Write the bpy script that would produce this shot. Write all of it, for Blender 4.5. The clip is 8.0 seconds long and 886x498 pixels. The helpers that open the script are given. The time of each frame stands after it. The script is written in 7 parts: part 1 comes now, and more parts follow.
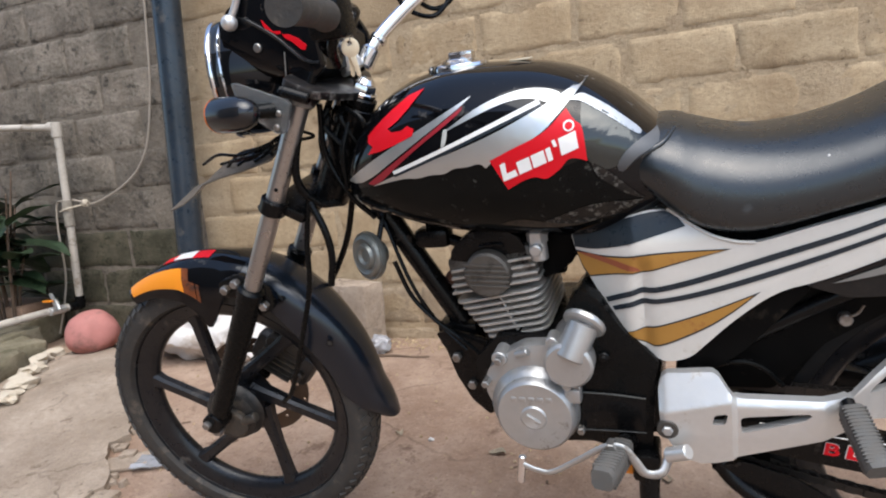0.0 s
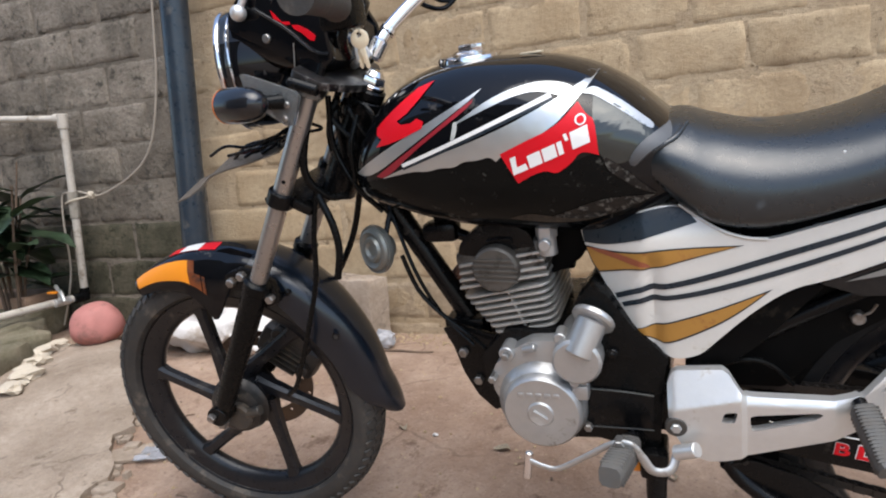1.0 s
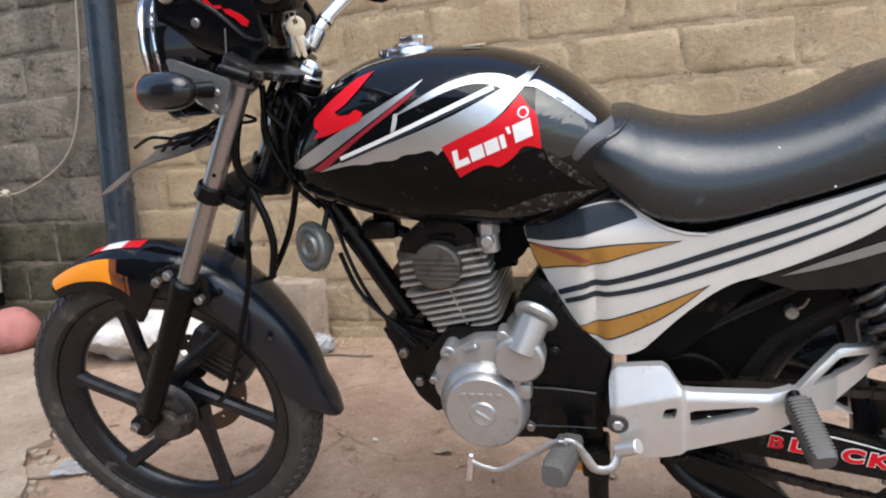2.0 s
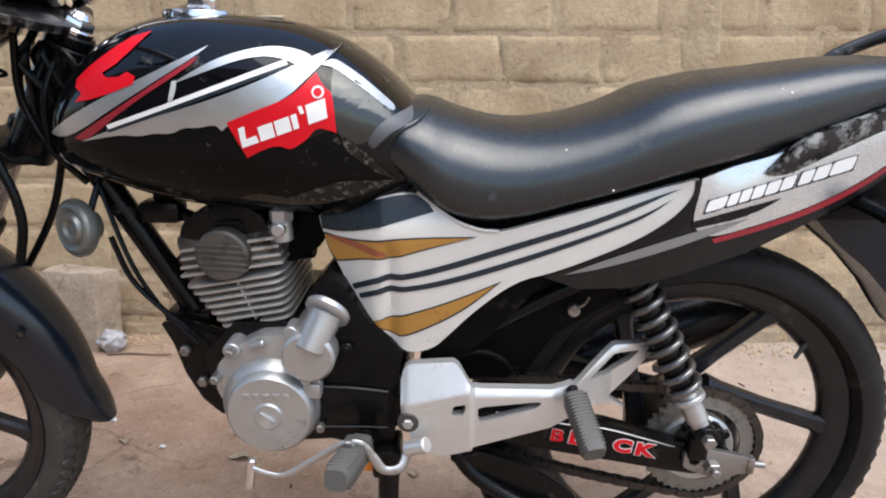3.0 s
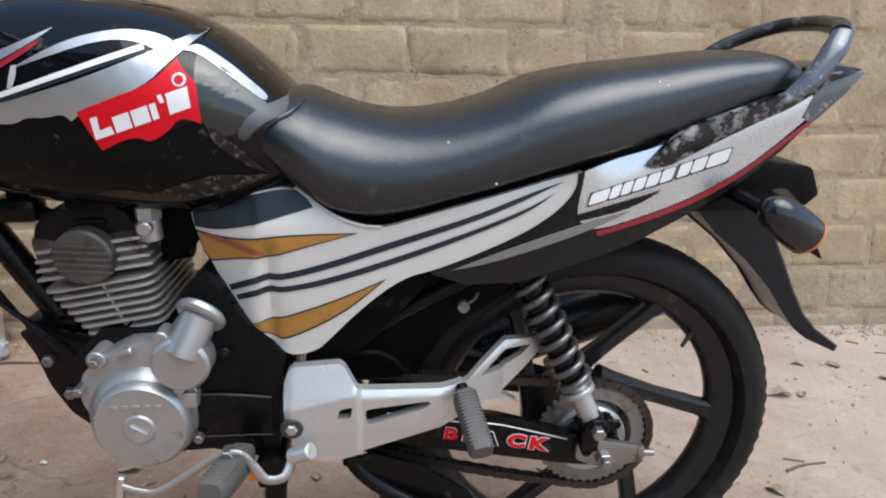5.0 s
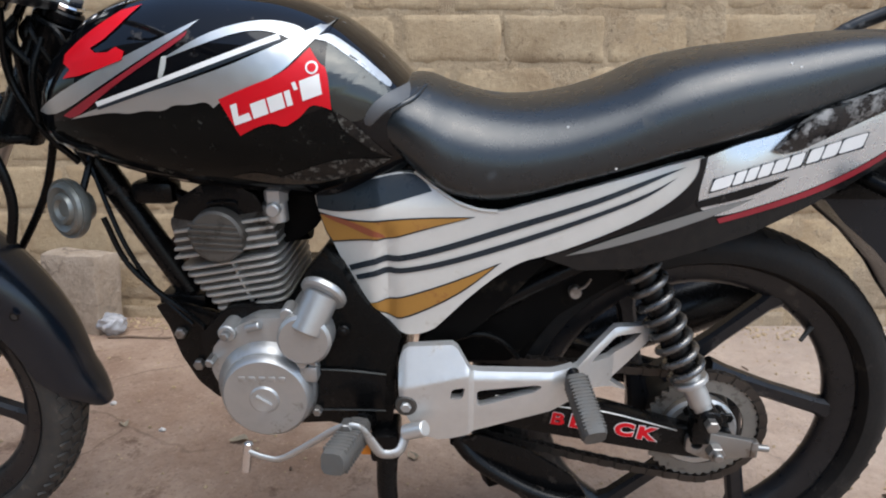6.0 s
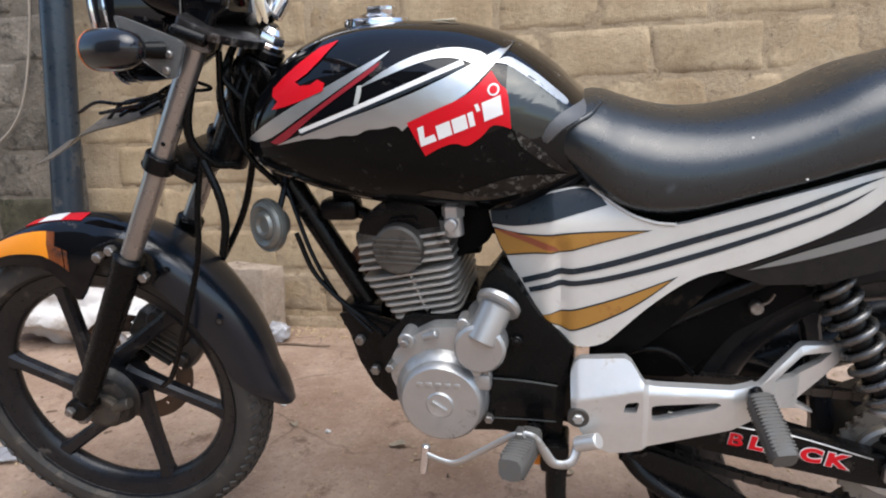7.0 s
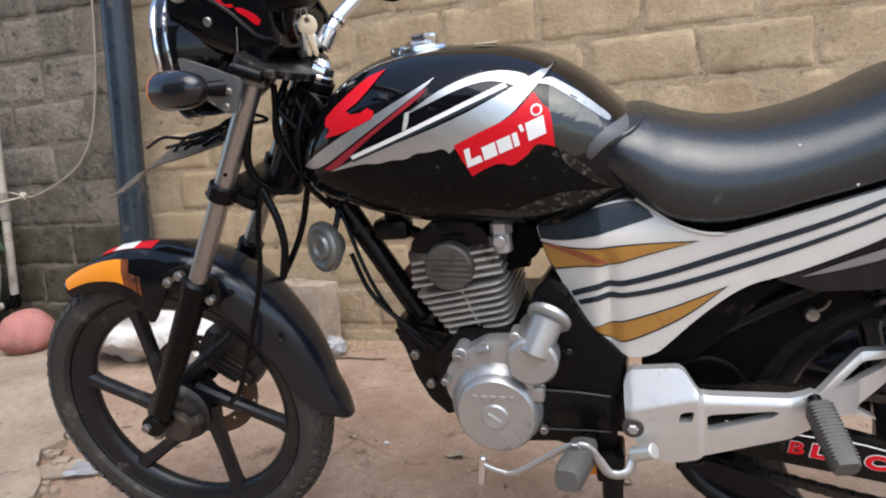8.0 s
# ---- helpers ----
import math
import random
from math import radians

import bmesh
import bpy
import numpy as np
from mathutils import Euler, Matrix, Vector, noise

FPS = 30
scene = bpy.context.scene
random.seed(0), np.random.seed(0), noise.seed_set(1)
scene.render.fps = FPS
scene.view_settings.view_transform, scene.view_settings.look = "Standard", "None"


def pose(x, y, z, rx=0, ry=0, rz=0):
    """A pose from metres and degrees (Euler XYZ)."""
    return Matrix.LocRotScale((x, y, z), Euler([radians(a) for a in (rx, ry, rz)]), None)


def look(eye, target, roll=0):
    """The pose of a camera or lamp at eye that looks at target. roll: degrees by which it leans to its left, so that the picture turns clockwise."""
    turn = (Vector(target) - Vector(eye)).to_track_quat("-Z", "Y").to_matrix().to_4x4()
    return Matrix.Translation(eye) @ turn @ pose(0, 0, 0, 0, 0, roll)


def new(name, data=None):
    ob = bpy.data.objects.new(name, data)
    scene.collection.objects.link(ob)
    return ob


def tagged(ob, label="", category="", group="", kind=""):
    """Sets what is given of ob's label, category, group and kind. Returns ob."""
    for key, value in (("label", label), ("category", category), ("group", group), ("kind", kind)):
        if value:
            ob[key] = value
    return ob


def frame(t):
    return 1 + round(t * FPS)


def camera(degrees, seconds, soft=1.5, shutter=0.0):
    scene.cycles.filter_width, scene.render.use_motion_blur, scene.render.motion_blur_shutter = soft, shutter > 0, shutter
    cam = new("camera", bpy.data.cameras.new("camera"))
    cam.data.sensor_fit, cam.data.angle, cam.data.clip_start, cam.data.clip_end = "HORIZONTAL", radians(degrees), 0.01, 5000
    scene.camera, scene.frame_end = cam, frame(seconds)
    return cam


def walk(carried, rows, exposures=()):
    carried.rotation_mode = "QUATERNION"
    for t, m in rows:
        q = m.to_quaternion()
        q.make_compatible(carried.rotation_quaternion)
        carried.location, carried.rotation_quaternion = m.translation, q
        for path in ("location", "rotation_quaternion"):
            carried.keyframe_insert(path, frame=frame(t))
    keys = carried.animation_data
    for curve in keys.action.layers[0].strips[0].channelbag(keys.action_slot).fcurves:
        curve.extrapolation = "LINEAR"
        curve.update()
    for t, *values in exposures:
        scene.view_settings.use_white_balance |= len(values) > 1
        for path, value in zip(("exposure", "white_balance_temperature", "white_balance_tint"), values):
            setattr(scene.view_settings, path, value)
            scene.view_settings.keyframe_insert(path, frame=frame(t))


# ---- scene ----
cam = camera(69.0, 8.0, soft=2.0)
# seconds, place in metres, turn in degrees
PATH = [
    (0.0, 0.0210, 0.0656, 0.7805, 81.625, 5.516, 20.593),
    (0.3, 0.0212, 0.0762, 0.7765, 80.118, 4.689, 18.030),
    (0.5, 0.0194, 0.0768, 0.7745, 80.647, 4.226, 18.531),
    (0.7, 0.0128, 0.0757, 0.7719, 80.915, 4.042, 19.749),
    (1.0, 0.0116, 0.0689, 0.7768, 81.330, 4.969, 20.974),
    (1.2, 0.0079, 0.0733, 0.7745, 81.845, 4.957, 20.181),
    (2.3, 0.0021, 0.1074, 0.7517, 80.822, 2.542, 11.873),
    (2.5, 0.0141, 0.1205, 0.7464, 80.619, 1.266, 8.568),
    (2.8, 0.0358, 0.1326, 0.7434, 81.152, 0.922, 5.552),
    (3.0, 0.0459, 0.1447, 0.7414, 80.786, -0.326, 1.555),
    (3.2, 0.0603, 0.1482, 0.7441, 80.780, -0.836, -0.237),
    (3.5, 0.0791, 0.1638, 0.7427, 80.025, -1.126, -4.508),
    (3.7, 0.0989, 0.1689, 0.7466, 80.512, -1.103, -7.200),
    (4.0, 0.1092, 0.1703, 0.7479, 81.335, -1.103, -8.370),
    (4.2, 0.1094, 0.1690, 0.7459, 81.040, -0.980, -7.589),
    (5.3, 0.0933, 0.1742, 0.7383, 79.801, -0.525, -4.034),
    (5.5, 0.0842, 0.1744, 0.7356, 79.386, -0.697, -3.152),
    (5.7, 0.0745, 0.1724, 0.7350, 79.086, -0.626, -1.439),
    (6.0, 0.0519, 0.1619, 0.7335, 79.406, -0.240, 1.844),
    (6.3, 0.0258, 0.1503, 0.7297, 80.226, -0.858, 5.405),
    (6.5, 0.0125, 0.1451, 0.7309, 79.912, -0.380, 7.511),
    (6.7, -0.0023, 0.1387, 0.7317, 80.166, 0.531, 9.625),
    (7.0, -0.0065, 0.1270, 0.7352, 80.964, 1.539, 12.848),
    (7.3, -0.0043, 0.1174, 0.7411, 81.649, 2.717, 14.790),
    (7.5, -0.0020, 0.1133, 0.7449, 81.939, 3.384, 15.332),
    (7.7, 0.0020, 0.1087, 0.7474, 81.942, 3.887, 16.742),
    (8.0, 0.0006, 0.1026, 0.7514, 81.906, 4.172, 16.947),
]
walk(cam, [(t, pose(*r)) for t, *r in PATH], [(0.0, 1.02, 6250, 8), (1.2, 1.02, 6250, 8), (2.5, 1.08, 6200, 8), (3.0, 1.06, 6200, 8), (3.5, 0.90, 6100, 7), (4.2, 0.86, 6050, 7), (5.5, 0.82, 6000, 6), (6.5, 0.80, 6100, 7), (7.1, 1.02, 6200, 8), (8.0, 1.00, 6250, 8)])

# ---- light ----
world = bpy.data.worlds.new("sky")
scene.world = world
world.use_nodes = True
wn = world.node_tree.nodes
sky = wn.new("ShaderNodeTexSky")
sky.sky_type, sky.sun_disc = "NISHITA", False
sky.sun_elevation, sky.sun_rotation = radians(63), radians(143)
sky.air_density, sky.dust_density, sky.ozone_density = 1.0, 2.2, 1.0
world.node_tree.links.new(sky.outputs[0], wn["Background"].inputs[0])
wn["Background"].inputs[1].default_value = 0.15
sun = new("sun", bpy.data.lights.new("sun", "SUN"))
sun.data.energy, sun.data.angle, sun.data.color = 1.5, radians(60), (1.0, 0.96, 0.91)
sun.matrix_world = look((1.3, -1.7, 4.2), (0, 0, 0))


# ---- materials ----
def surf(name, col, rough=0.5, metal=0.0, var=0.12, scale=9.0, bump=0.0, bscale=160.0, dirt=None, amount=0.0,
         dscale=14.0, coat=0.0, grime=0.0, rvar=0.15, spec=0.5):
    """A surface with colour drift, patches of dirt or wear, uneven gloss and fine relief."""
    m = bpy.data.materials.new(name)
    m.use_nodes = True
    n, l = m.node_tree.nodes, m.node_tree.links
    b = n["Principled BSDF"]
    tc = n.new("ShaderNodeTexCoord")

    def noise_of(s, detail=6.0, rough_=0.6):
        t = n.new("ShaderNodeTexNoise")
        t.inputs["Scale"].default_value, t.inputs["Detail"].default_value, t.inputs["Roughness"].default_value = s, detail, rough_
        l.new(tc.outputs["Object"], t.inputs["Vector"])
        return t.outputs[0]

    def mapped(src, a, b_, c, d):
        r = n.new("ShaderNodeMapRange")
        for i, v in zip((1, 2, 3, 4), (a, b_, c, d)):
            r.inputs[i].default_value = v
        l.new(src, r.inputs[0])
        return r.outputs[0]

    def mixed(fac, a, b_):
        x = n.new("ShaderNodeMix")
        x.data_type = "RGBA"
        for sock, v in ((x.inputs[0], fac), (x.inputs[6], a), (x.inputs[7], b_)):
            if isinstance(v, bpy.types.NodeSocket):
                l.new(v, sock)
            else:
                sock.default_value = v if isinstance(v, float) else (*v, 1.0)
        return x.outputs[2]

    big, fine = noise_of(scale), noise_of(scale * 7.3)
    c0 = tuple(max(0.0, v * (1 - var)) for v in col)
    c1 = tuple(min(1.0, v * (1 + var)) for v in col)
    colour = mixed(mapped(big, 0.3, 0.7, 0.0, 1.0), c0, c1)
    rg = mapped(fine, 0.3, 0.7, max(0.02, rough - rvar * rough), min(1.0, rough + rvar * rough))
    if dirt:
        d = noise_of(dscale, 8.0, 0.68)
        mask = mapped(d, 0.62 - amount * 0.3, 0.70 - amount * 0.22, 0.0, 0.9)
        colour = mixed(mask, colour, dirt)
        x = n.new("ShaderNodeMix")
        l.new(mask, x.inputs[0]), l.new(rg, x.inputs[2])
        x.inputs[3].default_value = 0.75
        rg = x.outputs[0]
    if grime:
        colour = mixed(mapped(fine, 0.42, 0.75, 0.0, grime), colour, (0.16, 0.12, 0.085))
    l.new(colour, b.inputs["Base Color"])
    l.new(rg, b.inputs["Roughness"])
    b.inputs["Metallic"].default_value = metal
    b.inputs["Specular IOR Level"].default_value = spec
    b.inputs["Coat Weight"].default_value = coat
    b.inputs["Coat Roughness"].default_value = 0.06
    if bump:
        bp = n.new("ShaderNodeBump")
        bp.inputs["Strength"].default_value, bp.inputs["Distance"].default_value = bump, 0.004
        l.new(noise_of(bscale, 5.0), bp.inputs["Height"])
        l.new(bp.outputs[0], b.inputs["Normal"])
    return m


black_paint = surf("black_paint", (0.0026, 0.0029, 0.0038), 0.05, spec=0.33, dirt=(0.06, 0.055, 0.05), amount=0.0, dscale=26)
worn_paint = surf("worn_black_paint", (0.0030, 0.0036, 0.0036), 0.12, spec=0.13, dirt=(0.07, 0.068, 0.058), amount=0.05, dscale=60, grime=0.004)
silver_paint = surf("silver_paint", (0.58, 0.59, 0.575), 0.36, metal=0.85, var=0.06, coat=0.35)
tail_silver = surf("tail_silver", (0.60, 0.61, 0.61), 0.28, metal=0.8, var=0.06, coat=0.6)
grey_paint = surf("grey_paint", (0.009, 0.0088, 0.0088), 0.18, var=0.12, spec=0.30, grime=0.04)
smoky_paint = surf("smoky_paint", (0.03, 0.031, 0.031), 0.12, var=0.3, scale=25, spec=0.5, grime=0.03)
white_panel = surf("white_panel", (0.60, 0.575, 0.525), 0.24, var=0.05, coat=0.9, dirt=(0.46, 0.42, 0.35), amount=0.02, grime=0.05)
navy_stripe = surf("navy_stripe", (0.016, 0.023, 0.030), 0.30, var=0.2, spec=0.3, grime=0.05)
gold_stripe = surf("gold_stripe", (0.36, 0.178, 0.034), 0.4, var=0.12, dirt=(0.25, 0.09, 0.026), amount=0.2, dscale=18)
rust_stripe = surf("rust_stripe", (0.26, 0.07, 0.03), 0.5, var=0.2)
red_decal = surf("red_decal", (0.60, 0.004, 0.013), 0.36, var=0.06, spec=0.25, grime=0.015)
dull_red = surf("dull_red", (0.26, 0.012, 0.022), 0.4, var=0.15)
white_decal = surf("white_decal", (0.80, 0.79, 0.76), 0.4, var=0.04)
orange_paint = surf("orange_paint", (0.78, 0.26, 0.012), 0.42, var=0.05)
chrome = surf("chrome", (0.72, 0.72, 0.73), 0.12, metal=1.0, var=0.04, dirt=(0.30, 0.27, 0.22), amount=0.12, dscale=40)
fork_tube = surf("fork_tube", (0.36, 0.35, 0.34), 0.3, metal=0.9, var=0.08, dirt=(0.16, 0.13, 0.10), amount=0.02, dscale=60)
cast_alloy = surf("cast_alloy", (0.46, 0.46, 0.45), 0.42, metal=0.75, var=0.07, bump=0.05, dirt=(0.27, 0.24, 0.20), amount=0.06, dscale=24, grime=0.06)
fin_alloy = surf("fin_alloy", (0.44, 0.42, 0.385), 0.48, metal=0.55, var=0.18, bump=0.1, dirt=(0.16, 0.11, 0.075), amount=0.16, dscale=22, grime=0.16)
plate_silver = surf("plate_silver", (0.61, 0.60, 0.575), 0.36, metal=0.62, var=0.05, bump=0.03, dirt=(0.46, 0.42, 0.36), amount=0.0, dscale=20, grime=0.06)
worn_silver = surf("worn_silver", (0.10, 0.107, 0.118), 0.2, metal=0.4, var=0.25, coat=0.4, dirt=(0.40, 0.41, 0.41), amount=0.18, dscale=38)
scratched_black = surf("scratched_black", (0.007, 0.007, 0.007), 0.2, spec=0.25, dirt=(0.13, 0.125, 0.11), amount=0.30, dscale=95, grime=0.12)
dusty_shade_black = surf("dusty_shade_black", (0.030, 0.024, 0.018), 0.5, var=0.5, scale=30, spec=0.2, grime=0.35)
dull_silver = surf("dull_silver", (0.26, 0.27, 0.265), 0.26, metal=0.6, var=0.06, scale=6, rvar=0.05)
hub_grey = surf("hub_grey", (0.06, 0.055, 0.048), 0.5, metal=0.4, var=0.25, bump=0.1, dirt=(0.13, 0.10, 0.07), amount=0.25, dscale=24, grime=0.25)
hub_dark = surf("hub_dark", (0.026, 0.025, 0.024), 0.42, metal=0.3, var=0.3, bump=0.12, dirt=(0.09, 0.075, 0.058), amount=0.2, dscale=34, grime=0.14)
burnt_orange = surf("burnt_orange", (0.16, 0.040, 0.008), 0.45, var=0.4, scale=60, dirt=(0.02, 0.012, 0.010), amount=0.45, dscale=70)
worn_rail = surf("worn_rail", (0.012, 0.012, 0.0125), 0.3, dirt=(0.16, 0.15, 0.14), amount=0.22, dscale=30, grime=0.10)
head_alloy = surf("head_alloy", (0.095, 0.087, 0.076), 0.5, metal=0.4, var=0.28, bump=0.12, dirt=(0.035, 0.026, 0.019), amount=0.3, dscale=22, grime=0.2)
black_metal = surf("black_metal", (0.0040, 0.0041, 0.0044), 0.26, metal=0.08, var=0.2, bump=0.06, spec=0.20, dirt=(0.05, 0.04, 0.032), amount=0.03, dscale=30, grime=0.010)
black_plastic = surf("black_plastic", (0.0028, 0.0032, 0.0034), 0.27, var=0.14, bump=0.03, spec=0.15, grime=0.003)
matt_plastic = surf("matt_plastic", (0.0050, 0.0085, 0.0145), 0.22, var=0.1, bump=0.04, bscale=300, spec=0.52)
flap_plastic = surf("flap_plastic", (0.0045, 0.0060, 0.0095), 0.30, var=0.12, bump=0.04, bscale=300, spec=0.35)
# near-matt black that puts the shade of the frame and engine recesses into the colour
shaded_black = surf("shaded_black", (0.0030, 0.0029, 0.0028), 0.5, var=0.3, bump=0.06, spec=0.06, dirt=(0.02, 0.016, 0.012), amount=0.05, dscale=30)
strip_sheet = surf("strip_sheet", (0.105, 0.086, 0.066), 0.35, var=0.2, scale=20, dirt=(0.10, 0.085, 0.07), amount=0.2, dscale=30)
wheel_black = surf("wheel_black", (0.0075, 0.0085, 0.0110), 0.30, metal=0.1, var=0.18, bump=0.05, spec=0.42, dirt=(0.08, 0.07, 0.06), amount=-0.02, grime=0.05)
disc_steel = surf("disc_steel", (0.12, 0.085, 0.06), 0.45, metal=0.6, var=0.2, dirt=(0.06, 0.035, 0.022), amount=0.35)
rubber = surf("tyre_rubber", (0.031, 0.0298, 0.028), 0.66, var=0.28, bump=0.25, bscale=200, spec=0.42, dirt=(0.11, 0.092, 0.072), amount=0.16, dscale=18, grime=0.18)
peg_rubber = surf("peg_rubber", (0.085, 0.082, 0.076), 0.7, var=0.15, bump=0.1, grime=0.25)
leather = surf("seat_vinyl", (0.0070, 0.0104, 0.0125), 0.29, var=0.12, bump=0.05, bscale=420, spec=0.74, dirt=(0.030, 0.034, 0.036), amount=-0.08, dscale=16)
gloss_black = surf("gloss_black", (0.008, 0.009, 0.011), 0.16, var=0.1, spec=0.6, grime=0.02)
leather_matt = surf("seat_strap_vinyl", (0.085, 0.088, 0.092), 0.5, var=0.1, bump=0.12, bscale=420)
steel_spring = surf("spring_steel", (0.15, 0.147, 0.142), 0.28, metal=0.8, var=0.15, dirt=(0.13, 0.10, 0.07), amount=0.25)
rusty = surf("rusty_steel", (0.16, 0.075, 0.045), 0.7, metal=0.3, var=0.3, bump=0.2)
sprocket_steel = surf("sprocket_steel", (0.22, 0.205, 0.18), 0.5, metal=0.4, var=0.2, dirt=(0.05, 0.04, 0.03), amount=0.3, dscale=30, grime=0.2)
rear_grey = surf("rear_grey", (0.030, 0.034, 0.031), 0.16, metal=0.45, var=0.25, scale=14, coat=0.5)
chain_steel = surf("chain_steel", (0.06, 0.05, 0.042), 0.55, metal=0.7, var=0.3)
brass = surf("key_brass", (0.66, 0.56, 0.40), 0.38, metal=0.5, var=0.10, bump=0.1, bscale=300)
dusty_yoke = surf("dusty_yoke", (0.009, 0.009, 0.010), 0.36, metal=0.1, var=0.3, scale=8, bump=0.10, bscale=160, dirt=(0.24, 0.23, 0.21), amount=0.30, dscale=26, grime=0.16)
chipped_white = surf("chipped_white", (0.46, 0.47, 0.44), 0.5, var=0.3, scale=60)
rear_rubber = surf("rear_rubber", (0.0098, 0.0092, 0.0090), 0.62, var=0.25, bump=0.2, bscale=200, spec=0.22, dirt=(0.045, 0.040, 0.034), amount=0.06, dscale=18, grime=0.06)
zinc = surf("zinc_bolt", (0.30, 0.29, 0.275), 0.38, metal=0.85, var=0.12, dirt=(0.16, 0.11, 0.07), amount=0.25)
smoke_plastic = surf("smoke_plastic", (0.62, 0.64, 0.64), 0.16, var=0.1, grime=0.06)
smoke_plastic.node_tree.nodes["Principled BSDF"].inputs["Transmission Weight"].default_value = 0.88
horn_grey = surf("horn_grey", (0.22, 0.23, 0.215), 0.4, metal=0.6, var=0.12, dirt=(0.2, 0.16, 0.12), amount=0.3)
tail_red = surf("tail_light_red", (0.45, 0.02, 0.02), 0.2, coat=0.4, var=0.05)
signal_orange = surf("signal_orange", (0.62, 0.15, 0.02), 0.22, coat=0.4, var=0.05)
scuffed_black = surf("scuffed_black", (0.010, 0.010, 0.011), 0.25, dirt=(0.34, 0.34, 0.33), amount=0.42, dscale=46, grime=0.04)


# ---- shapes ----
def finish(bm, smooth=True, angle=38):
    bmesh.ops.recalc_face_normals(bm, faces=bm.faces)
    if smooth:
        for fa in bm.faces:
            fa.smooth = True
        lim = radians(angle)
        for e in bm.edges:
            if len(e.link_faces) == 2 and e.calc_face_angle(0) > lim:
                e.smooth = False
    return bm


def part(name, bm, material, parent=None, label="", smooth=True, angle=38):
    finish(bm, smooth, angle)
    me = bpy.data.meshes.new(name)
    bm.to_mesh(me)
    bm.free()
    me.materials.append(material)
    ob = new(name, me)
    ob.parent = parent
    return tagged(ob, label)


def axes(centre, z_axis, x_hint=(1, 0, 0)):
    """A frame at centre whose z runs along z_axis."""
    z = Vector(z_axis).normalized()
    x = Vector(x_hint) - z * Vector(x_hint).dot(z)
    if x.length < 1e-4:
        x = z.orthogonal()
    x.normalize()
    y = z.cross(x)
    return Matrix(((x.x, y.x, z.x, centre[0]), (x.y, y.y, z.y, centre[1]), (x.z, y.z, z.z, centre[2]), (0, 0, 0, 1)))


def joined(*bms):
    out = bmesh.new()
    for b in bms:
        me = bpy.data.meshes.new("tmp")
        b.to_mesh(me)
        out.from_mesh(me)
        b.free()
        bpy.data.meshes.remove(me)
    return out


def moved(bm, m):
    bmesh.ops.transform(bm, matrix=m, verts=bm.verts)
    return bm


def box(x0, x1, y0, y1, z0, z1, bevel=0.0, seg=2):
    bm = bmesh.new()
    bmesh.ops.create_cube(bm, size=1.0, matrix=Matrix.LocRotScale(((x0 + x1) / 2, (y0 + y1) / 2, (z0 + z1) / 2), None, (x1 - x0, y1 - y0, z1 - z0)))
    if bevel:
        bmesh.ops.bevel(bm, geom=bm.edges[:], offset=bevel, segments=seg, affect="EDGES", profile=0.5)
    return bm


def revolve(profile, m, seg=40, closed=False):
    """Turns a profile of (radius, height) about the z axis of m."""
    bm = bmesh.new()
    rings = []
    for r, h in profile:
        if r < 1e-6:
            rings.append([bm.verts.new((0, 0, h))])
        else:
            rings.append([bm.verts.new((r * math.cos(2 * math.pi * i / seg), r * math.sin(2 * math.pi * i / seg), h)) for i in range(seg)])
    pairs = list(zip(rings, rings[1:])) + ([(rings[-1], rings[0])] if closed else [])
    for a, b in pairs:
        for i in range(seg):
            j = (i + 1) % seg
            q = [a[i % len(a)], a[j % len(a)], b[j % len(b)], b[i % len(b)]]
            q = [v for k, v in enumerate(q) if v not in q[:k]]
            if len(q) > 2:
                bm.faces.new(q)
    return moved(bm, m)


def rod(a, b, r, r2=None, seg=20, bevel=0.0015):
    """A solid round bar from a to b with softened ends."""
    a, b = Vector(a), Vector(b)
    h = (b - a).length
    r2 = r if r2 is None else r2
    e = min(bevel, h / 3, r / 2)
    return revolve([(0, 0), (r - e, 0), (r, e), (r2, h - e), (r2 - e, h), (0, h)], axes(a, b - a), seg)


def spline(pts, n=8):
    """Points along a smooth curve through pts."""
    p = [Vector(q) for q in pts]
    p = [2 * p[0] - p[1]] + p + [2 * p[-1] - p[-2]]
    out = []
    for i in range(1, len(p) - 2):
        for k in range(n):
            t = k / n
            a, b, c, d = p[i - 1:i + 3]
            out.append(0.5 * ((2 * b) + (c - a) * t + (2 * a - 5 * b + 4 * c - d) * t * t + (3 * b - a - 3 * c + d) * t ** 3))
    return out + [p[-2]]


def tube(pts, r, seg=12, flat=1.0, n=8, smooth=True):
    """A bar swept along pts; r is one radius or one for each given point; flat squeezes it sideways."""
    path = spline(pts, n) if smooth else [Vector(q) for q in pts]
    rs = [r] * len(path) if isinstance(r, (int, float)) else [float(np.interp(i / (len(path) - 1) * (len(r) - 1), range(len(r)), r)) for i in range(len(path))]
    bm = bmesh.new()
    up, rings = None, []
    for i, p in enumerate(path):
        d = (path[min(i + 1, len(path) - 1)] - path[max(i - 1, 0)]).normalized()
        if up is None:
            up = d.orthogonal().normalized()
        up = (up - d * up.dot(d)).normalized()
        side = d.cross(up)
        rings.append([bm.verts.new(p + rs[i] * (up * math.cos(2 * math.pi * k / seg) + side * flat * math.sin(2 * math.pi * k / seg))) for k in range(seg)])
    for a, b in zip(rings, rings[1:]):
        for k in range(seg):
            bm.faces.new((a[k], a[(k + 1) % seg], b[(k + 1) % seg], b[k]))
    bm.faces.new(rings[0]), bm.faces.new(rings[-1])
    return bm


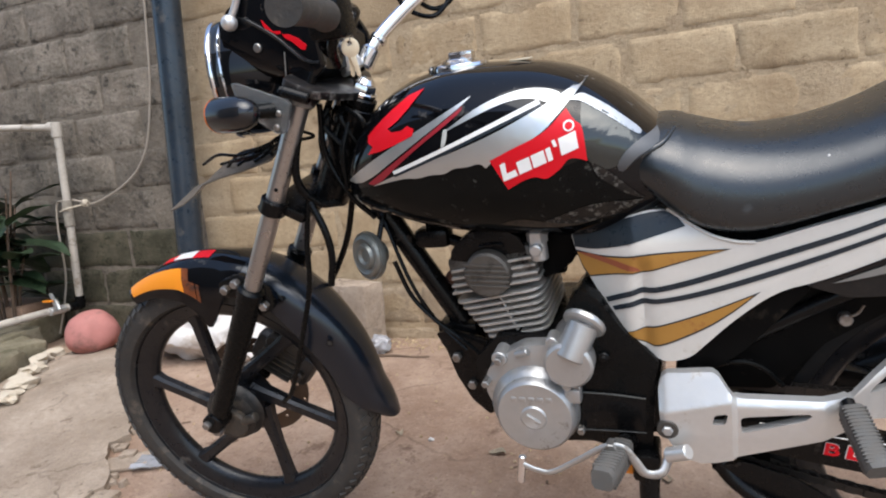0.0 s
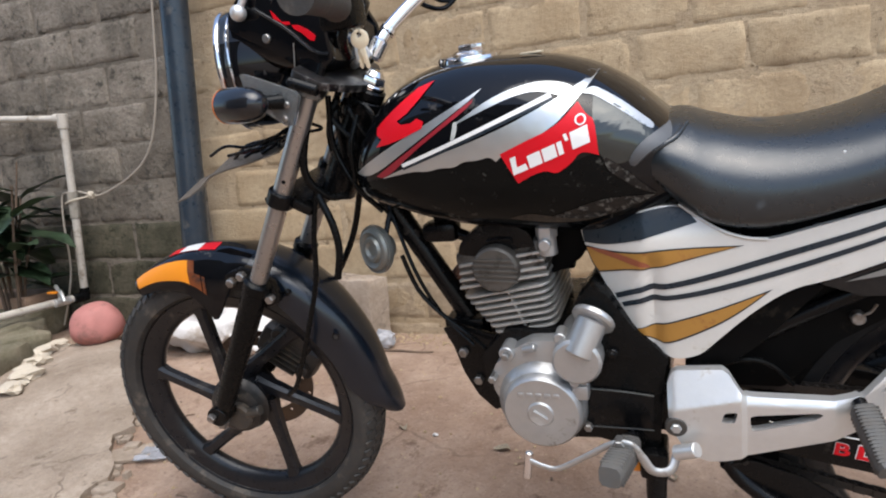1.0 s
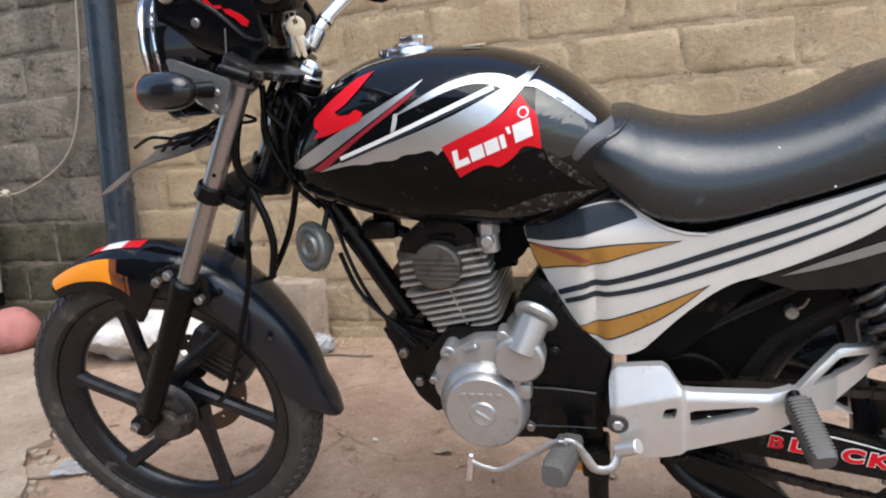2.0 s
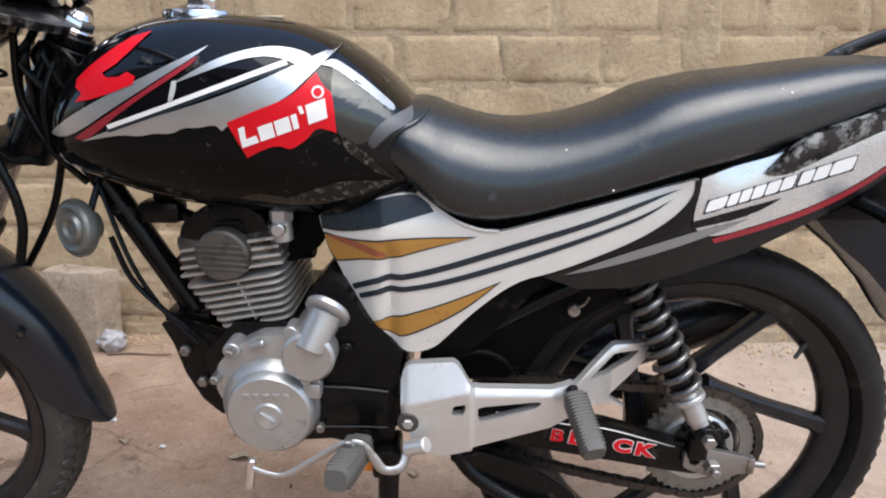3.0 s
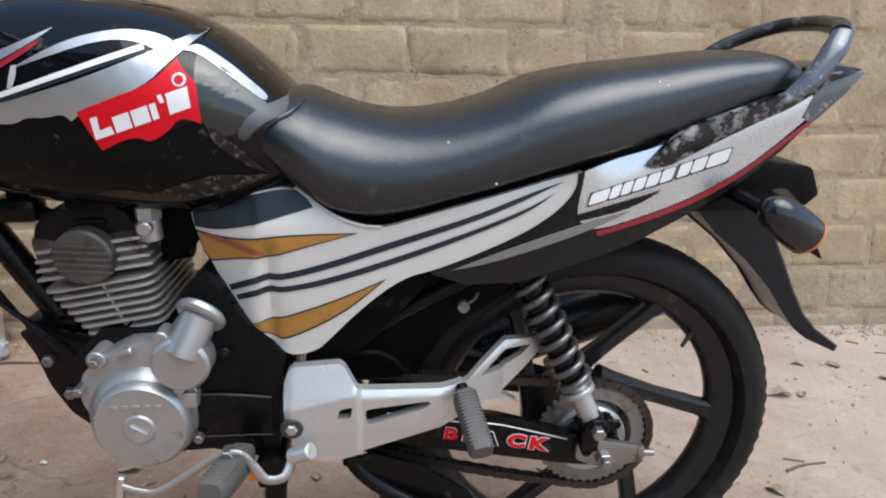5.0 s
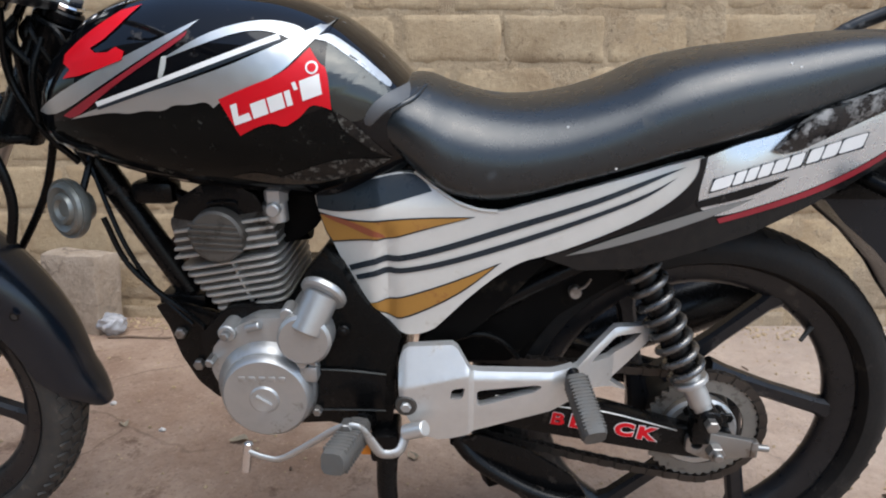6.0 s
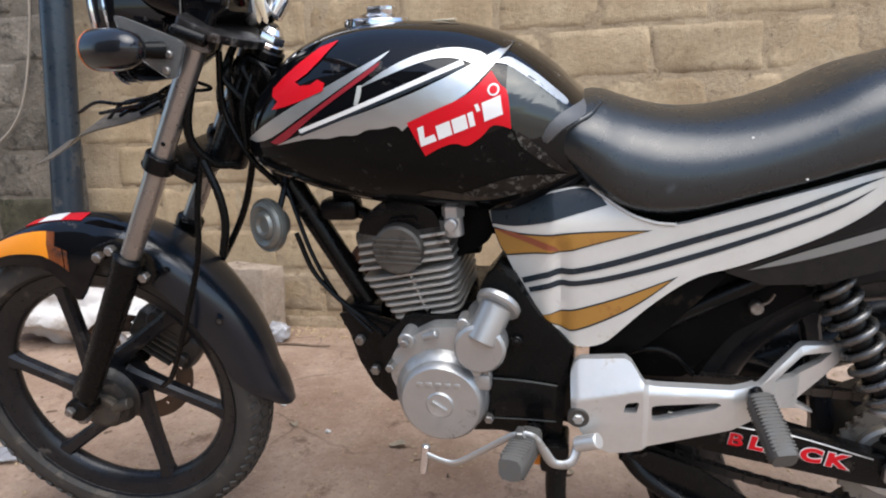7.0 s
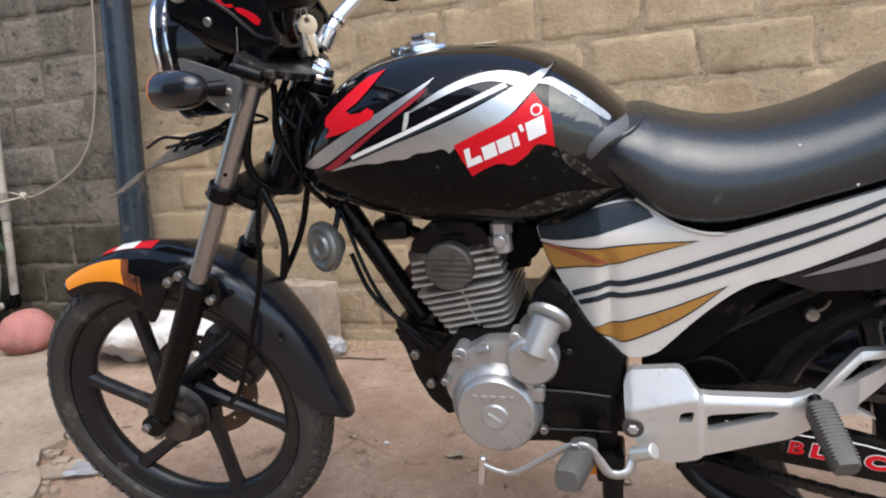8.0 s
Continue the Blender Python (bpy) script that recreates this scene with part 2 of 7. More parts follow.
def loft(rings, cap=True):
    bm = bmesh.new()
    rows = [[bm.verts.new(p) for p in ring] for ring in rings]
    for a, b in zip(rows, rows[1:]):
        for k in range(len(a)):
            bm.faces.new((a[k], a[(k + 1) % len(a)], b[(k + 1) % len(a)], b[k]))
    if cap:
        bm.faces.new(rows[0]), bm.faces.new(rows[-1])
    return bm


def hull_ring(x, zt, zb, hw, zc, et=2.2, eb=2.0, n=40):
    """A cross-section: widest at zc, rounded to the top zt and the bottom zb."""
    out = []
    for i in range(n):
        a = 2 * math.pi * i / n
        c, s = math.cos(a), math.sin(a)
        e = et if s >= 0 else eb
        out.append((x, hw * math.copysign(abs(c) ** (2 / e), c), zc + (zt - zc if s >= 0 else zc - zb) * math.copysign(abs(s) ** (2 / e), s)))
    return out


def stations(rows, step):
    """Smoothly filled rows of numbers, the first column running."""
    pts = np.array(rows, float)
    xs = np.arange(pts[0, 0], pts[-1, 0] + 1e-9, step)
    if pts[-1, 0] - xs[-1] > 1e-6:
        xs = np.append(xs, pts[-1, 0])
    dy = np.gradient(pts[:, 1:], pts[:, 0], axis=0)
    out = []
    for x in xs:
        i = min(max(int(np.searchsorted(pts[:, 0], x) - 1), 0), len(pts) - 2)
        h = pts[i + 1, 0] - pts[i, 0]
        t = (x - pts[i, 0]) / h
        v = (2 * t ** 3 - 3 * t * t + 1) * pts[i, 1:] + (t ** 3 - 2 * t * t + t) * h * dy[i] + (3 * t * t - 2 * t ** 3) * pts[i + 1, 1:] + (t ** 3 - t * t) * h * dy[i + 1]
        out.append((float(x), *map(float, v)))
    return out


def flat_shape(loops):
    """A filled outline in x and z, at y = 0; further loops are holes."""
    bm = bmesh.new()
    edges = []
    for lp in loops:
        vs = [bm.verts.new((x, 0, z)) for x, z in lp]
        edges += [bm.edges.new((vs[i], vs[(i + 1) % len(vs)])) for i in range(len(vs))]
    bmesh.ops.triangle_fill(bm, use_beauty=True, use_dissolve=False, edges=edges)
    return bm


def rounded(pts, n=4, amount=0.3):
    """The closed outline pts with its corners rounded."""
    out = []
    k = len(pts)
    for i in range(k):
        a, b, c = (Vector(pts[(i + d) % k]) for d in (-1, 0, 1))
        p, q = b + (a - b) * amount * 0.5, b + (c - b) * amount * 0.5
        for j in range(n + 1):
            t = j / n
            v = p * (1 - t) ** 2 + b * 2 * t * (1 - t) + q * t * t
            out.append((v.x, v.y))
    return out


def slab(loops, y0, y1, bevel=0.0):
    """A plate of the outline, from y0 to y1, with softened rims."""
    bm = flat_shape(loops)
    got = bmesh.ops.extrude_face_region(bm, geom=bm.faces[:])
    bmesh.ops.translate(bm, verts=[v for v in got["geom"] if isinstance(v, bmesh.types.BMVert)], vec=(0, y1 - y0, 0))
    bmesh.ops.translate(bm, verts=bm.verts, vec=(0, y0, 0))
    bmesh.ops.recalc_face_normals(bm, faces=bm.faces)
    if bevel:
        rim = [e for e in bm.edges if len(e.link_faces) == 2 and e.calc_face_angle(0) > 0.9]
        bmesh.ops.bevel(bm, geom=rim, offset=bevel, segments=2, affect="EDGES", profile=0.5, clamp_overlap=True)
    return bm


def sliced(bm, step):
    xs = [v.co.x for v in bm.verts]
    zs = [v.co.z for v in bm.verts]
    for axis, lo, hi in ((0, min(xs), max(xs)), (2, min(zs), max(zs))):
        v = math.ceil(lo / step) * step
        while v < hi:
            co, no = Vector((0, 0, 0)), Vector((0, 0, 0))
            co[axis], no[axis] = v, 1
            bmesh.ops.bisect_plane(bm, geom=bm.verts[:] + bm.edges[:] + bm.faces[:], plane_co=co, plane_no=no, dist=1e-6)
            v += step
    return bm


def skin(loops, depth, thick=0.0, step=0.014, lift=0.0):
    """An outline laid on the surface y = depth(x, z), raised by lift towards -y; thick gives it a back."""
    bm = sliced(flat_shape(loops), step)
    if thick:
        got = bmesh.ops.extrude_face_region(bm, geom=bm.faces[:])
        bmesh.ops.translate(bm, verts=[v for v in got["geom"] if isinstance(v, bmesh.types.BMVert)], vec=(0, thick, 0))
    last = 0.0
    for v in bm.verts:
        d = depth(v.co.x, v.co.z)
        if d is not None:
            last = d
        v.co.y += (last if d is None else d) - lift
    return bm


def side_of(ob):
    """The depth of the left side of a mesh, to lay stripes on."""
    from mathutils.bvhtree import BVHTree
    me = ob.data
    tree = BVHTree.FromPolygons([v.co.copy() for v in me.vertices], [tuple(p.vertices) for p in me.polygons])

    def depth(x, z):
        hit = tree.ray_cast(Vector((x, -2, z)), Vector((0, 1, 0)))
        return hit[0].y if hit[0] else None
    return depth


def eased(pts, rounds=2, limit=62):
    """The closed outline pts with its gentle bends drawn as curves and its sharp corners kept."""
    for _ in range(rounds):
        out, k = [], len(pts)
        for i in range(k):
            a, b, c = (Vector(pts[(i + d) % k]) for d in (-1, 0, 1))
            if (b - a).length > 1e-6 and (c - b).length > 1e-6 and (b - a).angle(c - b) < radians(limit):
                out += [tuple(b.lerp(a, 0.25)), tuple(b.lerp(c, 0.25))]
            else:
                out.append(tuple(b))
        pts = out
    return pts


def ring_of(cx, cz, r, n=28, a0=0.0):
    return [(cx + r * math.cos(a0 + 2 * math.pi * i / n), cz + r * math.sin(a0 + 2 * math.pi * i / n)) for i in range(n)]


def mirrored(bm):
    bmesh.ops.scale(bm, vec=(1, -1, 1), verts=bm.verts)
    bmesh.ops.reverse_faces(bm, faces=bm.faces)
    return bm


# ---- ground and wall ----
def rocky(name, c0, c1, stain, rough=0.9, scale=6.0, bump=0.35, bscale=70.0, pits=0.0, dark=None, by_piece=0.0, patch=0.35, depth=0.01, pit_at=0.56, dark_at=0.60, crack=0.0, dust_light=None):
    """Earth, blocks and concrete: two tones, stains, pits and grain."""
    m = bpy.data.materials.new(name)
    m.use_nodes = True
    n, l = m.node_tree.nodes, m.node_tree.links
    b = n["Principled BSDF"]
    geo = n.new("ShaderNodeNewGeometry")

    def noise_of(s, detail=7.0, r=0.62):
        t = n.new("ShaderNodeTexNoise")
        t.inputs["Scale"].default_value, t.inputs["Detail"].default_value, t.inputs["Roughness"].default_value = s, detail, r
        l.new(geo.outputs["Position"], t.inputs["Vector"])
        return t.outputs[0]

    def ramp(src, lo, hi, a=0.0, z=1.0):
        r = n.new("ShaderNodeMapRange")
        for i, v in zip((1, 2, 3, 4), (lo, hi, a, z)):
            r.inputs[i].default_value = v
        l.new(src, r.inputs[0])
        return r.outputs[0]

    def mix(fac, a, z, mode="MIX"):
        x = n.new("ShaderNodeMix")
        x.data_type, x.blend_type = "RGBA", mode
        for sock, v in ((x.inputs[0], fac), (x.inputs[6], a), (x.inputs[7], z)):
            if isinstance(v, bpy.types.NodeSocket):
                l.new(v, sock)
            else:
                sock.default_value = v if isinstance(v, float) else (*v, 1.0)
        return x.outputs[2]

    grain = noise_of(scale * 9)
    col = mix(ramp(noise_of(scale), 0.32, 0.68), c0, c1)
    col = mix(ramp(grain, 0.35, 0.75, 0.0, 0.45), col, stain)
    col = mix(ramp(noise_of(scale * 0.45, 5.0), 0.52, 0.7, 0.0, patch), col, stain)
    if by_piece:
        info = n.new("ShaderNodeObjectInfo")
        v = ramp(info.outputs["Random"], 0.0, 1.0, 1 - by_piece, 1 + by_piece * 0.5)
        comb = n.new("ShaderNodeCombineColor")
        for i in range(3):
            l.new(v, comb.inputs[i])
        col = mix(1.0, col, comb.outputs[0], "MULTIPLY")
    if dark:
        col = mix(ramp(noise_of(scale * 3.1, 9.0, 0.75), dark_at, dark_at + 0.10, 0.0, 0.85), col, dark)
    speck = noise_of(scale * 34, 3.0)
    col = mix(ramp(speck, 0.56, 0.72, 0.0, 0.55), col, tuple(q * 0.55 for q in c0))
    col = mix(ramp(speck, 0.40, 0.28, 0.0, 0.30), col, tuple(min(1, q * 1.3) for q in c1))
    if crack:
        warp = n.new("ShaderNodeVectorMath")
        warp.operation = "MULTIPLY_ADD"
        wt = n.new("ShaderNodeTexNoise")
        wt.inputs["Scale"].default_value, wt.inputs["Detail"].default_value = 5.0, 6.0
        l.new(geo.outputs["Position"], wt.inputs["Vector"])
        l.new(wt.outputs["Color"], warp.inputs[0])
        warp.inputs[1].default_value = (0.35, 0.35, 0.35)
        l.new(geo.outputs["Position"], warp.inputs[2])
        cell = n.new("ShaderNodeTexVoronoi")
        cell.feature = "DISTANCE_TO_EDGE"
        cell.inputs["Scale"].default_value = 2.2
        l.new(warp.outputs[0], cell.inputs["Vector"])
        both = n.new("ShaderNodeMath")
        both.operation = "MULTIPLY"
        l.new(ramp(cell.outputs["Distance"], 0.004, 0.016, 1.0, 0.0), both.inputs[0])
        l.new(ramp(noise_of(1.7, 4.0), 0.50, 0.60), both.inputs[1])
        col = mix(ramp(both.outputs[0], 0.0, 1.0, 0.0, crack), col, tuple(q * 0.4 for q in stain))
    # paler towards +x: dusty tone plus the brighter light there, put into the colour
    if dust_light:
        sep = n.new("ShaderNodeSeparateXYZ")
        l.new(geo.outputs["Position"], sep.inputs[0])
        add = n.new("ShaderNodeMath")
        add.operation = "MULTIPLY_ADD"
        l.new(noise_of(1.3, 6.0), add.inputs[0])
        add.inputs[1].default_value = 2.6
        l.new(sep.outputs[0], add.inputs[2])
        col = mix(ramp(add.outputs[0], 1.2, 3.2, 0.0, 0.65), col, dust_light)
    if pits:
        v = n.new("ShaderNodeTexVoronoi")
        v.inputs["Scale"].default_value = 60.0
        l.new(geo.outputs["Position"], v.inputs["Vector"])
        hole = ramp(v.outputs["Distance"], 0.0, 0.22, 1.0, 0.0)
        spot = ramp(noise_of(scale * 2.2), pit_at, pit_at + 0.10)
        mm = n.new("ShaderNodeMath")
        mm.operation = "MULTIPLY"
        l.new(hole, mm.inputs[0]), l.new(spot, mm.inputs[1])
        col = mix(ramp(mm.outputs[0], 0.2, 0.8, 0.0, pits), col, tuple(q * 0.35 for q in c0))
    l.new(col, b.inputs["Base Color"])
    b.inputs["Roughness"].default_value = rough
    b.inputs["Specular IOR Level"].default_value = 0.25
    bp = n.new("ShaderNodeBump")
    bp.inputs["Strength"].default_value, bp.inputs["Distance"].default_value = bump, depth
    l.new(noise_of(bscale, 8.0, 0.7), bp.inputs["Height"])
    l.new(bp.outputs[0], b.inputs["Normal"])
    return m


tan_block = rocky("tan_block", (0.375, 0.272, 0.160), (0.515, 0.398, 0.252), (0.255, 0.178, 0.104), pits=0.9, pit_at=0.565, by_piece=0.12, bump=0.6, bscale=70, patch=0.85, dark=(0.14, 0.094, 0.055), dark_at=0.587)
tan_mortar = rocky("tan_mortar", (0.350, 0.257, 0.156), (0.475, 0.370, 0.240), (0.265, 0.19, 0.12), scale=8.0, dark=(0.075, 0.050, 0.030), dark_at=0.575, bump=0.9, bscale=55, pits=0.9, pit_at=0.50)
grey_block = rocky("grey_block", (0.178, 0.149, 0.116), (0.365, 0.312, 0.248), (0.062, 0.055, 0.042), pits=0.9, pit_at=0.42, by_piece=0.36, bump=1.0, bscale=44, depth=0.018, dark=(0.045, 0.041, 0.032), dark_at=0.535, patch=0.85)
grey_mortar = rocky("grey_mortar", (0.16, 0.135, 0.106), (0.27, 0.228, 0.178), (0.07, 0.06, 0.046), dark=(0.036, 0.032, 0.024), dark_at=0.55, bump=0.9)
damp_base = rocky("damp_base", (0.34, 0.255, 0.165), (0.46, 0.36, 0.245), (0.19, 0.14, 0.09), dark=(0.11, 0.085, 0.05), bump=0.9, bscale=45, by_piece=0.15, pits=0.7)
earth = rocky("earth", (0.275, 0.178, 0.120), (0.465, 0.345, 0.257), (0.185, 0.112, 0.074), scale=3.2, bump=0.9, bscale=26, depth=0.015, dark=(0.14, 0.085, 0.056), dark_at=0.57, patch=0.7, crack=0.4, dust_light=(0.52, 0.45, 0.385))
concrete = rocky("concrete", (0.30, 0.235, 0.176), (0.46, 0.375, 0.292), (0.20, 0.15, 0.106), scale=6.0, bump=0.9, bscale=30, depth=0.014, dark=(0.13, 0.096, 0.066), dark_at=0.58, patch=0.5, crack=0.55)
stone_grey = rocky("stone_grey", (0.24, 0.215, 0.175), (0.38, 0.34, 0.28), (0.13, 0.11, 0.08), bump=0.6, dark=(0.07, 0.065, 0.045), by_piece=0.15)
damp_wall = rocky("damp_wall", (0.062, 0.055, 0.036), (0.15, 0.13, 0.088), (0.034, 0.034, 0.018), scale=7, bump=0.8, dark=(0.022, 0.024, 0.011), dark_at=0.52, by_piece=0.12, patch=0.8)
mossy = rocky("mossy_stone", (0.16, 0.14, 0.09), (0.30, 0.255, 0.18), (0.07, 0.068, 0.035), scale=9, bump=0.8, dark=(0.045, 0.045, 0.02), by_piece=0.15)

WALL_Y, WALL_FOOT, COURSE, BLOCK_W = 2.28, 0.09, 0.1585, 0.3255


def ground_height(x, y):
    t = min(max((y - 1.0) / 0.9, 0.0), 1.0)
    z = 0.082 * t * t * (3 - 2 * t) + 0.008 * min(max(y - 1.9, 0.0), 0.5)
    near = math.exp(-(x * x + y * y) / 40.0)
    z += near * (0.010 * noise.noise((x * 1.7, y * 1.7, 0.0)) + 0.005 * noise.noise((x * 6, y * 6, 3.0)) + 0.0025 * noise.noise((x * 19, y * 19, 7.0)))
    return z


def graded(lo, hi, step, far):
    inner = list(np.arange(lo, hi + 1e-6, step))
    out, d = [], step
    while d < far:
        d *= 1.6
        out.append(d)
    return [lo - q for q in reversed(out)] + inner + [hi + q for q in out]


def sheet(xs, ys, height):
    verts = [(x, y, height(x, y)) for y in ys for x in xs]
    w = len(xs)
    faces = [(j * w + i, j * w + i + 1, (j + 1) * w + i + 1, (j + 1) * w + i) for j in range(len(ys) - 1) for i in range(w - 1)]
    me = bpy.data.meshes.new("sheet")
    me.from_pydata(verts, [], faces)
    for p in me.polygons:
        p.use_smooth = True
    return me


me = sheet(graded(-3.2, 2.8, 0.035, 600), graded(0.4, 2.3, 0.03, 600), ground_height)
me.materials.append(earth)
ground = tagged(new("ground", me), "trodden reddish-brown earth yard with grit and cracks", "ground", kind="structure")

# the walls: a solid core, an uneven coat of mortar and block faces that stand out of it here and there
wall_a = part("wall_north", box(-1.93, 5.6, WALL_Y + 0.012, WALL_Y + 0.14, -0.1, 2.75), tan_mortar, smooth=False)
tagged(wall_a, "sand-coloured block wall with rough smeared mortar joints", "wall", kind="structure")
wall_b = part("wall_north_grey", box(-5.6, -1.93, WALL_Y + 0.0125, WALL_Y + 0.139, -0.1, 2.75), grey_mortar, smooth=False)
tagged(wall_b, "weathered grey block wall with damp mossy foot", "wall", kind="structure")


def mortar_coat(wall, x0, x1, fine0, fine1, mt, back, amp):
    """The mortar's uneven face, finer where the wall is passed close by."""
    xs = sorted({round(float(v), 4) for v in (*np.arange(x0, x1, 0.12), *np.arange(fine0, fine1, 0.016), x1)})
    zs = sorted({round(float(v), 4) for v in (*np.arange(-0.1, 2.7, 0.1), *np.arange(0.05, 1.70, 0.016), 2.75)})

    def face(x, z):
        return WALL_Y + back + amp * (noise.noise((x * 9, 3.0, z * 11)) + 0.7 * noise.noise((x * 27, 8.0, z * 27)) + 0.4 * noise.noise((x * 55, 5.0, z * 55)))
    verts = [(x, face(x, z), z) for z in zs for x in xs]
    w = len(xs)
    faces = [(k * w + i, k * w + i + 1, (k + 1) * w + i + 1, (k + 1) * w + i) for k in range(len(zs) - 1) for i in range(w - 1)]
    me = bpy.data.meshes.new("mortar")
    me.from_pydata(verts, [], faces)
    for q in me.polygons:
        q.use_smooth = True
    me.materials.append(mt)
    ob = new("mortar", me)
    ob.parent = wall


mortar_coat(wall_a, -1.93, 5.6, -1.93, 2.5, tan_mortar, 0.0017, 0.0027)
mortar_coat(wall_b, -5.6, -1.93, -3.3, -1.93, grey_mortar, 0.0042, 0.0042)


def rough_seam(wall, x0, x1, z0, z1, mt, seed):
    """A ragged upright smear of mortar over the block faces, cracked along one side."""
    nx, nz = 15, int((z1 - z0) / 0.009)
    verts = []
    for j in range(nz + 1):
        z = z0 + (z1 - z0) * j / nz
        lo = x0 + 0.022 * noise.noise((z * 14, seed, 1.0)) + 0.009 * noise.noise((z * 55, seed, 2.0))
        hi = x1 + 0.008 * noise.noise((z * 16, seed, 3.0)) + 0.006 * noise.noise((z * 60, seed, 4.0))
        for i in range(nx):
            u = i / (nx - 1)
            x = lo + (hi - lo) * u
            rim = min(1.0, 5 * u, 14 * (1 - u))
            rough = 0.6 * noise.noise((x * 26, seed, z * 15)) + 0.5 * noise.noise((x * 70, seed, z * 60))
            verts.append((x, WALL_Y + 0.003 - rim * (0.0055 + 0.0060 * rough), z))
    faces = [(j * nx + i, j * nx + i + 1, (j + 1) * nx + i + 1, (j + 1) * nx + i) for j in range(nz) for i in range(nx - 1)]
    me = bpy.data.meshes.new("mortar_smear")
    me.from_pydata(verts, [], faces)
    for q in me.polygons:
        q.use_smooth = True
    me.materials.append(mt)
    new("mortar_smear", me).parent = wall


rough_seam(wall_a, 0.735, 0.866, 0.62, 1.75, tan_mortar, 7.0)


def block_mesh(seed, w, h):
    """One hand-cast block face: flat, pocked, its rim chipped here and there."""
    us = [0, 0.014, 0.08, 0.17, 0.27, 0.38, 0.5, 0.62, 0.73, 0.83, 0.92, 0.986, 1]
    vs = [0, 0.030, 0.16, 0.34, 0.5, 0.66, 0.84, 0.970, 1]
    nx, nz = len(us), len(vs)
    verts, faces = [], []
    for j, v in enumerate(vs):
        for i, u in enumerate(us):
            x, z = (u - 0.5) * w, (v - 0.5) * h
            q = (x * 22 + seed * 9, z * 22, seed * 1.7)
            rim = i in (0, nx - 1) or j in (0, nz - 1)
            ring = i in (1, nx - 2) or j in (1, nz - 2)
            chip = max(0.0, noise.noise((q[0] * 0.7 + 5, q[1] * 0.7, q[2])) - 0.12)
            y = 0.0052 if rim else 0.0016 * noise.noise(q) + 0.0010 * noise.noise((q[0] * 3, q[1] * 3, 2))
            if ring and not rim:
                y += 0.0006 + 0.008 * chip
            if rim or ring:
                x += 0.0065 * noise.noise((q[0] * 1.4, q[1] * 1.4, 11)) - (0.5 if u > 0.5 else -0.5) * 0.016 * chip
                z += 0.0060 * noise.noise((q[0] * 1.4, q[1] * 1.4, 17)) - (0.5 if v > 0.5 else -0.5) * 0.016 * chip
            verts.append((x, y, z))
    for j in range(nz - 1):
        for i in range(nx - 1):
            a = j * nx + i
            faces.append((a, a + 1, a + nx + 1, a + nx))
    me = bpy.data.meshes.new("block")
    me.from_pydata(verts, [], faces)
    for p in me.polygons:
        p.use_smooth = True
    return me


def lay_blocks():
    """Courses of both walls, each with its own block size and bond."""
    rnd = random.Random(4)
    far = {"wall_north": ([], []), "wall_north_grey": ([], [])}
    for wall, course, width, z0, x0, lo, hi, body in ((wall_a, COURSE, BLOCK_W, 1.0905 - 7 * COURSE, 0.012, -1.93, 5.6, tan_block), (wall_b, 0.1745, 0.392, 1.105 - 6 * 0.1745, -2.775, -5.6, -1.93, grey_block)):
        kinds = [block_mesh(q, width - 0.013, course - 0.013) for q in range(14)]

        def dressed(mt):
            out = [k.copy() for k in kinds]
            for k in out:
                k.materials.append(mt)
            return out
        plain, foot, damp = dressed(body), dressed(damp_base), dressed(damp_wall)
        for r in range(-1, 17):
            z = z0 + (r + 0.5) * course
            if z < 0.02 or z + course / 2 > 2.74:
                continue
            shift = x0 + (0.0 if r % 2 else 0.48 * width) + rnd.uniform(-0.008, 0.008)
            if wall is wall_b:
                shift = x0 + (0.5 * width if r % 2 else 0.0) + rnd.uniform(-0.012, 0.012)
            for c in range(-20, 20):
                x = shift + (c + 0.5) * width
                if x - width * 0.3 < lo or x + width * 0.3 > hi:
                    continue
                dx, dz, dy = rnd.uniform(-0.006, 0.006), rnd.uniform(-0.003, 0.003), rnd.uniform(-0.0022, 0.0016)
                pick, turn = rnd.randrange(14), rnd.uniform(-0.006, 0.006)
                m = Matrix.Translation((x + dx, WALL_Y + dy, z + dz)) @ Matrix.Rotation(turn, 4, "Y") @ Matrix.Diagonal((rnd.choice((1, -1)), 1, rnd.choice((1, -1)), 1))
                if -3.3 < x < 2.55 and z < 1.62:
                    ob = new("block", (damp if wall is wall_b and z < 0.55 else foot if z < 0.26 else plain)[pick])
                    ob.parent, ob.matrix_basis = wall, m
                else:
                    vs, fs = far[wall.name]
                    base = len(vs)
                    src = kinds[pick]
                    vs += [tuple(m @ v.co) for v in src.vertices]
                    fs += [tuple(base + i for i in q.vertices) for q in src.polygons]
    for wall, mt in ((wall_a, tan_block), (wall_b, grey_block)):
        vs, fs = far[wall.name]
        me = bpy.data.meshes.new("blocks")
        me.from_pydata(vs, [], fs)
        me.materials.append(mt)
        ob = new("blocks", me)
        ob.parent = wall
        tagged(ob, kind="stuff")


# ---- the motorcycle ----
LEAN, BIKE_Y = 9.5, 1.19
bike = new("motorcycle")
bike.matrix_basis = pose(0, BIKE_Y, 0, LEAN, 0, 0)
tagged(bike, "black motorcycle with white striped side cover leaning on its side stand", "motorcycle")

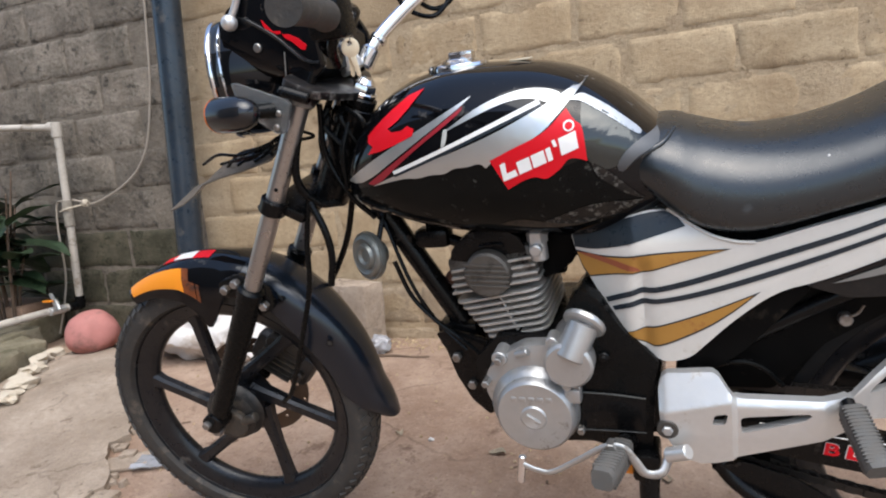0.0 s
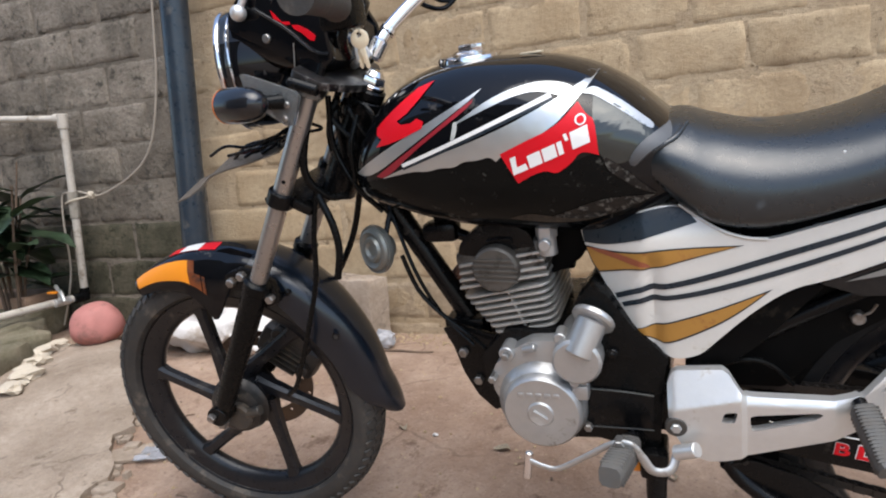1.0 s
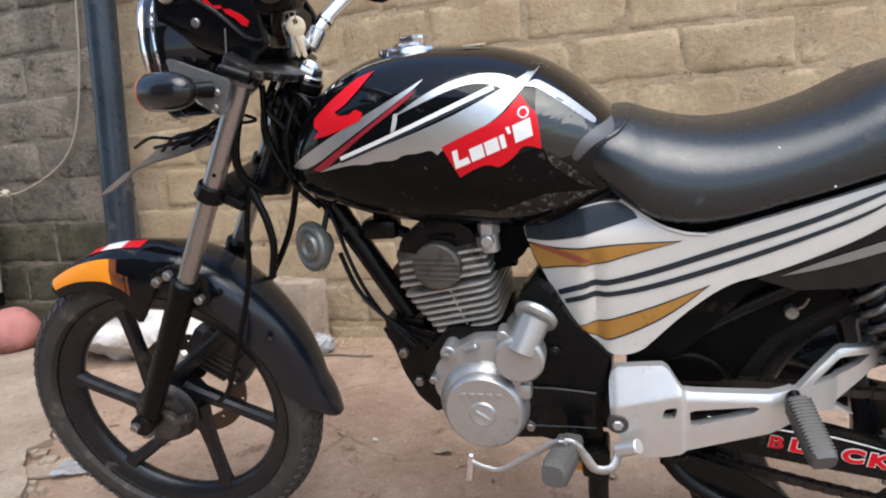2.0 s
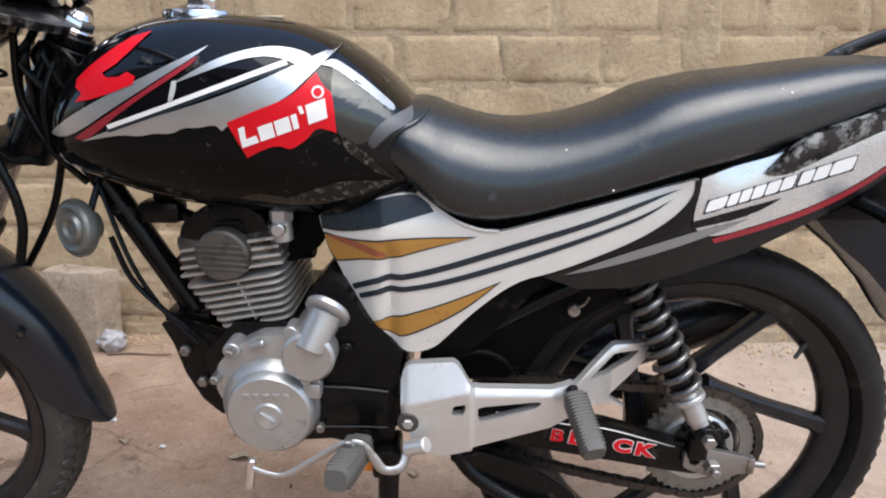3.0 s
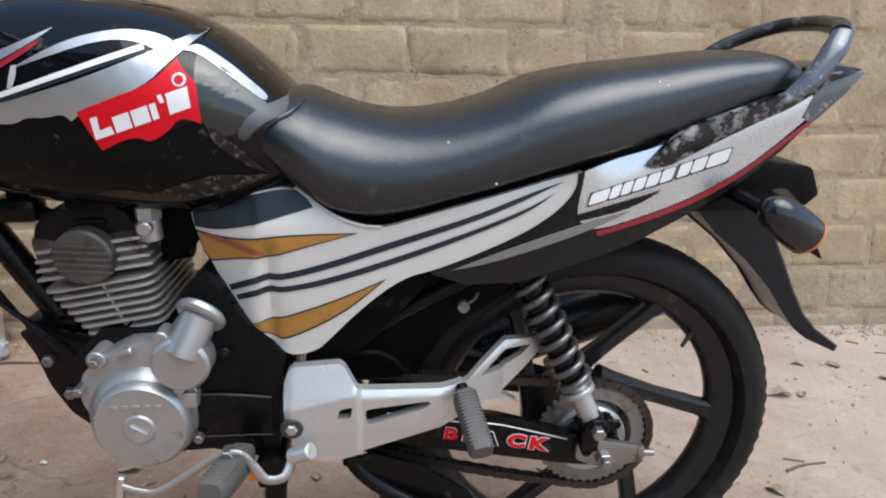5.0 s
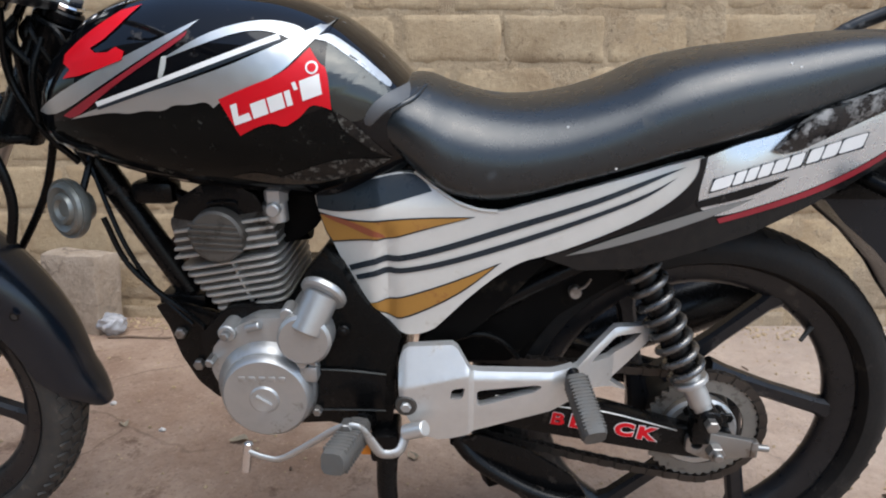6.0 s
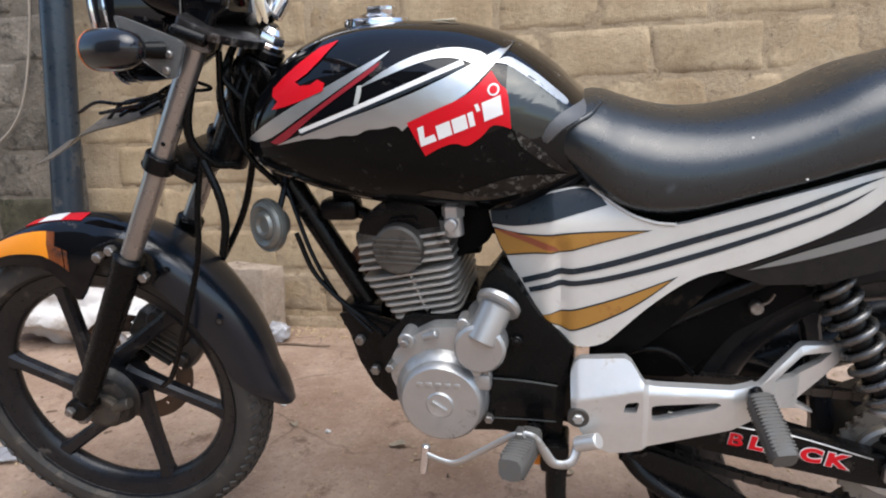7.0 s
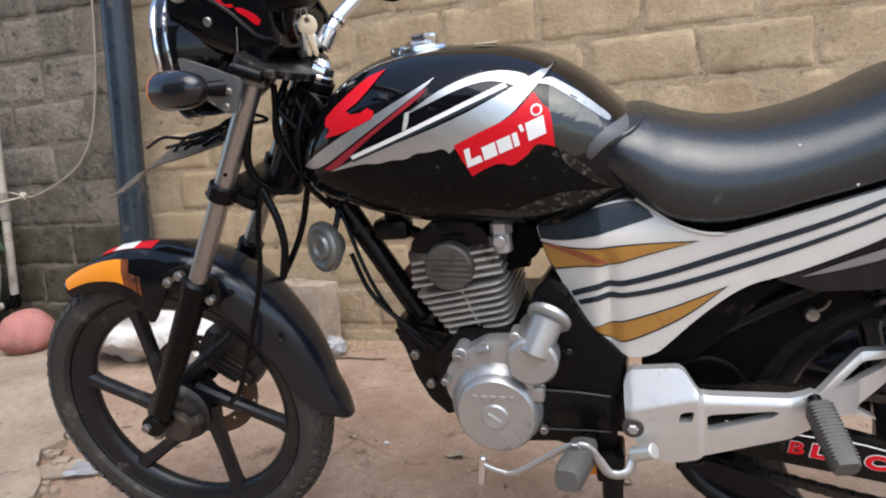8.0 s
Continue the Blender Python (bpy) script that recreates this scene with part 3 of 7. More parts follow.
REAR_AXLE, FRONT_AXLE = Vector((0.405, 0, 0.306)), Vector((-0.884, 0, 0.308))
FORK_TOP, FORK_LOW = Vector((-0.545, 0, 0.905)), Vector((-0.888, 0, 0.318))
fork_dir = (FORK_TOP - FORK_LOW).normalized()
head_at = FORK_TOP + Vector((0.052, 0, -0.03))
STEER = Matrix.Translation(head_at) @ Matrix.Rotation(radians(5.5), 4, fork_dir) @ Matrix.Translation(-head_at)


def steer(bm):
    return moved(bm, STEER)


def wheel(name, axle, radius, width, spoke_at, turn, label, knob=0.007, shoulder=1.0, sweep=11, tread_mt=rubber):
    """A six-spoke cast wheel with its tyre; turn is the frame it stands in."""
    m = turn @ axes(axle, (0, -1, 0))
    rr = radius - 0.070
    rim = revolve([(rr + 0.014, -0.030), (rr + 0.017, -0.026), (rr + 0.004, -0.022), (rr - 0.010, -0.018), (rr - 0.022, -0.008), (rr - 0.024, 0.0),
                   (rr - 0.022, 0.008), (rr - 0.010, 0.018), (rr + 0.004, 0.022), (rr + 0.017, 0.026), (rr + 0.014, 0.030), (rr + 0.008, 0.0)], m, 72, True)
    ob = part(name, rim, wheel_black, bike, label)
    w = width / 2
    prof = [(rr + 0.012, -0.024), (rr + 0.022, -w * 0.93), (rr + 0.038, -w), (radius - 0.018, -w * 0.9), (radius - 0.007, -w * 0.66), (radius - 0.001, -w * 0.3), (radius, 0),
            (radius - 0.001, w * 0.3), (radius - 0.007, w * 0.66), (radius - 0.018, w * 0.9), (rr + 0.038, w), (rr + 0.022, w * 0.93), (rr + 0.012, 0.024)]
    bms = [revolve(prof, m, 96, True)]
    # tread blocks round the crown and the shoulders
    tread = bmesh.new()
    count = 74
    for i in range(count):
        for k, (off, ax, rad, wid, skew) in enumerate(((0.0, 0.0, radius, 0.017, 0.0), (0.5, w * 0.5, radius - 0.004, 0.016, 0.5), (0.5, -w * 0.5, radius - 0.004, 0.016, -0.5),
                                                        (0.0, w * 0.82, radius - 0.0125, 0.015, 0.9), (0.0, -w * 0.82, radius - 0.0125, 0.015, -0.9))):
            if k > 2 and shoulder < 0.1:
                continue
            a = 2 * math.pi * (i + off) / count
            tilt = {0: 0, 1: 0.28, 2: -0.28, 3: 0.75, 4: -0.75}[k]
            q = Matrix.Rotation(a, 4, "Z") @ Matrix.Translation((rad, 0, ax)) @ Matrix.Rotation(-tilt, 4, "Y") @ Matrix.Rotation(skew * 0.5, 4, "X")
            bmesh.ops.create_cube(tread, size=1.0, matrix=m @ q @ Matrix.Diagonal((knob * (shoulder if k > 2 else 1), 0.0165, wid, 1)))
    bms.append(tread)
    part("tyre", joined(*bms), tread_mt, ob, "worn black rubber tyre with dusty sidewall")
    hub = revolve([(0, -0.055), (0.022, -0.055), (0.03, -0.05), (0.036, -0.04), (0.05, -0.034), (0.052, 0.034), (0.036, 0.04), (0.03, 0.05), (0.022, 0.055), (0, 0.055)], m, 36)
    part("hub", hub, wheel_black, ob)
    bar = bmesh.new()
    r0, r1 = 0.016, rr - 0.014
    shape = [(r0, 0.021, 0.017), (r0 + 0.03, 0.0165, 0.015), ((r0 + r1) / 2, 0.0125, 0.012), (r1 - 0.02, 0.0135, 0.012), (r1, 0.020, 0.014)]
    bar = loft([[(r, s * c0, t * c1) for c0, c1 in ((1, -0.55), (1, 0.55), (0.6, 1), (-0.6, 1), (-1, 0.55), (-1, -0.55), (-0.6, -1), (0.6, -1))] for r, s, t in shape])
    finish(bar)
    first = bpy.data.meshes.new("spoke")
    bar.to_mesh(first)
    bar.free()
    first.materials.append(wheel_black)
    for i in range(6):
        sp = new("spoke", first)
        sp.parent = ob
        end = Matrix.Translation((r1, 0, 0))
        sp.matrix_basis = m @ Matrix.Rotation(radians(spoke_at) + i * math.pi / 3, 4, "Z") @ end @ Matrix.Rotation(radians(-sweep), 4, "Z") @ end.inverted()
    return ob, m


front_wheel, FW = wheel("front_wheel", FRONT_AXLE, 0.300, 0.080, 45, STEER, "black six-spoke cast front wheel", 0.005)
rear_wheel, RW = wheel("rear_wheel", REAR_AXLE, 0.308, 0.096, 60, Matrix.Identity(4), "black six-spoke cast rear wheel", 0.0009, 0.05, 18, rear_rubber)

# front brake: plate, disc with vents and caliper
disc_holes = [ring_of(r * math.cos(a), r * math.sin(a), 0.0042, 8) for k in range(18) for r, a in ((0.094 + 0.008 * (k % 3), k * math.pi / 9),)]
part("brake_disc", moved(slab([ring_of(0, 0, 0.118, 56), ring_of(0, 0, 0.082, 48), *disc_holes], 0.058, 0.062), STEER @ Matrix.Translation(FRONT_AXLE)), disc_steel, front_wheel, "rust-tinted drilled brake disc")
part("hub_plate", revolve([(0, 0.058), (0.02, 0.064), (0.046, 0.062), (0.056, 0.056), (0.060, 0.040), (0.064, 0.036), (0, 0.036)], FW, 40), hub_dark, front_wheel)
part("axle_nut", revolve([(0, 0.112), (0.010, 0.112), (0.012, 0.108), (0.012, 0.098), (0.007, 0.098), (0.007, 0.05), (0, 0.05)], FW, 6), zinc, front_wheel)

# fork legs
HALF = 0.098
for sgn in (-1, 1):
    off = Vector((0, sgn * HALF, 0))
    low, top = FORK_LOW + fork_dir * 0.018 + off, FORK_TOP + off
    mid = low.lerp(top, 0.47)
    leg = part("fork_leg", steer(rod(mid - fork_dir * 0.02, top + fork_dir * 0.03, 0.0158, seg=28)), fork_tube, bike, "dull chromed fork leg with black slider")
    sl = steer(revolve([(0, 0), (0.014, 0), (0.0185, 0.01), (0.0195, 0.03), (0.0205, 0.12), (0.0225, 0.26), (0.0228, (mid - low).length - 0.014), (0.0245, (mid - low).length - 0.012),
                        (0.0245, (mid - low).length + 0.004), (0.021, (mid - low).length + 0.008), (0.016, (mid - low).length + 0.010), (0, (mid - low).length + 0.010)], axes(low, fork_dir), 32))
    part("slider", sl, black_plastic, leg, "black painted fork slider")
    part("axle_lug", steer(joined(rod(low + Vector((-0.004, -0.02, -0.004)), low + Vector((-0.004, 0.02, -0.004)), 0.021, seg=24), rod(low + fork_dir * -0.02, low + fork_dir * 0.0, 0.010, seg=16))), black_metal, leg)
    part("clamp_bolt", steer(rod(low + Vector((-0.012, sgn * 0.030, -0.002)), low + Vector((-0.012, -sgn * 0.012, -0.002)), 0.0085, seg=6)), zinc, leg)
    hole = low.lerp(top, 0.79) + Vector((0, -0.0156, 0))
    part("drain_hole", steer(rod(hole + Vector((0.004, 0.002, 0)), hole + Vector((0.004, -0.0012, 0)), 0.0035, seg=12)), black_metal, leg)

# fork yokes
c = FORK_LOW.lerp(FORK_TOP, 0.745)
low_clamp = joined(*[rod(c + Vector((0, s * HALF, 0)) - fork_dir * 0.013, c + Vector((0, s * HALF, 0)) + fork_dir * 0.013, 0.0225, seg=28) for s in (-1, 1)],
                   moved(box(-0.012, 0.056, -HALF, HALF, -0.010, 0.008, 0.004), axes(c, fork_dir)),
                   rod(c + Vector((-0.022, -HALF - 0.006, 0.0)), c + Vector((-0.022, -HALF + 0.012, 0.0)), 0.006, seg=8))
part("lower_clamp", steer(low_clamp), black_metal, bike, "black lower fork clamp")
c = FORK_TOP + fork_dir * 0.033
UPY = axes(c, fork_dir)
top_plate = [(-0.028, -0.122), (0.024, -0.122), (0.050, -0.070), (0.062, -0.030), (0.062, 0.030), (0.050, 0.070), (0.024, 0.122), (-0.028, 0.122), (-0.036, 0.06), (-0.036, -0.06)]
bm = slab([rounded(top_plate, 4, 0.4)], -0.004, 0.008, 0.003)
yoke = part("top_clamp", steer(joined(moved(bm, UPY @ Matrix.Rotation(radians(90), 4, "X")), *[rod(c + Vector((0, s * HALF, 0)) - fork_dir * 0.024, c + Vector((0, s * HALF, 0)) + fork_dir * 0.006, 0.0235, seg=26, bevel=0.003) for s in (-1, 1)])), dusty_yoke, bike, "dusty black top fork clamp")
part("pinch_bolt", steer(joined(rod((-0.550, -0.124, 0.936), (-0.512, -0.122, 0.919), 0.0090, seg=18, bevel=0.002), rod((-0.556, -0.124, 0.9387), (-0.549, -0.124, 0.9356), 0.0068, seg=6))), black_metal, yoke)
st = head_at + fork_dir * 0.030
part("steering_nut", steer(joined(rod(st, st + fork_dir * 0.009, 0.0235, seg=32, bevel=0.002), rod(st + fork_dir * 0.009, st + fork_dir * 0.021, 0.0205, 0.0195, seg=6, bevel=0.001), rod(st + fork_dir * 0.021, st + fork_dir * 0.030, 0.0165, 0.0125, seg=28, bevel=0.002))), chrome, yoke, "chrome steering nut")
part("stem_collar", steer(joined(rod(st - fork_dir * 0.018, st, 0.027, seg=32, bevel=0.003), rod(st - fork_dir * 0.040, st - fork_dir * 0.022, 0.0255, seg=32, bevel=0.003))), black_metal, yoke)
part("steering_head", rod(head_at + fork_dir * 0.012, head_at - fork_dir * 0.165, 0.031, seg=28), black_metal, bike)

# front mudguard: a saddle round the tyre, lengthened to the rear
SADDLE = [(-1.0, 1.0), (-0.985, 0.66), (-0.92, 0.38), (-0.76, 0.16), (-0.42, 0.035), (0, 0), (0.42, 0.035), (0.76, 0.16), (0.92, 0.38), (0.985, 0.66), (1.0, 1.0)]


def saddle(t, lift=0.0):
    """Cross-section of the front mudguard at t along it, from its nose to its tail."""
    a = radians(119 - 123.5 * t)
    r = 0.331 + 0.022 * min(1, t * 2.2) - 0.048 * max(0, t - 0.45) + 0.22 * max(0, t - 0.90) + lift
    hw = (0.062 - 0.016 * max(0, 1 - t * 5) - 0.06 * max(0, t - 0.6)) * math.sqrt(1 - 0.75 * (max(0.0, t - 0.93) / 0.07) ** 2) + lift
    drop = float(np.interp(t, (0, 0.1, 0.2, 0.245, 0.286, 0.325, 0.365, 0.44, 0.6, 0.7, 0.88, 0.96, 1.0), (0.035, 0.052, 0.076, 0.105, 0.140, 0.115, 0.058, 0.055, 0.070, 0.076, 0.070, 0.048, 0.022)))
    return [FRONT_AXLE + Vector(((r - drop * v) * math.cos(a), hw * u, (r - drop * v) * math.sin(a))) for u, v in SADDLE]


def shell(ts, cols, lift, thick):
    rings = []
    for t in ts:
        out, back = saddle(t, lift), saddle(t, lift - thick)
        rings.append([out[k] for k in cols] + [back[k] for k in reversed(cols)])
    return steer(loft(rings))


mud = part("front_fender", shell([i / 44 for i in range(45)], range(11), 0.0, 0.003), matt_plastic, bike, "black plastic front fender with red and orange stickers")
part("orange_sticker", shell([0.012 + 0.208 * i / 14 for i in range(15)], (1, 2, 3), 0.0020, 0.0008), orange_paint, mud, "bright orange sticker")
part("front_gloss", shell([0.40 * i / 30 for i in range(31)], range(11), 0.0009, 0.0006), black_paint, mud, "glossy blue-black front half")
part("red_sticker", shell([0.14 + 0.15 * i / 8 for i in range(9)], (4, 5), 0.0020, 0.0008), red_decal, mud, "torn red and white sticker")
part("white_sticker", shell([0.18 + 0.06 * i / 4 for i in range(5)], (4, 5), 0.0028, 0.0006), white_decal, mud)
for t0, t1, cols in ((0.220, 0.258, (1, 2)), (0.220, 0.240, (2, 3)), (0.262, 0.272, (1, 2))):
    part("sticker_edge", shell([t0 + (t1 - t0) * i / 3 for i in range(4)], cols, 0.0020, 0.0008), burnt_orange, mud, "scorched torn edge of the sticker")
part("fender_stay", steer(slab([rounded([(-0.792, 0.620), (-0.748, 0.632), (-0.700, 0.600), (-0.692, 0.562), (-0.722, 0.550), (-0.752, 0.585), (-0.786, 0.590)], 3, 0.4)], -0.090, -0.072, 0.003)), black_metal, mud, "black stay plate behind the fork leg")
for x, z in ((-0.776, 0.607), (-0.752, 0.618), (-0.706, 0.572)):
    part("stay_bolt", steer(rod((x, -0.088, z), (x, -0.103, z), 0.0085, seg=6)), zinc, mud)
for dx, dz in ((0.195, 0.262),):
    part("fender_bolt", steer(rod(FRONT_AXLE + Vector((dx, -0.070, dz)), FRONT_AXLE + Vector((dx, -0.06, dz)), 0.006, seg=6)), black_metal, mud)
h = FRONT_AXLE + Vector((0.270, -0.0640, 0.168))
part("hole_ring", steer(revolve([(0.0050, 0), (0.0072, 0.0), (0.0068, 0.002), (0.0050, 0.002)], axes(h, (0, -1, 0)), 20, True)), black_paint, mud)
part("bolt_hole", steer(rod(h + Vector((0, 0.001, 0)), h + Vector((0, -0.0008, 0)), 0.0052, seg=18, bevel=0.0001)), rubber, mud)

# fuel tank
TANK = [(-0.496, 0.795, 0.738, 0.066, 0.765), (-0.478, 0.836, 0.726, 0.090, 0.778), (-0.455, 0.866, 0.716, 0.104, 0.786), (-0.425, 0.892, 0.706, 0.115, 0.795), (-0.385, 0.912, 0.692, 0.125, 0.800), (-0.325, 0.925, 0.678, 0.134, 0.804),
        (-0.24, 0.923, 0.668, 0.142, 0.806), (-0.155, 0.910, 0.660, 0.143, 0.804), (-0.105, 0.890, 0.660, 0.139, 0.798), (-0.062, 0.860, 0.672, 0.132, 0.788), (-0.012, 0.812, 0.700, 0.118, 0.768)]
tank = part("fuel_tank", loft([hull_ring(x, zt, zb, hw, zc, 2.25, 3.0, 56) for x, zt, zb, hw, zc in stations(TANK, 0.012)]), black_paint, bike, "glossy black fuel tank, scratched along its lower edge", angle=60)
tank_side = side_of(tank)

# seat
SEAT = [(-0.066, 0.788, 0.752, 0.112, 0.768), (-0.035, 0.812, 0.728, 0.128, 0.766), (0.0, 0.819, 0.696, 0.136, 0.756), (0.035, 0.807, 0.675, 0.139, 0.744), (0.08, 0.794, 0.667, 0.141, 0.735),
        (0.128, 0.790, 0.674, 0.142, 0.734), (0.18, 0.796, 0.689, 0.142, 0.744), (0.238, 0.811, 0.705, 0.141, 0.760), (0.298, 0.836, 0.723, 0.139, 0.786), (0.345, 0.847, 0.736, 0.136, 0.802),
        (0.436, 0.859, 0.762, 0.120, 0.818), (0.554, 0.872, 0.806, 0.098, 0.842), (0.606, 0.871, 0.824, 0.086, 0.846), (0.632, 0.862, 0.833, 0.072, 0.846), (0.646, 0.850, 0.838, 0.052, 0.844)]
seat = part("seat", loft([hull_ring(x, zt, zb, hw, zc + (zb + 0.30 * (zt - zb) - zc) * min(1, max(0, (x + 0.03) / 0.06)), 2.35 + 0.75 * min(1, max(0, (x - 0.18) / 0.2)), 3.5, 72) for x, zt, zb, hw, zc in stations(SEAT, 0.012)]), leather, bike, "long stepped black vinyl seat with a dull sheen", angle=70)
seat_side = side_of(seat)
PAN = [(-0.05, 0.735), (-0.02, 0.705), (0.01, 0.672), (0.045, 0.652), (0.095, 0.645), (0.15, 0.658), (0.24, 0.686), (0.34, 0.716), (0.44, 0.748), (0.54, 0.79), (0.54, 0.82), (0.34, 0.76), (0.20, 0.73), (0.08, 0.70), (0.0, 0.73), (-0.04, 0.76)]
part("seat_pan", slab([PAN], -0.094, 0.094), black_plastic, seat, "black plastic seat base", smooth=False)


def cover_depth(x, z):
    """The left side cover and tail: flat with a soft upright crease in front, tapering behind."""
    y = -0.128
    if x < -0.058:
        y += (-0.058 - x) * 0.55
    if x > 0.16:
        y += (x - 0.16) ** 2 * 0.20
    y += 0.10 * max(0.0, 0.56 - z) ** 1.5
    if z < 0.65:
        y += 0.007 * math.exp(-((x + 0.046) / 0.011) ** 2) * min(1.0, (0.65 - z) / 0.02)
    y += 5.0 * max(0.0, z - (0.640 if x < 0.02 else 0.640 + (x - 0.02) * 0.14)) ** 2 * (1.0 if x < 0.30 else max(0.0, 1 - (x - 0.30) / 0.04))
    if x > 0.33:
        y += 4.5 * min(1.0, (x - 0.33) / 0.06) * max(0.0, z - (0.672 + (x - 0.33) * 0.40)) ** 2
    y += 0.5 * max(0.0, z - (0.70 if x < 0.2 else 0.70 + (x - 0.2) * 0.45)) ** 1.4
    return y


COVER = [(-0.144, 0.669), (-0.110, 0.683), (-0.078, 0.697), (-0.036, 0.707), (-0.009, 0.707), (0.017, 0.689), (0.043, 0.673), (0.071, 0.664), (0.095, 0.661), (0.139, 0.674), (0.207, 0.693), (0.276, 0.712), (0.334, 0.729), (0.341, 0.731),
         (0.338, 0.712), (0.322, 0.691), (0.302, 0.673), (0.267, 0.651), (0.211, 0.626), (0.162, 0.607), (0.120, 0.596), (0.070, 0.557), (0.026, 0.511), (0.013, 0.498), (-0.011, 0.490), (-0.031, 0.493), (-0.075, 0.533), (-0.107, 0.585), (-0.138, 0.645)]
cover = part("side_cover", skin([eased(COVER)], cover_depth, 0.010, 0.009), white_panel, bike, "off-white side cover with black and gold stripes")
TAIL = [(0.341, 0.731), (0.38, 0.744), (0.43, 0.757), (0.50, 0.795), (0.58, 0.830), (0.640, 0.850), (0.690, 0.857), (0.716, 0.855), (0.721, 0.849), (0.694, 0.822), (0.660, 0.793), (0.646, 0.784), (0.613, 0.752), (0.575, 0.723), (0.529, 0.693), (0.475, 0.664), (0.414, 0.634),
        (0.354, 0.613), (0.27, 0.588), (0.20, 0.586), (0.155, 0.602), (0.162, 0.607), (0.211, 0.626), (0.267, 0.651), (0.302, 0.673), (0.322, 0.691), (0.338, 0.712)]
tail = part("tail_cowl", skin([TAIL], cover_depth, 0.010), grey_paint, bike, "grey and silver tail cowl with a red pinstripe")
part("tail_cowl", mirrored(skin([TAIL], cover_depth, 0.010)), grey_paint, bike, "grey tail cowl")
part("side_cover", mirrored(skin([COVER], cover_depth, 0.010)), white_panel, bike, "off-white side cover")

# silver foot-rest plate with its openings
PLATE = [(-0.032, 0.458), (-0.027, 0.472), (-0.020, 0.477), (0.039, 0.484), (0.047, 0.480), (0.067, 0.4535), (0.187, 0.4525), (0.205, 0.454), (0.262, 0.490), (0.316, 0.493), (0.323, 0.485), (0.291, 0.446), (0.262, 0.416), (0.259, 0.409),
         (0.286, 0.391), (0.252, 0.404), (0.226, 0.412), (0.196, 0.406), (0.043, 0.357), (0.021, 0.354), (-0.001, 0.361), (-0.012, 0.374), (-0.030, 0.410)]
TRI = [(0.072, 0.428), (0.152, 0.437), (0.157, 0.434), (0.148, 0.426), (0.073, 0.403)]
TIP = [(0.224, 0.451), (0.264, 0.479), (0.300, 0.482), (0.286, 0.467), (0.254, 0.449)]
SLOT = [(0.040, 0.433), (0.057, 0.436), (0.053, 0.419), (0.036, 0.418)]


def plate_depth(x, z):
    """The plate's face: a block with a sloping shoulder, a shelf along the arm, and a wing that runs inwards."""
    y = float(np.interp(x, (-0.036, -0.024, 0.062, 0.068, 0.170, 0.200, 0.230, 0.262, 0.32), (-0.160, -0.168, -0.168, -0.162, -0.160, -0.146, -0.122, -0.100, -0.090)))
    shoulder = 0.75 * max(0.0, z - (0.432 + (x + 0.028) * 0.24))
    shelf = 0.7 * max(0.0, z - 0.4445)
    k = min(1.0, max(0.0, (x - 0.060) / 0.008))
    if x < 0.20:
        y += shoulder * (1 - k) + shelf * k
    else:
        y += 0.5 * max(0.0, z - (0.452 + (x - 0.20) * 0.45))
    return y + 0.05 * max(0.0, 0.40 - z)


foot_plate = part("foot_plate", skin([rounded(PLATE, 3, 0.22), rounded(TRI, 3, 0.3), rounded(TIP, 3, 0.3), rounded(SLOT, 3, 0.5)], plate_depth, 0.014, 0.0036), plate_silver, bike, "silver-painted cast foot-rest plate", angle=30)
part("bolt_recess", rod((-0.021, -0.160, 0.407), (-0.021, -0.1700, 0.407), 0.0145, seg=28), hub_grey, foot_plate, "dark recess round the bolt")
part("plate_bolt", rod((-0.021, -0.160, 0.407), (-0.021, -0.1745, 0.407), 0.0075, seg=6), cast_alloy, foot_plate)

# engine blocks
case = slab([rounded([(-0.315, 0.47), (-0.27, 0.515), (-0.16, 0.515), (-0.10, 0.60), (-0.06, 0.56), (-0.03, 0.47), (-0.03, 0.36), (-0.10, 0.335), (-0.25, 0.325), (-0.30, 0.38)], 3, 0.3)], -0.10, 0.12, 0.012)
engine = part("engine", case, black_metal, bike, "grimy air-cooled single-cylinder engine")
b = [rod((-0.214, -0.10, 0.409), (-0.214, -0.142, 0.409), 0.072, 0.069, seg=56, bevel=0.010), rod((-0.212, -0.13, 0.406), (-0.212, -0.156, 0.406), 0.063, 0.060, seg=56, bevel=0.004)]
part("generator_cover", joined(*b), cast_alloy, engine, "round grey alloy generator cover")
for i in range(9):
    t = i / 8
    z, xc, w = 0.491 + 0.083 * t, -0.2345 - 0.0335 * t, 0.0475 + 0.0255 * t
    fin = slab([rounded([(xc - w, -0.086), (xc + w, -0.086), (xc + w, 0.086), (xc - w, 0.086)], 4, 0.30)], -0.0021, 0.0021, 0.0012)
    part("fin", moved(fin, Matrix.Translation((0, 0, z)) @ Matrix.Translation((xc, 0, 0)) @ Matrix.Rotation(radians(-10), 4, "Y") @ Matrix.Translation((-xc, 0, 0)) @ Matrix.Rotation(radians(90), 4, "X")), fin_alloy, engine)
# core coloured near-black to put the shade between the fins into it
part("cylinder", slab([[(-0.272, 0.48), (-0.202, 0.49), (-0.222, 0.60), (-0.322, 0.585)]], -0.056, 0.06, 0.004), dusty_shade_black, engine)
part("fin_rib", slab([rounded([(-0.236, 0.492), (-0.232, 0.493), (-0.262, 0.572), (-0.266, 0.571)], 2, 0.2)], -0.080, -0.05, 0.001), fin_alloy, engine)

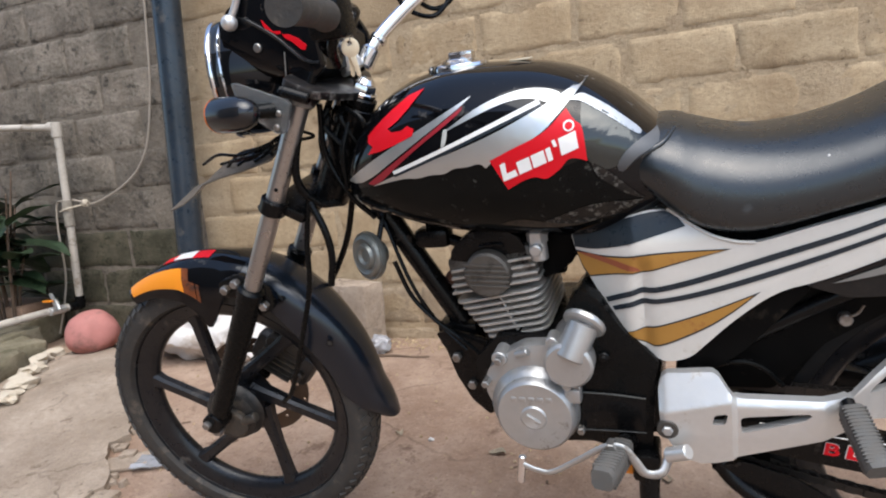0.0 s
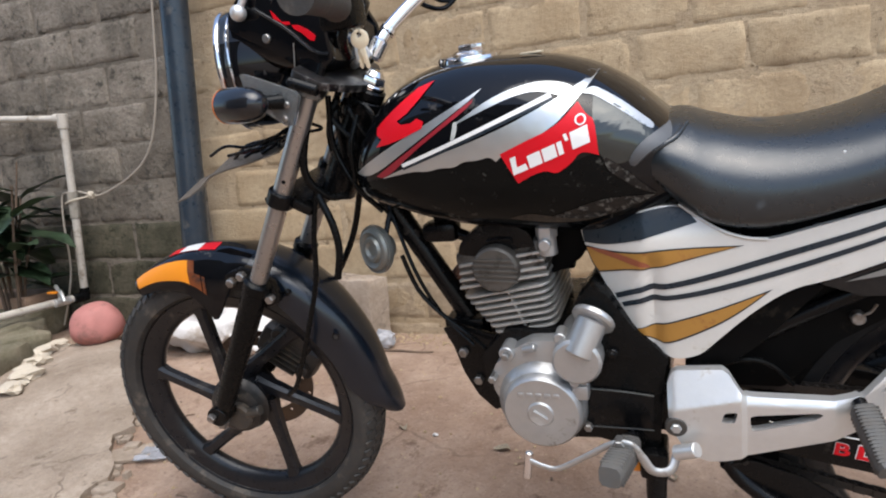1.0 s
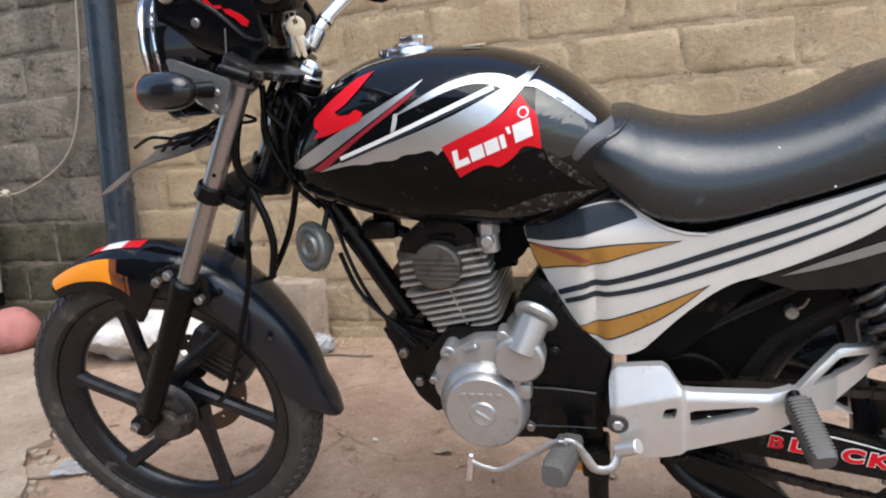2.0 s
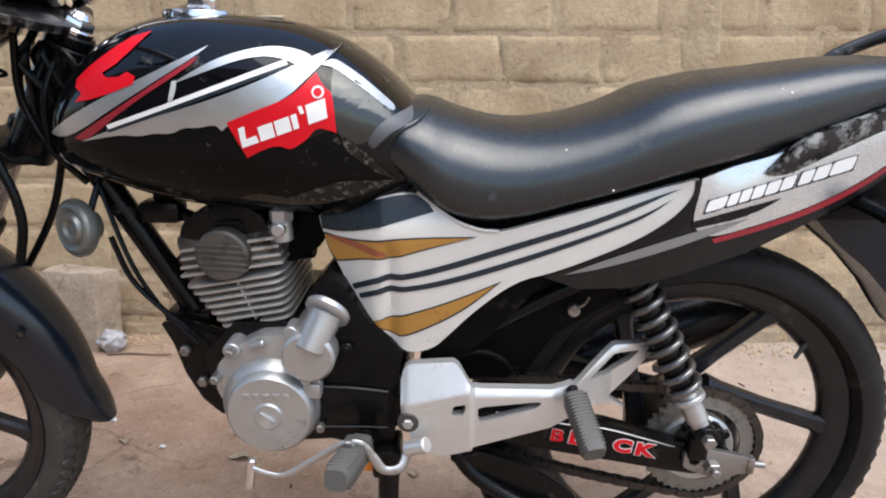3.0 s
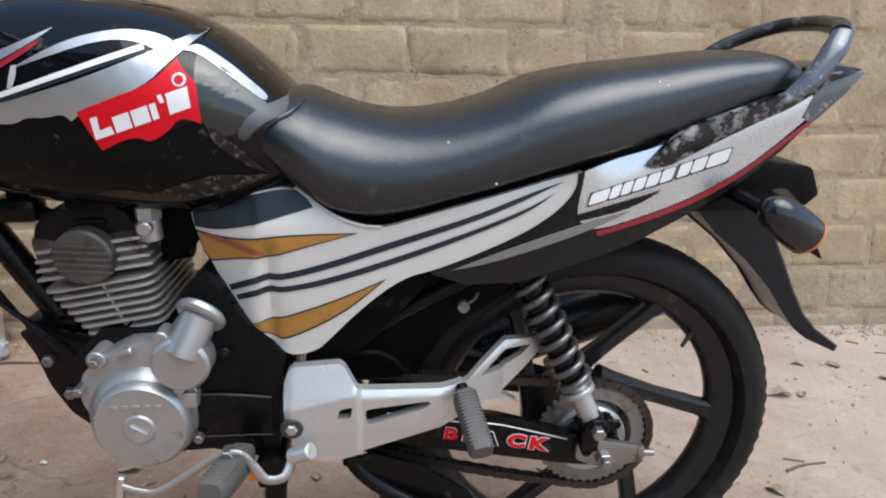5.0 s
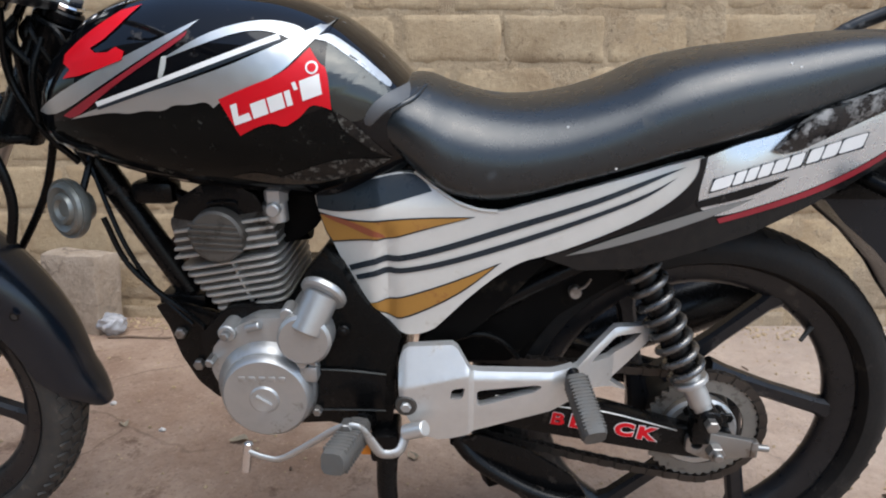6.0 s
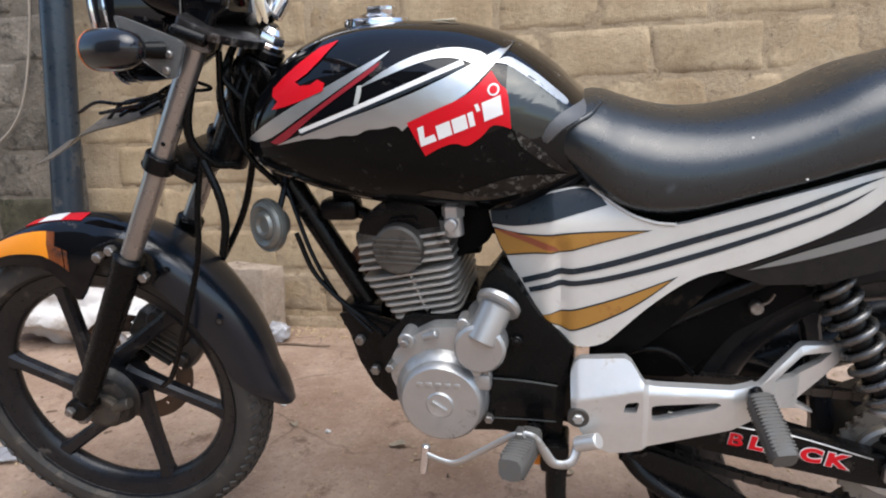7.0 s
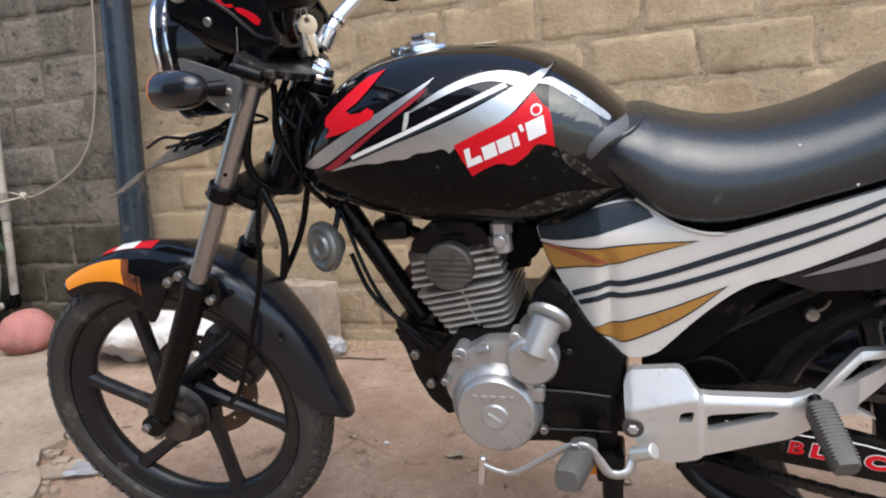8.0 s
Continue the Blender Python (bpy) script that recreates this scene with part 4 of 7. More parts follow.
# frame tubes
part("down_tube", tube([(-0.50, 0, 0.75), (-0.455, 0, 0.665), (-0.36, 0, 0.49), (-0.34, 0, 0.44)], 0.019, 16), black_metal, bike)
part("backbone", tube([(-0.50, 0, 0.80), (-0.35, 0, 0.72), (-0.10, 0, 0.66), (0.10, 0, 0.64), (0.60, 0, 0.76)], 0.022, 14), black_metal, bike)
swing = slab([rounded([(0.0, 0.415), (0.17, 0.374), (0.25, 0.370), (0.385, 0.330), (0.445, 0.322), (0.452, 0.294), (0.385, 0.286), (0.16, 0.326), (0.0, 0.36)], 3, 0.3)], -0.106, -0.080, 0.004)
swingarm = part("swingarm", swing, black_metal, bike, "black box-section swingarm with red lettering")


# ---- graphics on the tank ----
def decal(name, outline, mt, parent, side, lift=0.0008, label="", step=0.012):
    return part(name, skin([eased(outline)], side, step=step, lift=lift), mt, parent, label, angle=80)


LOWER = [(-0.488, 0.764), (-0.430, 0.770), (-0.385, 0.784), (-0.300, 0.796), (-0.232, 0.802), (-0.205, 0.770), (-0.150, 0.776), (-0.105, 0.792), (-0.078, 0.766), (-0.035, 0.730), (-0.060, 0.706), (-0.11, 0.692), (-0.17, 0.691),
         (-0.25, 0.694), (-0.33, 0.699), (-0.40, 0.712), (-0.455, 0.728), (-0.482, 0.744)]
decal("lower_panel", LOWER, worn_paint, tank, tank_side, 0.0012, "scuffed black lower tank panel")
decal("silver_field", [(-0.428, 0.772), (-0.385, 0.788), (-0.238, 0.829), (-0.160, 0.861), (-0.139, 0.871), (-0.104, 0.890), (-0.114, 0.874), (-0.133, 0.854), (-0.158, 0.828), (-0.222, 0.803), (-0.230, 0.797), (-0.239, 0.790), (-0.247, 0.798), (-0.267, 0.793), (-0.287, 0.7935), (-0.302, 0.785), (-0.325, 0.786), (-0.345, 0.781), (-0.367, 0.783), (-0.402, 0.777)], silver_paint, tank, tank_side, 0.0016, "silver painted flash with a worn lower edge")
# arc of silver, with the reflection beside it drawn in the same silver
decal("silver_glint_arc", [(-0.300, 0.842), (-0.243, 0.874), (-0.196, 0.886), (-0.165, 0.886), (-0.136, 0.878), (-0.128, 0.866), (-0.145, 0.864), (-0.165, 0.873), (-0.190, 0.876), (-0.217, 0.871), (-0.250, 0.860)], silver_paint, tank, tank_side, 0.0014)
decal("white_line", [(-0.387, 0.794), (-0.293, 0.825), (-0.162, 0.872), (-0.159, 0.866), (-0.294, 0.819), (-0.385, 0.789)], white_decal, tank, tank_side, 0.0022)
decal("black_line", [(-0.387, 0.7885), (-0.294, 0.8185), (-0.159, 0.8655), (-0.157, 0.8625), (-0.293, 0.8145), (-0.385, 0.785)], navy_stripe, tank, tank_side, 0.0022)
decal("silver_wedge", [(-0.485, 0.778), (-0.430, 0.808), (-0.298, 0.867), (-0.256, 0.887), (-0.273, 0.872), (-0.363, 0.821), (-0.448, 0.774)], silver_paint, tank, tank_side, 0.0014)
decal("red_line", [(-0.438, 0.776), (-0.350, 0.825), (-0.267, 0.875), (-0.270, 0.866), (-0.361, 0.813), (-0.420, 0.772)], dull_red, tank, tank_side, 0.002)
# silver shape that also paints in the bright reflection along the rear shoulder
decal("silver_glint_band", rounded([(-0.124, 0.866), (-0.108, 0.873), (-0.072, 0.849), (-0.034, 0.816), (-0.037, 0.810), (-0.076, 0.841), (-0.108, 0.863)], 3, 0.6), silver_paint, tank, tank_side, 0.0018)
# grey reflection on the black tank, laid on as a metallic patch
decal("rear_reflection", [(-0.108, 0.862), (-0.080, 0.848), (-0.050, 0.822), (-0.032, 0.806), (-0.049, 0.790), (-0.071, 0.773), (-0.092, 0.776), (-0.104, 0.793), (-0.108, 0.829)], rear_grey, tank, tank_side, 0.0016, "grey patch behind the label, a reflection laid on as colour")
wing = [(-0.333, 0.904), (-0.358, 0.897), (-0.386, 0.879), (-0.411, 0.861), (-0.428, 0.847), (-0.428, 0.837), (-0.418, 0.831), (-0.429, 0.820), (-0.405, 0.824), (-0.377, 0.832), (-0.346, 0.843), (-0.343, 0.852), (-0.354, 0.857), (-0.365, 0.851), (-0.381, 0.850), (-0.389, 0.855), (-0.371, 0.865), (-0.354, 0.880)]
part("red_wing", skin([wing], tank_side, step=0.012, lift=0.0024), red_decal, tank, "red wing-shaped emblem", angle=80)
decal("paint_chip", [(-0.296, 0.847), (-0.290, 0.848), (-0.291, 0.836), (-0.297, 0.823), (-0.302, 0.824), (-0.299, 0.835)], chipped_white, tank, tank_side, 0.0024)
red_label = decal("red_label", [(-0.232, 0.800), (-0.195, 0.815), (-0.153, 0.830), (-0.126, 0.857), (-0.115, 0.840), (-0.105, 0.834), (-0.102, 0.788), (-0.114, 0.793), (-0.126, 0.794), (-0.136, 0.782), (-0.146, 0.775), (-0.158, 0.768), (-0.171, 0.774), (-0.190, 0.769), (-0.211, 0.758)],
                  red_decal, tank, tank_side, 0.0026, "bright red jeans-pocket label with white shapes", 0.008)
# the white letter shapes of the label, as plain slanted blocks
bx, bz, ux, uz = -0.2155, 0.7700, 0.1120, 0.0390
for i, (a, b_, hgt, nick) in enumerate(((0.0, 0.19, 1.0, 0.55), (0.21, 0.37, 0.72, 0.0), (0.39, 0.55, 0.72, 0.0), (0.57, 0.63, 0.72, 0.0), (0.65, 0.69, 1.0, 0.0), (0.73, 0.93, 0.95, 0.0))):
    hh = 0.0235 * hgt
    lift_z = 0.015 if i == 4 else 0.0
    q = [(bx + ux * a, bz + uz * a + lift_z), (bx + ux * b_, bz + uz * b_ + lift_z), (bx + ux * b_ - 0.003, bz + uz * b_ + (hh if not nick else hh * 0.35)), (bx + ux * a - 0.003, bz + uz * a + hh)]
    if nick:
        q.insert(3, (bx + ux * (a + 0.07) - 0.002, bz + uz * (a + 0.07) + hh * 0.35))
        q.insert(4, (bx + ux * (a + 0.07) - 0.003, bz + uz * (a + 0.07) + hh))
    decal("white_block", q, white_decal, tank, tank_side, 0.0034, step=0.006)
decal("white_ring", ring_of(-0.1225, 0.8355, 0.0072, 18), white_decal, tank, tank_side, 0.0034, step=0.006)
decal("ring_centre", ring_of(-0.1225, 0.8355, 0.0050, 16), red_decal, tank, tank_side, 0.0040, step=0.006)
decal("scuff", [(-0.175, 0.704), (-0.150, 0.712), (-0.124, 0.722), (-0.10, 0.728), (-0.07, 0.729), (-0.036, 0.727), (-0.060, 0.714), (-0.095, 0.703), (-0.13, 0.698)], scratched_black, tank, tank_side, 0.0022, "pale scuffing on the lower rim")
decal("scuff", [(-0.098, 0.786), (-0.086, 0.779), (-0.072, 0.768), (-0.05, 0.744), (-0.033, 0.728), (-0.055, 0.736), (-0.08, 0.757), (-0.092, 0.766)], scratched_black, tank, tank_side, 0.0022)
decal("dust_patch", [(-0.235, 0.703), (-0.205, 0.712), (-0.175, 0.705), (-0.13, 0.699), (-0.10, 0.703), (-0.13, 0.694), (-0.18, 0.693)], dusty_shade_black, tank, tank_side, 0.0018, "brown dust on the lower rim")

# filler cap
capm = axes((-0.305, 0, 0.921), (0.03, 0, 1))
cap = part("fuel_cap", revolve([(0, 0.016), (0.018, 0.016), (0.024, 0.013), (0.030, 0.011), (0.046, 0.008), (0.048, 0.004), (0.048, -0.004), (0, -0.004)], capm, 40), chrome, bike, "chrome filler cap with a raised latch")
part("latch", moved(box(-0.012, 0.026, -0.011, 0.011, 0.012, 0.025, 0.003), capm), chrome, cap)
part("tank_badge", box(-0.222, -0.190, -0.012, 0.004, 0.9195, 0.9225, 0.001), brass, bike)

# ---- seat trimmings ----
strap_path = spline([(-0.071, -0.120, 0.760), (-0.061, -0.130, 0.774), (-0.046, -0.130, 0.790), (-0.028, -0.116, 0.800), (-0.014, -0.085, 0.805), (-0.008, -0.045, 0.807), (-0.006, 0.0, 0.808), (-0.008, 0.045, 0.807), (-0.014, 0.085, 0.805), (-0.028, 0.116, 0.800), (-0.046, 0.130, 0.790), (-0.061, 0.130, 0.774), (-0.071, 0.120, 0.760)], 5)
across = Vector((-0.0080, 0, 0.0066))
part("front_strap", loft([[p + across * w * min(1.0, 0.45 + 14 * (p.z - 0.760)) + Vector((0, math.copysign(d, p.y), 0.3 * d)) for w, d in ((-1, 0), (-0.9, 0.003), (0, 0.005), (0.9, 0.003), (1, 0), (0, -0.004))] for p in strap_path]), leather_matt, seat, "matt grey strap across the nose of the seat")
for x, z in ((0.175, 0.766), (0.43, 0.838), (0.44, 0.834), (0.232, 0.720)):
    y = seat_side(x, z)
    part("paint_fleck", moved(rod((0, 0, 0), (0, -0.0012, 0), 0.0016, seg=8), Matrix.Translation((x, y, z))), white_decal, seat)

nose = [(-0.062, 0.757), (-0.052, 0.768), (-0.034, 0.785), (-0.010, 0.797), (0.004, 0.809)]
part("nose_fold", tube([(x, (seat_side(x, z) or -0.10) + 0.0006, z) for x, z in nose], [0.0035, 0.0044, 0.0044, 0.004, 0.003], 10), leather, seat, "raised fold behind the strap")
# ---- stripes of the side cover ----
def stripe(name, outline, mt, lift, parent=cover, label=""):
    return part(name, skin([eased(outline)], cover_depth, step=0.009, lift=lift), mt, parent, label, angle=80)


stripe("navy_stripe", [(-0.142, 0.668), (-0.110, 0.682), (-0.078, 0.695), (-0.036, 0.705), (-0.009, 0.706), (0.004, 0.698), (0.013, 0.686), (-0.038, 0.672), (-0.105, 0.652), (-0.139, 0.652)], navy_stripe, 0.0010, label="dark blue-grey upper field")
stripe("gold_stripe", [(-0.138, 0.648), (-0.098, 0.644), (-0.025, 0.654), (0.068, 0.656), (0.002, 0.638), (-0.048, 0.622), (-0.069, 0.623), (-0.121, 0.609), (-0.130, 0.623)], navy_stripe, 0.0009)
stripe("gold_stripe", [(-0.136, 0.645), (-0.098, 0.642), (-0.025, 0.652), (0.060, 0.6545), (0.002, 0.640), (-0.048, 0.624), (-0.069, 0.625), (-0.119, 0.612), (-0.128, 0.623)], gold_stripe, 0.0016, label="faded gold wedge")
stripe("rust_streak", [(-0.136, 0.646), (-0.114, 0.646), (-0.083, 0.642), (-0.054, 0.635), (-0.046, 0.626), (-0.065, 0.628), (-0.091, 0.635), (-0.122, 0.641)], rust_stripe, 0.0022, label="reddish-brown streak")
stripe("gold_stripe", [(-0.075, 0.532), (-0.045, 0.543), (-0.027, 0.546), (0.035, 0.567), (0.101, 0.596), (0.063, 0.562), (0.027, 0.538), (-0.028, 0.512), (-0.043, 0.516), (-0.057, 0.523)], navy_stripe, 0.0009)
stripe("gold_stripe", [(-0.072, 0.533), (-0.045, 0.541), (-0.027, 0.544), (0.035, 0.565), (0.093, 0.591), (0.063, 0.565), (0.027, 0.541), (-0.028, 0.515), (-0.043, 0.518), (-0.057, 0.525)], gold_stripe, 0.0016, label="faded gold wedge")
stripe("black_stripe", [(-0.098, 0.582), (-0.052, 0.603), (-0.028, 0.603), (0.029, 0.618), (0.105, 0.644), (0.208, 0.677), (0.276, 0.704), (0.321, 0.719), (0.277, 0.698), (0.209, 0.670), (0.105, 0.635), (0.028, 0.609), (-0.028, 0.595), (-0.053, 0.594), (-0.095, 0.575)], navy_stripe, 0.0012)
stripe("black_stripe", [(-0.089, 0.570), (-0.050, 0.587), (-0.025, 0.586), (0.028, 0.597), (0.112, 0.624), (0.209, 0.659), (0.278, 0.687), (0.311, 0.706), (0.278, 0.682), (0.210, 0.653), (0.113, 0.616), (0.028, 0.589), (-0.025, 0.579), (-0.051, 0.578), (-0.086, 0.564)], navy_stripe, 0.0012)
part("cover_lip", tube([(x, cover_depth(x, z) - 0.001, z) for x, z in ((-0.009, 0.7075), (0.017, 0.690), (0.043, 0.6745), (0.071, 0.6655), (0.095, 0.6635))], 0.0021, 8, n=4), white_panel, cover)

# ---- tail graphics ----
stripe("black_gap", [(0.336, 0.729), (0.345, 0.732), (0.341, 0.700), (0.334, 0.671), (0.30, 0.655), (0.245, 0.634), (0.165, 0.606), (0.211, 0.626), (0.267, 0.651), (0.302, 0.673), (0.322, 0.691), (0.336, 0.712)], black_paint, 0.0014, tail)
stripe("silver_field", [(0.345, 0.731), (0.380, 0.743), (0.428, 0.756), (0.456, 0.766), (0.533, 0.800), (0.596, 0.820), (0.646, 0.822), (0.650, 0.800), (0.634, 0.787), (0.587, 0.749), (0.541, 0.719), (0.487, 0.693), (0.425, 0.672), (0.365, 0.655), (0.345, 0.664), (0.337, 0.679)], tail_silver, 0.0012, tail, "silver upper field")
stripe("silver_tip", [(0.634, 0.795), (0.651, 0.832), (0.690, 0.846), (0.715, 0.854), (0.720, 0.849), (0.694, 0.823), (0.659, 0.795), (0.648, 0.787)], worn_silver, 0.0016, tail, "dull silver tail tip")
stripe("red_pinstripe", [(0.365, 0.654), (0.425, 0.671), (0.487, 0.692), (0.541, 0.718), (0.587, 0.748), (0.625, 0.777), (0.647, 0.792), (0.649, 0.786), (0.628, 0.771), (0.590, 0.742), (0.544, 0.711), (0.490, 0.685), (0.428, 0.664), (0.369, 0.648)], dull_red, 0.0020, tail)
stripe("silver_wedge", [(0.180, 0.606), (0.232, 0.627), (0.302, 0.651), (0.356, 0.668), (0.410, 0.680), (0.372, 0.662), (0.300, 0.636), (0.225, 0.614)], dull_silver, 0.0020, tail)
stripe("black_wedge", [(0.336, 0.676), (0.391, 0.691), (0.448, 0.706), (0.424, 0.691), (0.393, 0.679), (0.340, 0.668)], black_paint, 0.0022, tail)
for i, (a, b_) in enumerate(((0.0, 0.13), (0.14, 0.21), (0.22, 0.29), (0.30, 0.38), (0.39, 0.48), (0.49, 0.58), (0.61, 0.70), (0.71, 0.81), (0.82, 0.98))):
    x0, x1 = 0.351 + 0.186 * a, 0.351 + 0.186 * b_
    z0, z1 = 0.6885 + 0.0535 * a, 0.6885 + 0.0535 * b_
    hh = 0.0155 + 0.003 * a
    q = [(x0, z0), (x1, z1), (x1 + 0.0045, z1 + hh), (x0 + 0.0045, z0 + hh)]
    stripe("outline_block", [(x0 - 0.0012, z0 - 0.0022), (x1 + 0.0018, z1 - 0.0020), (x1 + 0.0060, z1 + hh + 0.0002), (x0 + 0.0030, z0 + hh + 0.0004)], navy_stripe, 0.0024, tail)
    stripe("white_block", rounded(q, 3, 0.35), white_decal, 0.0030, tail)
lamp = part("tail_light", loft([hull_ring(x, zt, zb, hw, (zt + zb) / 2, 3, 3, 24) for x, zt, zb, hw in ((0.58, 0.78, 0.722, 0.055), (0.625, 0.80, 0.738, 0.055), (0.648, 0.808, 0.758, 0.046), (0.662, 0.812, 0.782, 0.03))]), tail_red, bike, "red plastic tail light")
part("tail_top", loft([hull_ring(x, zt, zb, hw, zb + 0.004, 2.4, 6, 28) for x, zt, zb, hw in ((0.60, 0.846, 0.82, 0.080), (0.64, 0.856, 0.830, 0.084), (0.68, 0.862, 0.842, 0.080), (0.708, 0.861, 0.849, 0.066), (0.722, 0.857, 0.851, 0.046))]), black_paint, bike)

# grab rail: scuffed side brackets and a loop behind the seat
GRAB = [(0.423, 0.739), (0.436, 0.753), (0.455, 0.774), (0.478, 0.788), (0.539, 0.808), (0.594, 0.825), (0.651, 0.851), (0.663, 0.850), (0.634, 0.826), (0.606, 0.808), (0.554, 0.786), (0.493, 0.757), (0.456, 0.738), (0.432, 0.734)]
rail = part("grab_rail", tube([(0.664, -0.082, 0.897), (0.676, -0.062, 0.905), (0.684, -0.03, 0.908), (0.688, 0.0, 0.910), (0.686, 0.045, 0.909), (0.672, 0.070, 0.905), (0.635, 0.088, 0.890), (0.590, 0.098, 0.866), (0.54, 0.104, 0.82)],
                              [0.0125, 0.0118, 0.011, 0.0105, 0.010, 0.010, 0.010, 0.010, 0.010], 16), worn_rail, bike, "dull black grab rail with worn patches")
part("rail_leg", tube([(0.580, -0.104, 0.812), (0.618, -0.106, 0.840), (0.650, -0.096, 0.878), (0.666, -0.083, 0.898), (0.672, -0.076, 0.903)], [0.005, 0.012, 0.0145, 0.013, 0.011], 18, flat=0.6), worn_silver, rail, "rail leg worn to bare silver")
part("bracket", skin([rounded(GRAB, 3, 0.5)], lambda x, z: -0.123 + 0.10 * max(0.0, x - 0.44) + 0.4 * max(0, abs(z - (0.565 + 0.44 * x)) - 0.008), thick=0.014, step=0.012), scuffed_black, rail, "scuffed black rail bracket")

# ---- engine ----
part("cover_boss", joined(rod((-0.213, -0.15, 0.405), (-0.213, -0.1585, 0.405), 0.021, seg=32, bevel=0.003), moved(box(-0.012, 0.012, -0.162, -0.158, -0.0022, 0.0022, 0.0008), Matrix.Translation((-0.213, 0, 0.405)) @ Matrix.Rotation(radians(35), 4, "Y"))), cast_alloy, engine)
for i in range(5):
    part("raised_bar", box(-0.245 + i * 0.0135, -0.236 + i * 0.0135, -0.1575, -0.155, 0.433, 0.440, 0.0006), cast_alloy, engine)
part("case_top", slab([rounded([(-0.292, 0.43), (-0.285, 0.470), (-0.252, 0.498), (-0.225, 0.512), (-0.178, 0.514), (-0.15, 0.50), (-0.14, 0.44), (-0.15, 0.38), (-0.20, 0.345), (-0.26, 0.36)], 4, 0.4)], -0.128, -0.095, 0.008), cast_alloy, engine)
for lug in (box(-0.165, -0.140, -0.150, -0.10, 0.428, 0.452, 0.004), rod((-0.262, -0.10, 0.492), (-0.262, -0.136, 0.492), 0.012, seg=16), rod((-0.236, -0.13, 0.498), (-0.215, -0.135, 0.506), 0.006, seg=10)):
    part("cover_lug", lug, cast_alloy, engine)
for x, z in ((-0.287, 0.452), (-0.146, 0.378), (-0.262, 0.492), (-0.146, 0.452)):
    part("case_bolt", rod((x, -0.10, z), (x, -0.146, z), 0.0065, seg=6), zinc, engine)
part("starter_motor", joined(rod((-0.151, -0.06, 0.499), (-0.151, -0.166, 0.499), 0.0355, seg=40, bevel=0.004), rod((-0.150, -0.156, 0.507), (-0.1265, -0.136, 0.556), 0.0225, seg=28, bevel=0.003), rod((-0.1285, -0.143, 0.552), (-0.1245, -0.134, 0.5585), 0.0310, seg=32, bevel=0.003),
                             rod((-0.175, -0.12, 0.528), (-0.175, -0.15, 0.528), 0.009, seg=12), rod((-0.158, -0.12, 0.461), (-0.158, -0.158, 0.461), 0.007, seg=12)), cast_alloy, engine, "two silver starter housings")
CASE = [(-0.158, 0.560), (-0.150, 0.580), (-0.139, 0.592), (-0.130, 0.604), (-0.118, 0.596), (-0.106, 0.588), (-0.074, 0.539), (-0.028, 0.492), (-0.034, 0.472), (-0.045, 0.346), (-0.071, 0.340), (-0.155, 0.361), (-0.145, 0.441), (-0.12, 0.50)]
part("sprocket_cover", slab([rounded(CASE, 3, 0.3)], -0.132, -0.06, 0.007), black_plastic, engine, "black sprocket cover with a sunken panel")
part("cover_panel", slab([rounded([(-0.142, 0.440), (-0.049, 0.434), (-0.053, 0.378), (-0.147, 0.378)], 3, 0.15)], -0.1355, -0.128, 0.002), black_metal, engine)
part("panel_ridge", tube([(-0.142, -0.1355, 0.441), (-0.10, -0.1365, 0.440), (-0.050, -0.1355, 0.434)], 0.0016, 8), smoky_paint, engine)
part("panel_ridge", tube([(-0.147, -0.1355, 0.377), (-0.10, -0.1365, 0.378), (-0.052, -0.1355, 0.377)], 0.0014, 8), smoky_paint, engine)
part("case_bolt", joined(rod((-0.104, -0.12, 0.500), (-0.104, -0.139, 0.500), 0.008, seg=18), rod((-0.104, -0.13, 0.500), (-0.104, -0.1405, 0.500), 0.004, seg=6)), black_metal, engine)
# cylinder head
tilt = Matrix.Translation((-0.270, 0, 0.617)) @ Matrix.Rotation(radians(-9), 4, "Y")
part("cylinder_head", joined(moved(box(-0.074, 0.070, -0.078, 0.078, -0.030, 0.030, 0.010), tilt), moved(box(0.03, 0.075, -0.05, 0.05, -0.02, 0.03, 0.01), tilt)), head_alloy, engine, "dirty grey cylinder head")
DOME = [(-0.338, 0.634), (-0.334, 0.650), (-0.323, 0.664), (-0.303, 0.677), (-0.271, 0.684), (-0.246, 0.681), (-0.222, 0.667), (-0.214, 0.648), (-0.212, 0.622)]
part("rocker_cover", joined(slab([rounded(DOME, 4, 0.4)], -0.078, 0.078, 0.012), tube([(-0.288, -0.077, 0.650), (-0.283, -0.081, 0.657), (-0.254, -0.081, 0.659), (-0.249, -0.077, 0.653)], 0.0030, 8)), black_metal, engine, "black domed rocker cover")
ch = tilt @ axes((-0.006, -0.076, -0.002), (0, -1, 0))
part("cam_cover", joined(revolve([(0, 0.021), (0.033, 0.021), (0.0365, 0.018), (0.038, 0.0), (0, 0.0)], ch, 40), *[moved(box(-0.036 + 0.002 * abs(k), 0.036 - 0.002 * abs(k), -0.0018, 0.0018, 0.019, 0.0235, 0.0007), ch @ Matrix.Translation((0, k * 0.0085, 0)) @ Matrix.Rotation(radians(-12), 4, "Z")) for k in (-2, -1, 0, 1, 2)]), head_alloy, engine, "round finned camshaft cover")
for i in range(4):
    z = -0.026 + 0.012 * i
    part("fin", moved(box(-0.076 + 0.003 * i, 0.070, -0.084, 0.086, z - 0.0021, z + 0.0021, 0.001), tilt), fin_alloy, engine)
